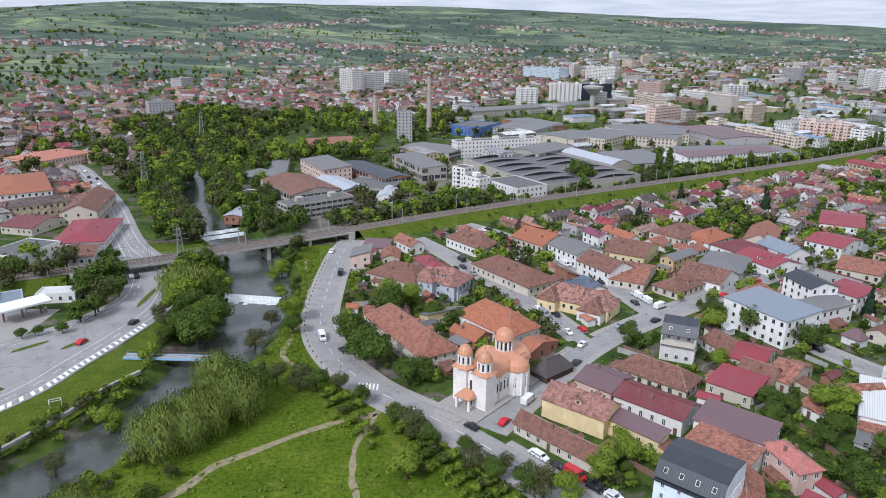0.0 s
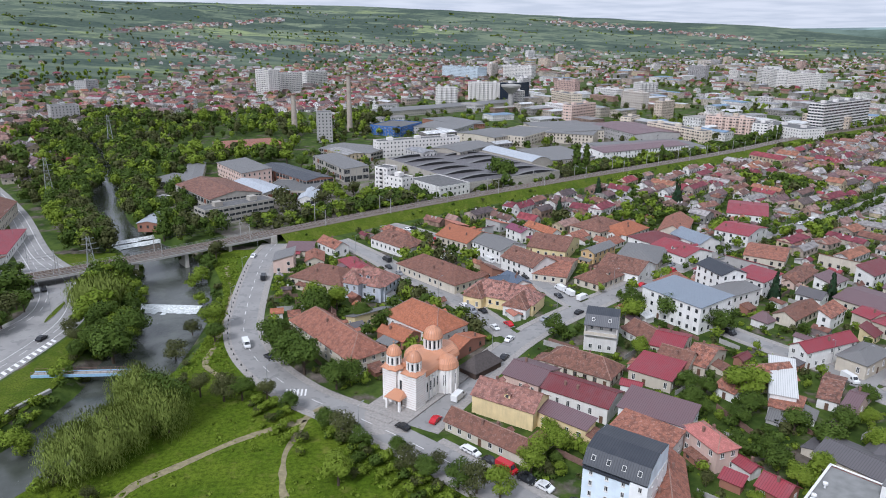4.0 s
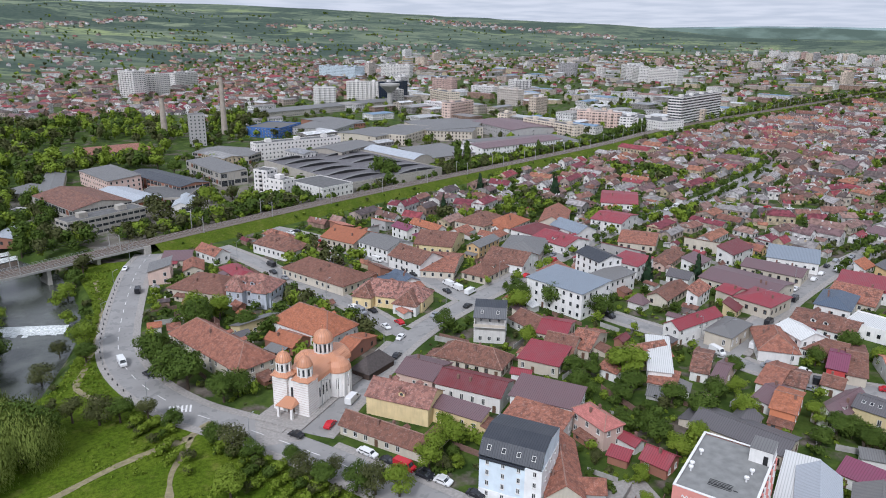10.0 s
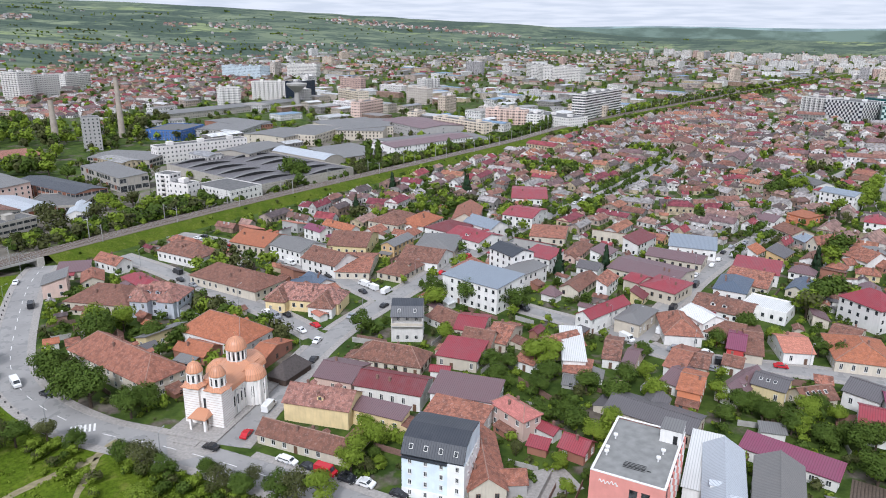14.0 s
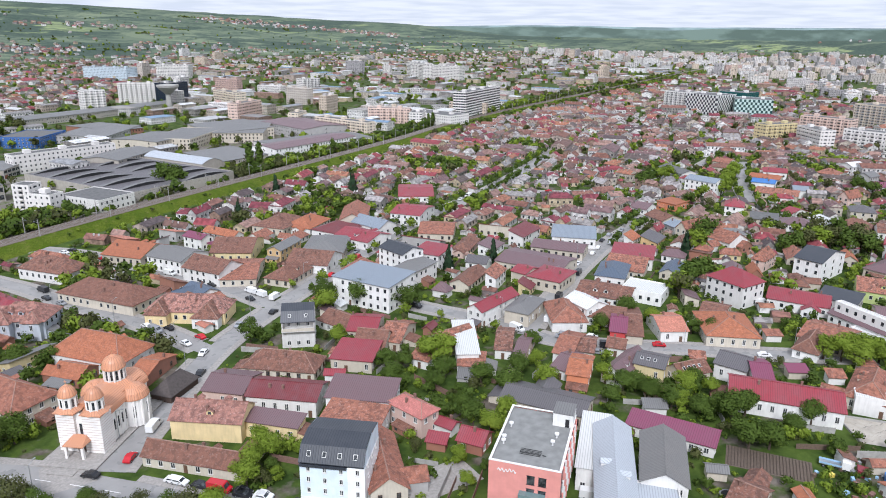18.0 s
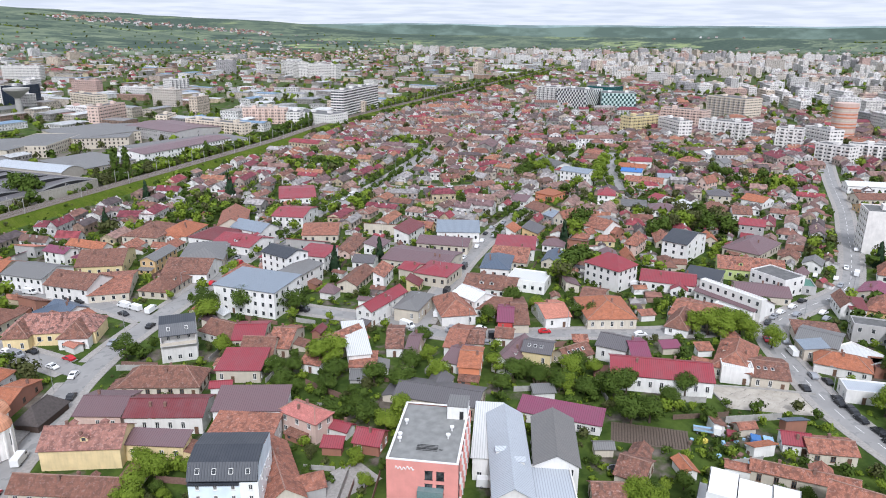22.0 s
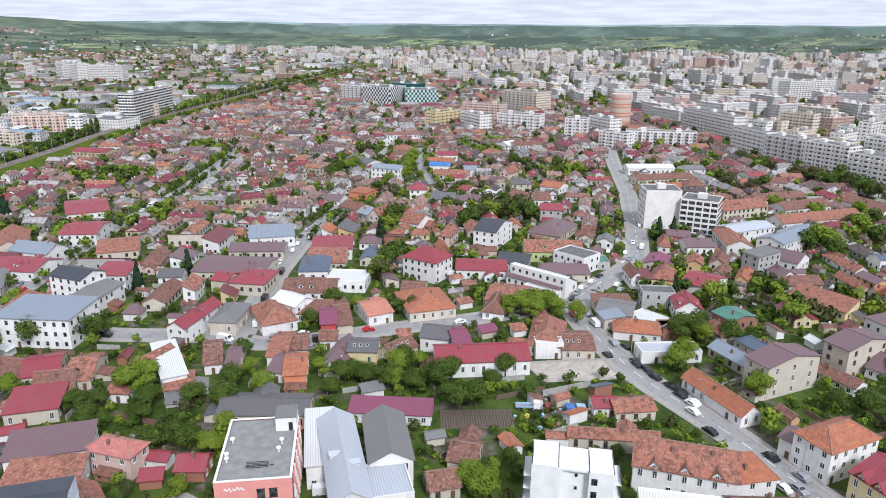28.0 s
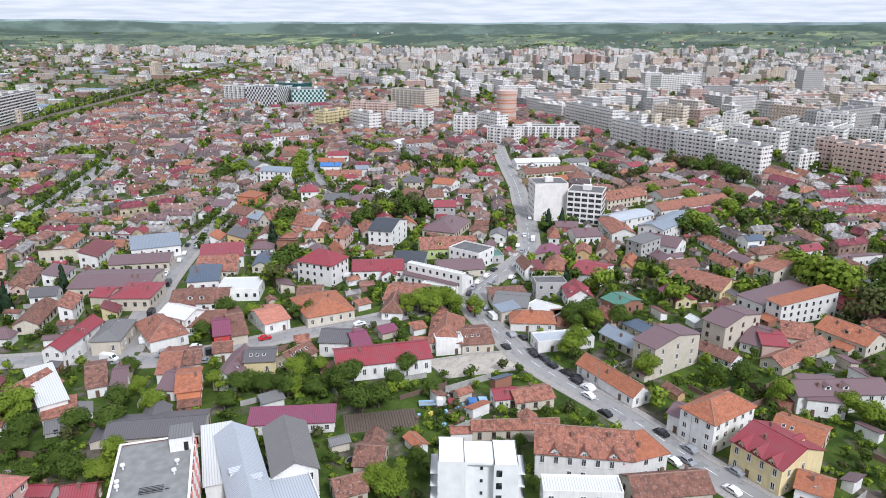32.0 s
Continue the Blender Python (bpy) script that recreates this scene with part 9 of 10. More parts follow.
drng = random.Random(77)
town_trees = [[], [], []]
FLATS, SHEDS = [], []
seen_cells = set()
for _ in range(40000):
    az = drng.uniform(-46, 118)
    r = math.exp(drng.uniform(math.log(430), math.log(3600)))
    if drng.random() < 0.25:
        r = drng.uniform(1400, 3900)
    x, y = r * math.sin(radians(az)), r * math.cos(radians(az))
    cell = (int(x / 13), int(y / 13)) if r < 1500 else (int(x / 16), int(y / 16))
    if cell in seen_cells or not is_free(x, y) or near_rail(x, y):
        continue
    if quarter(x, y) and r < 560 or (x < -40 and -330 < x and 400 < y < 870 and not (x < -210 and y < 900 and x < -0.3 * y - 40)) or r < 430:
        continue
    if min((Vector((x, y, 0)) - q).length for q in LINES["roadW"][::6]) < 14:
        continue
    z = ground_z(x, y)
    dens = 0.42 if mixed_zone(x, y) else 0.66 if z < 8 else 0.34 if z < 45 else 0.03 if z < 90 else 0.004
    patchy = noise.noise(Vector((x * 0.0025, y * 0.0025, 7)))
    if z > 8 and patchy < -0.05:
        dens *= 0.15
    if r > 2600:
        dens *= 0.8
    if drng.random() > dens:
        if drng.random() < (0.75 if z < 8 else 0.95 if az < -6 and r < 1500 else 0.12 if z > 40 else 0.3):
            seen_cells.add(cell)
            h = drng.uniform(5, 11)
            drng.choice(town_trees).append((x, y, z, h, h * 0.9, 46 if r < 900 else 24 if r < 1800 else 12))
        continue
    seen_cells.add(cell)
    estate = estate_zone(x, y)
    if (estate and drng.random() < 0.36) or (mixed_zone(x, y) and drng.random() < 0.025):
        FLATS.append((x, y, z))
        for _k in range(3 if r < 1700 else 1):
            h = drng.uniform(6, 11)
            drng.choice(town_trees).append((x + drng.choice((-1, 1)) * drng.uniform(13, 20), y + drng.choice((-1, 1)) * drng.uniform(13, 20), z, h, h * 0.9, 46 if r < 900 else 24))
        for du in (-1, 0, 1):
            for dv in (-1, 0, 1):
                seen_cells.add((cell[0] + du, cell[1] + dv))
        continue
    if estate and drng.random() < 0.55:
        h = drng.uniform(5, 10)
        if drng.random() < 0.7:
            drng.choice(town_trees).append((x, y, z, h, h, 40 if r < 1000 else 20))
        continue
    if mixed_zone(x, y) and drng.random() < 0.22:
        SHEDS.append((x, y, z, 30 + drng.choice((0, 90)) + drng.uniform(-5, 5), drng.uniform(16, 50), drng.uniform(12, 26), drng.uniform(5, 11), 0.5))
        for du in (-1, 0, 1):
            for dv in (-1, 0, 1):
                seen_cells.add((cell[0] + du, cell[1] + dv))
        continue
    if works_zone(x, y):
        if drng.random() < 0.35:
            h = drng.uniform(4, 9)
            drng.choice(town_trees).append((x, y, z, h, h * 0.9, 46))
        elif drng.random() < 0.1:
            SHEDS.append((x, y, z, 30 + drng.choice((0, 90)), drng.uniform(16, 38), drng.uniform(10, 18), drng.uniform(5, 9), 1.2))
            for du in (-1, 0, 1):
                for dv in (-1, 0, 1):
                    seen_cells.add((cell[0] + du, cell[1] + dv))
        continue
    turn = 38 + 40 * noise.noise(Vector((x * 0.0015, y * 0.0015, 2))) + drng.choice((0, 90)) + drng.uniform(-6, 6)
    big = drng.random() < 0.06 and z < 8
    FAR_HOUSES.append((x, y, z, turn, drng.uniform(8, 17) * (2.0 if big else 1), drng.uniform(7, 10) * (1.5 if big else 1), drng.uniform(2.8, 5.2) * (1.5 if big else 1), drng.uniform(1.8, 3.2)))

# villages strung along the slopes: bearing and angle over the level at both ends, number of houses
def on_slope(az, el):
    for r in range(900, 4480, 20):
        x, y = r * math.sin(radians(az)), r * math.cos(radians(az))
        z = ground_z(x, y)
        if z > 12 and math.degrees(math.atan2(z - 100, r)) > el:
            return x, y, z
    return None


for a0, e0, a1, e1, count in ((14.5, 0.62, 29.5, -0.55, 210), (-18, -0.4, -6, 0.5, 120), (-33, -1.2, -12, -1.4, 160), (-10, -1.5, 6, -1.7, 150), (2, 0.1, 10, 0.0, 40), (60, -0.35, 72, -0.25, 60), (84, -0.2, 92, 0.1, 30)):
    for _ in range(count):
        u = drng.random()
        at = on_slope(a0 + (a1 - a0) * u, e0 + (e1 - e0) * u + drng.gauss(0, 0.09))
        if at:
            FAR_HOUSES.append((at[0] + drng.uniform(-14, 14), at[1] + drng.uniform(-14, 14), at[2], drng.uniform(0, 180), drng.uniform(10, 17), drng.uniform(8, 11), drng.uniform(4, 7), drng.uniform(2, 3.5)))

SHED_ROOF = far_mat("distant_shed_roofs", [(0.32, 0.31, 0.3), (0.5, 0.5, 0.5), (0.25, 0.23, 0.22), (0.62, 0.62, 0.61), (0.36, 0.33, 0.3), (0.2, 0.3, 0.42), (0.42, 0.41, 0.4), (0.3, 0.16, 0.13), (0.7, 0.7, 0.69), (0.28, 0.28, 0.29)], 0.6)


def far_buildings(items, name, what, roof_mat):
    wv, wf, rv, rf, gv, gf = [], [], [], [], [], []
    for x, y, z, rot, L, W, e, r in items:
        c2, s2 = math.cos(radians(rot)), math.sin(radians(rot))
        P = lambda u, v, h: (x + u * c2 - v * s2, y + u * s2 + v * c2, z + h)
        a, b2 = L / 2, W / 2
        i = len(wv)
        wv += [P(-a, -b2, -2), P(a, -b2, -2), P(a, b2, -2), P(-a, b2, -2), P(-a, -b2, e), P(a, -b2, e), P(a, b2, e), P(-a, b2, e), P(a, 0, e + r), P(-a, 0, e + r)]
        wf += [(i, i + 1, i + 5, i + 4), (i + 1, i + 2, i + 6, i + 8, i + 5), (i + 2, i + 3, i + 7, i + 6), (i + 3, i, i + 4, i + 9, i + 7)]
        j, o = len(rv), 0.4
        k = r / b2
        hip = 0.0 if int(x * 7) % 3 or r < 1.5 else min(a * 0.7, b2)
        rv += [P(-a - o, -b2 - o, e + 0.15 - k * o), P(a + o, -b2 - o, e + 0.15 - k * o), P(a + o, b2 + o, e + 0.15 - k * o), P(-a - o, b2 + o, e + 0.15 - k * o), P(a + o - hip, 0, e + r + 0.15), P(-a - o + hip, 0, e + r + 0.15)]
        rf += [(j, j + 1, j + 4, j + 5), (j + 2, j + 3, j + 5, j + 4)]
        if hip:
            rf += [(j + 1, j + 2, j + 4), (j + 3, j, j + 5)]
        d0 = math.hypot(x, y)
        if what == "houses" and d0 < 1300:
            pick = int(x * 13 + y * 7)
            for q in range(1 + (L > 11)):
                u, v = (0.3 - 0.5 * q) * a * (1 if pick % 2 else -1), 0.3 * b2 * (1 if pick % 3 else -1)
                h = e + r - k * abs(v) + 0.9
                i = len(wv)
                wv += [P(u - 0.35, v - 0.3, h - 1.6), P(u + 0.35, v - 0.3, h - 1.6), P(u + 0.35, v + 0.3, h - 1.6), P(u - 0.35, v + 0.3, h - 1.6), P(u - 0.35, v - 0.3, h), P(u + 0.35, v - 0.3, h), P(u + 0.35, v + 0.3, h), P(u - 0.35, v + 0.3, h)]
                wf += [(i, i + 1, i + 5, i + 4), (i + 1, i + 2, i + 6, i + 5), (i + 2, i + 3, i + 7, i + 6), (i + 3, i, i + 4, i + 7), (i + 4, i + 5, i + 6, i + 7)]
            if pick % 5 < 3 and e < 6:
                # a lean-to or a small wing against one long side
                sgn = 1 if pick % 2 else -1
                u0, u1, dep = a * (-0.9 + 0.2 * (pick % 4)), a * (0.1 + 0.2 * (pick % 4)), 2.5 + pick % 3
                v0, v1, h1 = sgn * b2, sgn * (b2 + dep), min(e - 0.1, 3.0)
                i = len(wv)
                wv += [P(u0, v0, -1), P(u0, v1, -1), P(u1, v1, -1), P(u1, v0, -1), P(u0, v0, h1), P(u0, v1, h1 - 0.7), P(u1, v1, h1 - 0.7), P(u1, v0, h1)]
                wf += [(i, i + 1, i + 5, i + 4), (i + 1, i + 2, i + 6, i + 5), (i + 2, i + 3, i + 7, i + 6)]
                i = len(rv)
                rv += [P(u0 - 0.3, v0, h1 + 0.1), P(u0 - 0.3, v1 + 0.3 * sgn, h1 - 0.65), P(u1 + 0.3, v1 + 0.3 * sgn, h1 - 0.65), P(u1 + 0.3, v0, h1 + 0.1)]
                rf += [(i, i + 1, i + 2, i + 3) if sgn < 0 else (i + 3, i + 2, i + 1, i)]
        if d0 < 1000 and e > 2.7:
            fl_n = max(1, int(e / 2.9))
            for s, v0, span in ((-1, b2, L), (1, b2, L), (-1, a, W), (1, a, W)):
                cols = int(span / 3.0)
                for fl in range(fl_n):
                    h = (fl + 0.52) * e / fl_n
                    for q in range(cols):
                        u = (q + 0.5) * span / cols - span / 2
                        off = s * (v0 + 0.05)
                        quad = [(u - 0.55, h - 0.7), (u + 0.55, h - 0.7), (u + 0.55, h + 0.7), (u - 0.55, h + 0.7)]
                        m = len(gv)
                        gv.extend([P(uu, off, hh) if v0 == b2 and span == L else P(off, uu, hh) for uu, hh in quad])
                        gf.append((m, m + 1, m + 2, m + 3))
    for tail, v, f, m, label in (("walls", wv, wf, FAR_WALL, f"pale walls of the many distant {what}"), ("roofs", rv, rf, roof_mat, f"roofs of the many distant {what}"), ("glazing", gv, gf, GLASS, f"small dark windows of the distant {what}")):
        me = bpy.data.meshes.new(name + "_" + tail)
        me.from_pydata(v, [], f)
        me.materials.append(m)
        tagged(new(name + "_" + tail, me), label, what, kind="stuff")


far_buildings(FAR_HOUSES, "distant_house", "houses", FAR_ROOF)
far_buildings(SHEDS, "distant_shed", "sheds", SHED_ROOF)

# distant blocks of flats
fv, ff, gv, gf = [], [], [], []
FLATS.sort(key=lambda q: math.hypot(q[0], q[1]))
for n_th, (x, y, z) in enumerate(FLATS):
    r = math.hypot(x, y)
    rot = 38 + 50 * noise.noise(Vector((x * 0.002, y * 0.002, 4))) + drng.choice((0, 90))
    L, W = drng.uniform(18, 48), drng.uniform(10, 14)
    tall = noise.noise(Vector((x * 0.0022, y * 0.0022, 12)))
    e = drng.choice((12, 13, 14, 16, 22)) if tall < 0.15 else drng.choice((13, 22, 30))
    if n_th < 70:
        block(x, y, rot, L, W, e, drng.choice("wwwwwccp"))
        continue
    c2, s2 = math.cos(radians(rot)), math.sin(radians(rot))
    P = lambda u, v, h: (x + u * c2 - v * s2, y + u * s2 + v * c2, z + h)
    a, b2 = L / 2, W / 2

    def add_box(x0, y0, z0, x1, y1, z1):
        i = len(fv)
        fv.extend([P(x0, y0, z0), P(x1, y0, z0), P(x1, y1, z0), P(x0, y1, z0), P(x0, y0, z1), P(x1, y0, z1), P(x1, y1, z1), P(x0, y1, z1)])
        ff.extend([(i, i + 1, i + 5, i + 4), (i + 1, i + 2, i + 6, i + 5), (i + 2, i + 3, i + 7, i + 6), (i + 3, i, i + 4, i + 7), (i + 4, i + 5, i + 6, i + 7)])

    add_box(-a, -b2, -2, a, b2, e)
    for k in range(1 + int(L / 22)):
        u = (k + 0.5) * L / (1 + int(L / 22)) - a
        add_box(u - 2.5, -2.5, e, u + 2.5, 2.5, e + 2.6)
    floors = int(e / 2.9)
    step = 3.2 if r < 1500 else 4.8
    for s, v0, span in ((-1, b2, L), (1, b2, L), (-1, a, W), (1, a, W)):
        cols = int(span / step)
        for fl in range(floors):
            h = (fl + 0.5) * e / floors
            for k in range(cols):
                u = (k + 0.5) * span / cols - span / 2
                q = [(u - 0.65, h - 0.55), (u + 0.65, h - 0.55), (u + 0.65, h + 0.65), (u - 0.65, h + 0.65)]
                i = len(gv)
                off = s * (v0 + 0.06)
                gv.extend([P(uu, off, hh) if span == L else P(off, uu, hh) for uu, hh in (q if s * (1 if span == L else -1) < 0 else q[::-1])])
                gf.append((i, i + 1, i + 2, i + 3))
FLAT_WALL = far_mat("distant_flats", [(0.69, 0.645, 0.61), (0.6, 0.53, 0.47), (0.7, 0.665, 0.64), (0.5, 0.45, 0.4), (0.62, 0.51, 0.41), (0.58, 0.55, 0.53), (0.73, 0.7, 0.68), (0.53, 0.37, 0.32), (0.38, 0.36, 0.36)])
for name, v, f, m, label in (("distant_flats", fv, ff, FLAT_WALL, "pale grey and beige blocks of flats filling the distance"), ("distant_flat_windows", gv, gf, GLASS, "rows of small dark windows on the distant flats")):
    me = bpy.data.meshes.new(name)
    me.from_pydata(v, [], f)
    me.materials.append(m)
    tagged(new(name, me), label, "buildings", kind="stuff")

# hedges and copses in drifts along the slopes
for _ in range(240):
    az, r = drng.uniform(-46, 118), drng.uniform(1300, 4300)
    x, y = r * math.sin(radians(az)), r * math.cos(radians(az))
    if ground_z(x, y) < 12 or noise.noise(Vector((x * 0.002, y * 0.002, 15))) < -0.1:
        continue
    run, way = drng.uniform(30, 160), radians(az) + drng.choice((0.1, 0.3, 1.5, -0.2))
    for _k in range(int(run / 5)):
        u, v = drng.uniform(-run / 2, run / 2), drng.gauss(0, 6)
        px, py = x + u * math.cos(way) + v * math.sin(way), y - u * math.sin(way) + v * math.cos(way)
        h = drng.uniform(4, 8)
        drng.choice(town_trees).append((px, py, ground_z(px, py) - 1, h, h * 1.7, 10))
for items, key, name in zip(town_trees, "tld", ("distant_trees", "distant_trees_light", "distant_trees_olive")):
    crowd(name, items, LEAF[key], "distant trees between the houses and on the hills", "trees")


# ---- yards, river edge and street furniture ----
def box_part(name, root, x0, y0, z0, x1, y1, z1, mat, label=""):
    b = Build()
    b.box(x0, y0, z0, x1, y1, z1)
    return part(name, b, mat, root, label)


# vegetable plot: rows of dug earth
plot = thing("vegetable_plot", "dug vegetable plot with long rows of brown soil", "garden bed", pose(145.5, 80.5, 0, 0, 0, -56))
for i in range(26):
    b = Build()
    w = 0.16
    b.face([(-9 + i * 0.72 - w, -4.2, 0.05), (-9 + i * 0.72, -4.2, 0.3), (-9 + i * 0.72, 4.2, 0.3), (-9 + i * 0.72 - w, 4.2, 0.05)][::-1])
    b.face([(-9 + i * 0.72, -4.2, 0.3), (-9 + i * 0.72 + w, -4.2, 0.05), (-9 + i * 0.72 + w, 4.2, 0.05), (-9 + i * 0.72, 4.2, 0.3)][::-1])
    part("soil_row", b, plain("tilled_soil", (0.14, 0.105, 0.08), 0.95, 0, 0.4, 2) if i == 0 else bpy.data.materials["tilled_soil"], plot)
b = Build()
b.box(-9.6, -4.6, 0.0, 9.6, 4.6, 0.06, skip="b")
part("bed", b, bpy.data.materials["tilled_soil"], plot)

tr = thing("trampoline", "round black garden trampoline on steel legs", "trampoline", pose(126, 77.7, 0))
b = Build()
b.lathe((0, 0), [(1.9, 0.75), (1.9, 0.85), (1.55, 0.88), (1.55, 0.8)], 20)
part("pad", b, plain("grey_pad", (0.22, 0.22, 0.23), 0.7), tr)
b = Build()
b.tube((0, 0), 1.55, 1.55, 0.78, 0.8, 20)
part("mat", b, RUBBER, tr)
for i in range(6):
    a = i * math.pi / 3
    b = Build()
    b.beam((1.8 * math.cos(a), 1.8 * math.sin(a), 0), (1.8 * math.cos(a), 1.8 * math.sin(a), 0.8), 0.07)
    part("leg", b, STEEL, tr)

# flatbed lorry in the scrap yard
lorry = thing("flatbed_truck", "white flatbed truck parked in a scrap yard", "truck", pose(157.5, 71, 0.05, 0, 0, -60))
box_part("cab", lorry, 1.2, -1.0, 0.5, 3.0, 1.0, 2.4, WHITE)
box_part("windscreen", lorry, 2.96, -0.85, 1.4, 3.03, 0.85, 2.2, GLASS)
box_part("bed", lorry, -3.6, -1.05, 0.8, 1.1, 1.05, 1.0, STEEL)
for s in (-1.05, 1.05):
    box_part("side_board", lorry, -3.6, s - 0.04, 1.0, 1.1, s + 0.04, 1.4, BLUEP)
for x0 in (-2.6, 2.0):
    for s in (-1, 1):
        t2 = part("tyre", TYRE, None, lorry, m=pose(x0, s * 0.95, 0.36, -90 * s, 0, 0))
        part("rim", RIM, None, t2)
srng = random.Random(17)
for i in range(46):
    x, y = 157 + srng.uniform(-8, 9), 64 + srng.uniform(-9, 9)
    w, d, h = srng.uniform(0.5, 1.8), srng.uniform(0.4, 1.4), srng.uniform(0.3, 1.1)
    b = Build()
    b.slab([(-w / 2, -d / 2, h), (w / 2, -d / 2, h * srng.uniform(0.8, 1)), (w / 2, d / 2, h), (-w / 2, d / 2, h * srng.uniform(0.7, 1))], h)
    mat, word = srng.choice(((WOODP, "weathered wooden"), (STEEL, "grey metal"), (CHIM, "rusty brown"), (BLUEP, "pale blue"), (CONC, "grey concrete"), (YELLOWP, "yellow")))
    tagged(part("scrap_pile", b, mat, None, f"{word} scrap heap in the cluttered yard", pose(x, y, 0, 0, 0, srng.uniform(0, 180))), category="scrap", group="scrap in the yard")
for i, (x, y) in enumerate(((162.5, 61), (164, 58.5), (160, 66))):
    b = Build()
    b.slab([(-1.6, -1.2, 1.7), (1.6, -1.2, 1.5), (1.6, 1.2, 1.7), (-1.6, 1.2, 1.9)], 1.6)
    tagged(part("tarpaulin", b, (ROOFS["bb"], BLUEP, ROOFS["cr"])[i], None, ("bright blue", "faded blue", "red")[i] + " tarpaulin over stacked goods in the yard", pose(x, y, 0, 0, 0, 30)), category="tarpaulin")

gz = thing("gazebo", "garden gazebo with a dark octagonal shingle roof", "gazebo", pose(68, 119.5, 0))
b = Build()
b.lathe((0, 0), [(3.2, 2.4), (0.1, 4.0)], 8)
part("roof", b, ROOFS["ws"], gz)
for i in range(8):
    a = (i + 0.5) * math.pi / 4
    b = Build()
    b.beam((2.7 * math.cos(a), 2.7 * math.sin(a), 0), (2.7 * math.cos(a), 2.7 * math.sin(a), 2.5), 0.14)
    part("post", b, WOODP, gz)
for i in range(5):
    vs, fs, ns = leaf_cloud(50 + i, 420, 0.05, [(0, 0, 0.5, 0.5, 0.9, 0)])
    me = bpy.data.meshes.new("hedge_ball")
    me.from_pydata(vs, [], fs)
    me.polygons.foreach_set("use_smooth", [True] * len(fs))
    me.attributes.new("custom_normal", "FLOAT_VECTOR", "POINT").data.foreach_set("vector", ns)
    me.materials.append(LEAF["l"])
    ob = tagged(new("hedge_ball", me), "clipped round yellow-green garden shrub", "shrub", "clipped shrubs")
    ob.matrix_basis = pose(76 + i * 2.0, 124.5 - i * 1.1, 0) @ Matrix.Diagonal((1.5, 1.5, 1.5, 1))

# bare concrete lot behind a low kerb wall, below the bend
lot = [(173.5, 73.5), (187.8, 55.0), (196.0, 57.6), (199.5, 60.2), (192.0, 71.0), (181.0, 84.0)]
b = Build()
b.face([(x, y, 0.07) for x, y in lot])
m, n, l, bs = node_mat("stained_concrete", 0.9)
c = mix(n, l, ramp(n, l, noise_tex(n, l, 0.25, 7, "World", None, 0.65), 0.38, 0.68), (0.44, 0.4, 0.34), (0.3, 0.27, 0.225))
c = mix(n, l, ramp(n, l, noise_tex(n, l, 0.5, 6, "World", (0.5, 2.2, 1), 0.7), 0.56, 0.66), c, (0.2, 0.185, 0.16))
l.new(c, bs.inputs["Base Color"])
tagged(part("concrete_lot", b, m), "bare stained concrete lot below the bend of the street", "paving", kind="structure")
b = Build()
for (x0, y0), (x1, y1) in ((lot[3], lot[4]), (lot[4], lot[5]), (lot[5], lot[0])):
    b.beam((x0, y0, 0.45), (x1, y1, 0.45), 0.28)
    b.beam((x0, y0, 0.15), (x1, y1, 0.15), 0.3)
tagged(part("lot_wall", b, CONC), "low concrete wall round the bare lot", "wall", kind="structure")
# courtyards and forecourts
b = Build()
b.box(66, 112, -0.2, 84, 122, 0.06, skip="b")
b.box(-166, 206, -0.2, -141, 238, 0.045, skip="b")
b.box(104, 84, -0.2, 112, 100, 0.05, skip="b")
b.box(-2, 158, -0.2, 9, 170, 0.07, skip="b")
tagged(part("paved_yard", b, PAVE), "paved courtyards and the petrol station forecourt", "paving", kind="structure")
b = Build()
for i in range(30):
    t = i / 30
    p = LINES["roadW"][8 + int(t * 17)]
    q = LINES["roadW"][9 + int(t * 17)]
    d = (q - p).normalized()
    n2 = Vector((-d.y, d.x, 0))
    c2 = p.lerp(q, (t * 17) % 1) + n2 * -5.0
    b.face([c2 + Vector((0, 0, 0.11)), c2 + d * 1.2 + Vector((0, 0, 0.11)), c2 + d * 2.4 + n2 * 2.4 + Vector((0, 0, 0.11)), c2 + d * 1.2 + n2 * 2.4 + Vector((0, 0, 0.11))])
tagged(part("hatching", b, WHITE), "white hatched road marking at the junction", "road marking", kind="structure")

# planted traffic islands
for x, y, L, rot in ((-134, 206, 12, 50), (-114, 250, 20, 92), (-121, 208, 9, 62)):
    b = Build()
    k = 14
    ring = [(L / 2 * math.cos(2 * math.pi * i / k), 1.0 * math.sin(2 * math.pi * i / k)) for i in range(k)]
    b.face([(u, v, 0.24) for u, v in ring])
    isl = tagged(part("traffic_island", b, VERGE, None, "kerbed grass traffic island in the junction", pose(x, y, 0, 0, 0, rot)), category="traffic island", kind="structure")
    b = Build()
    for i in range(k):
        (u0, v0), (u1, v1) = ring[i], ring[(i + 1) % k]
        b.face([(u0 * 1.04, v0 * 1.1, 0.0), (u1 * 1.04, v1 * 1.1, 0.0), (u1 * 1.04, v1 * 1.1, 0.23), (u0 * 1.04, v0 * 1.1, 0.23)])
        b.face([(u0 * 1.04, v0 * 1.1, 0.23), (u1 * 1.04, v1 * 1.1, 0.23), (u1, v1, 0.23), (u0, v0, 0.23)])
    part("kerb", b, CONC, isl)

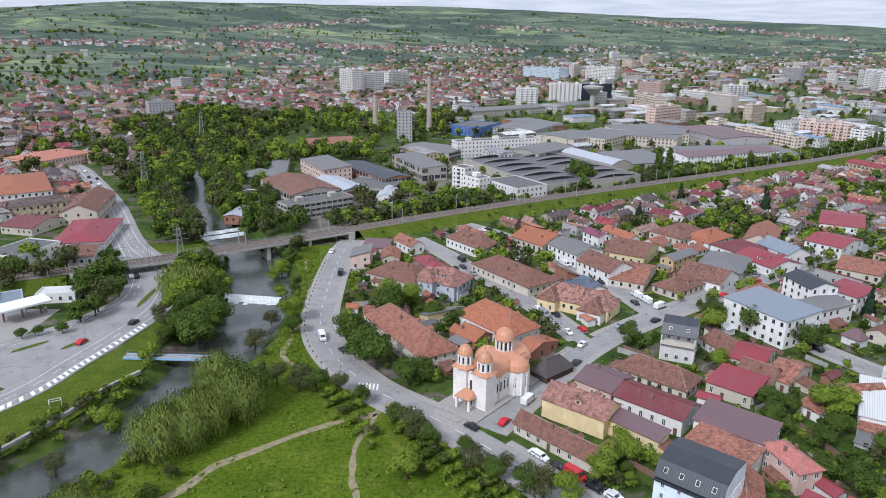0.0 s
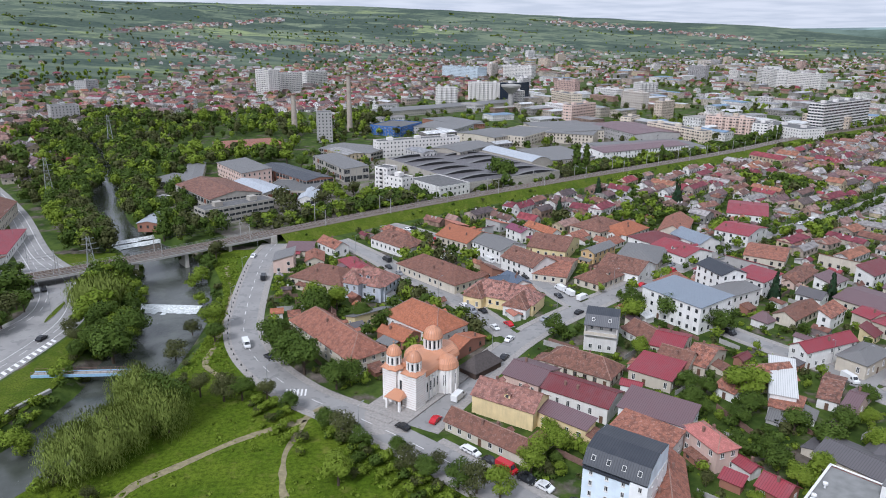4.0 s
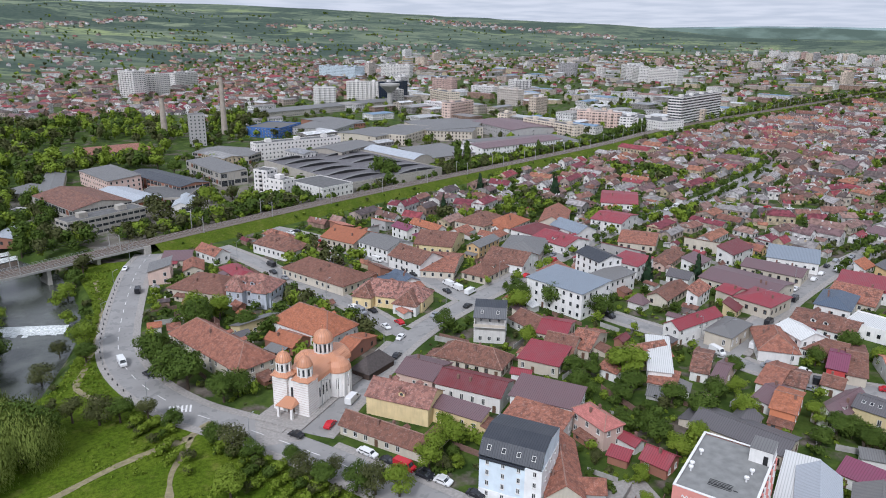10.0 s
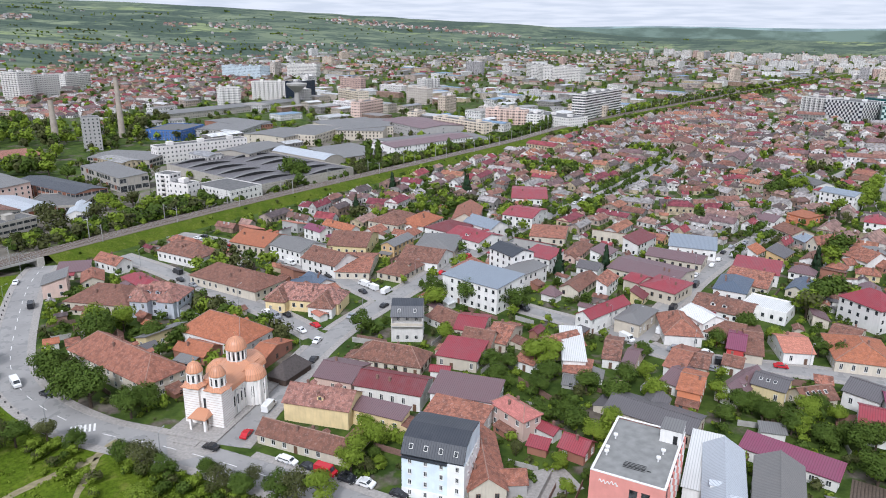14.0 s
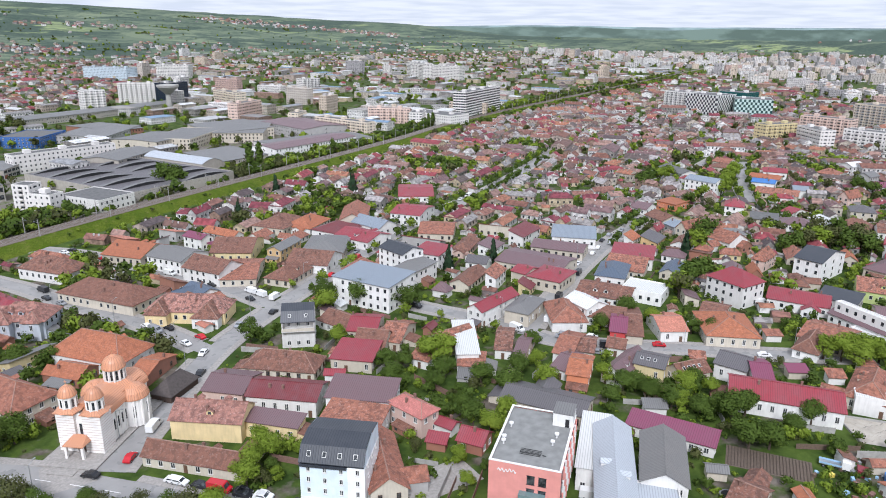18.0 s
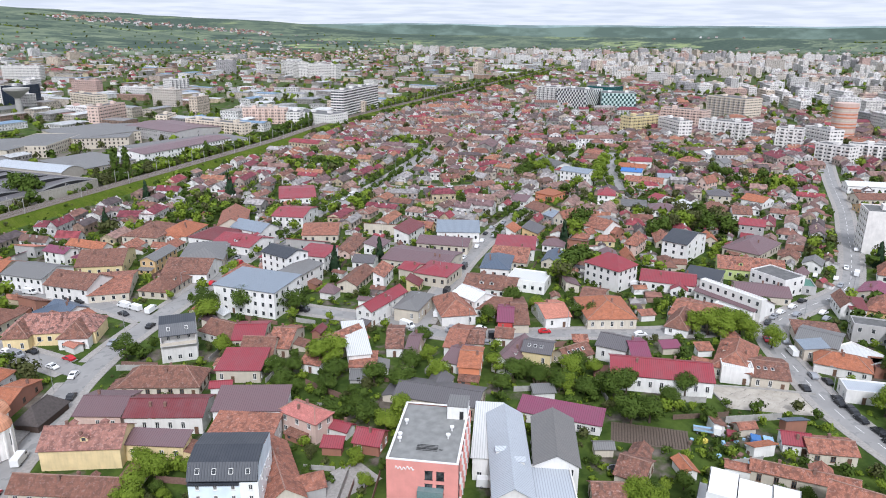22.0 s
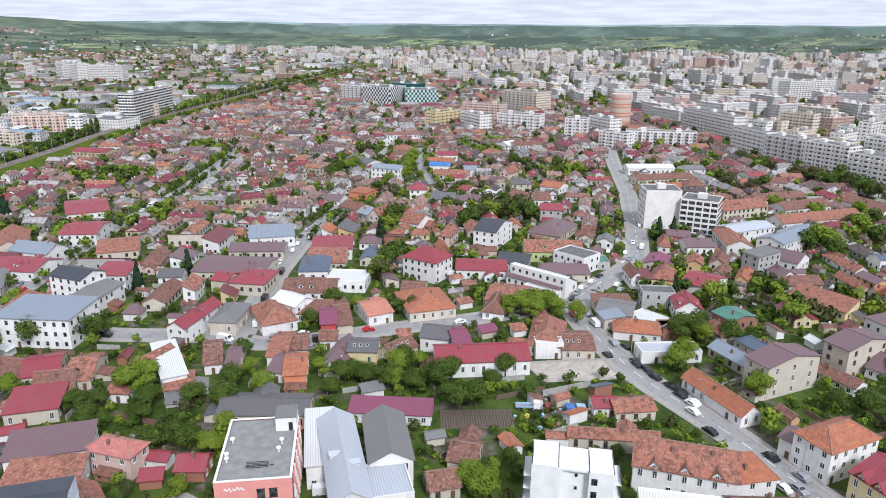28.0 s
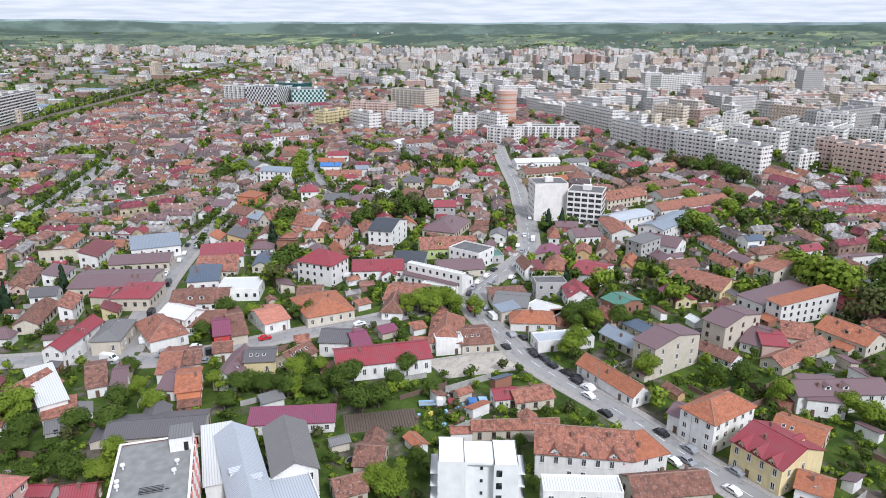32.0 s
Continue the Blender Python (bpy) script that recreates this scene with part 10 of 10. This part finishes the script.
# bare ground round the works, a cleared plot, and the lawn of the small playground
b = Build()
line = [p for p in RAIL if -60 < p.x < 330]
outer = offsets(line, 150)
inner = offsets(line, 12.5)
for i in range(len(line) - 1):
    b.face([(*inner[i].xy, 0.024), (*inner[i + 1].xy, 0.024), (*outer[i + 1].xy, 0.024), (*outer[i].xy, 0.024)])
tagged(part("works_yard", b, SOIL), "bare grey-brown ground with weeds round the works", "yard", kind="structure")
b = Build()
b.face([(341, 246, 0.03), (297, 196, 0.03), (320, 193, 0.03), (366, 209, 0.03), (365, 237, 0.03)])
tagged(part("cleared_plot", b, DIRT), "cleared plot of rubble and bare pale soil", "yard", kind="structure")
b = Build()
b.face([(316, 80, 0.04), (302, 61, 0.04), (311, 58, 0.04), (331, 65, 0.04), (327, 78, 0.04)])
tagged(part("playground_lawn", b, GRASS), "small green playground lawn by the junction", "lawn", kind="structure")
slide = thing("playground_slide", "yellow and blue playground slide on the lawn", "slide", pose(311, 66, 0.04, 0, 0, 30))
b = Build()
b.face([(0, -0.4, 1.9), (3.4, -0.4, 0.3), (3.4, 0.4, 0.3), (0, 0.4, 1.9)])
b.box(0, -0.5, 1.7, 0.1, 0.5, 2.2)
for y0 in (-0.45, 0.4):
    b.face([(0, y0, 1.9), (3.4, y0, 0.3), (3.4, y0, 0.6), (0, y0, 2.2)])
part("chute", b, BLUEP, slide)
b = Build()
for u in (-1.3, 0):
    for v in (-0.6, 0.6):
        b.beam((u, v, -0.05), (u, v, 3.0), 0.14)
b.box(-1.4, -0.7, 1.75, 0.1, 0.7, 1.85)
b.face([(-1.5, -0.8, 2.8), (0.2, -0.8, 2.8), (-0.65, 0, 3.5)])
b.face([(0.2, 0.8, 2.8), (-1.5, 0.8, 2.8), (-0.65, 0, 3.5)])
part("tower", b, YELLOWP, slide)
b = Build()
for i in range(26):
    p = Vector((326.0, 82.0, 0)).lerp(Vector((296.0, 55.0, 0)), i / 26)
    q = Vector((326.0, 82.0, 0)).lerp(Vector((296.0, 55.0, 0)), (i + 1) / 26)
    b.beam(p + Vector((0, 0, 0.5)), q + Vector((0, 0, 0.5)), 0.9, i % 4 == 3)
tagged(part("site_barrier", b, [WHITE, plain("red_paint", (0.6, 0.05, 0.04), 0.5)], None, "low white and red barrier along the playground"), category="barrier")

# low flood wall on the west bank and a goal frame on the grass
b = Build()
line = spline([(-112, 138), (-108, 148), (-101, 164), (-97, 178), (-91, 189)], 3)
for p, q in zip(line, line[1:]):
    b.beam(p + Vector((0, 0, 0.5)), q + Vector((0, 0, 0.5)), 1.0)
tagged(part("flood_wall", b, CONC, None, "low grey concrete flood wall beside the river"), category="wall", kind="structure")
goal = thing("goal_frame", "white tubular football goal frame on the grass", "goal", pose(-106.5, 170, 0, 0, 0, 30))
for x0, y0 in ((-1.5, -0.7), (1.5, -0.7), (-1.5, 0.7), (1.5, 0.7)):
    b = Build()
    b.beam((x0, y0, 0), (x0, y0, 1.6), 0.1)
    part("post", b, WHITE, goal)
for p, q in (((-1.5, -0.7, 1.6), (1.5, -0.7, 1.6)), ((-1.5, 0.7, 1.6), (1.5, 0.7, 1.6)), ((-1.5, -0.7, 1.6), (-1.5, 0.7, 1.6)), ((1.5, -0.7, 1.6), (1.5, 0.7, 1.6))):
    b = Build()
    b.beam(p, q, 0.1)
    part("bar", b, WHITE, goal)

# bollards along the river street
bol = None
line = offsets(LINES["bank"], -5.4)
for i in range(8, 34):
    m = Matrix.Translation(line[i] + Vector((0, 0, 0.05)))
    if bol is None:
        b = Build()
        b.tube((0, 0), 0.2, 0.16, 0, 0.7, 8)
        bol = tagged(part("bollard", b, DARKM, None, "short dark bollard along the river street", m), category="bollard", group="bollards")
    else:
        copy_thing(bol, m)
# tall poplars by the works and along the track
tree(-53, 229, 11.0, 'l')
for x, y, h, kind in ((91, 469, 17, 't'), (97, 466, 15, 't'), (137, 462, 11, 'd'), (146, 419, 12.5, 'c'), (183, 387, 15.5, 'c'), (108.6, 375.6, 11, 'c')):
    tree(x, y, h, kind)
for x, y, h in ((151.5, 486, 25), (159, 489, 23), (230, 520, 15), (395, 640, 16), (402, 643, 15)):
    tree(x, y, h, "p", "poplars")
# overhead lines along the railway
b = Build()
for o, z in ((-2.0, 6.1), (2.0, 6.1), (-2.0, 7.2), (2.0, 7.2)):
    pts = [on_rail(x)[0] for x in np.arange(-330, 560, 34.0)]
    pts = offsets(pts, o)
    for p, q in zip(pts, pts[1:]):
        b.beam(p + Vector((0, 0, RZ + z)), q + Vector((0, 0, RZ + z)), 0.035)
tagged(part("overhead_line", b, DARKM, None, "thin dark contact wires above the railway"), category="wire", kind="structure")
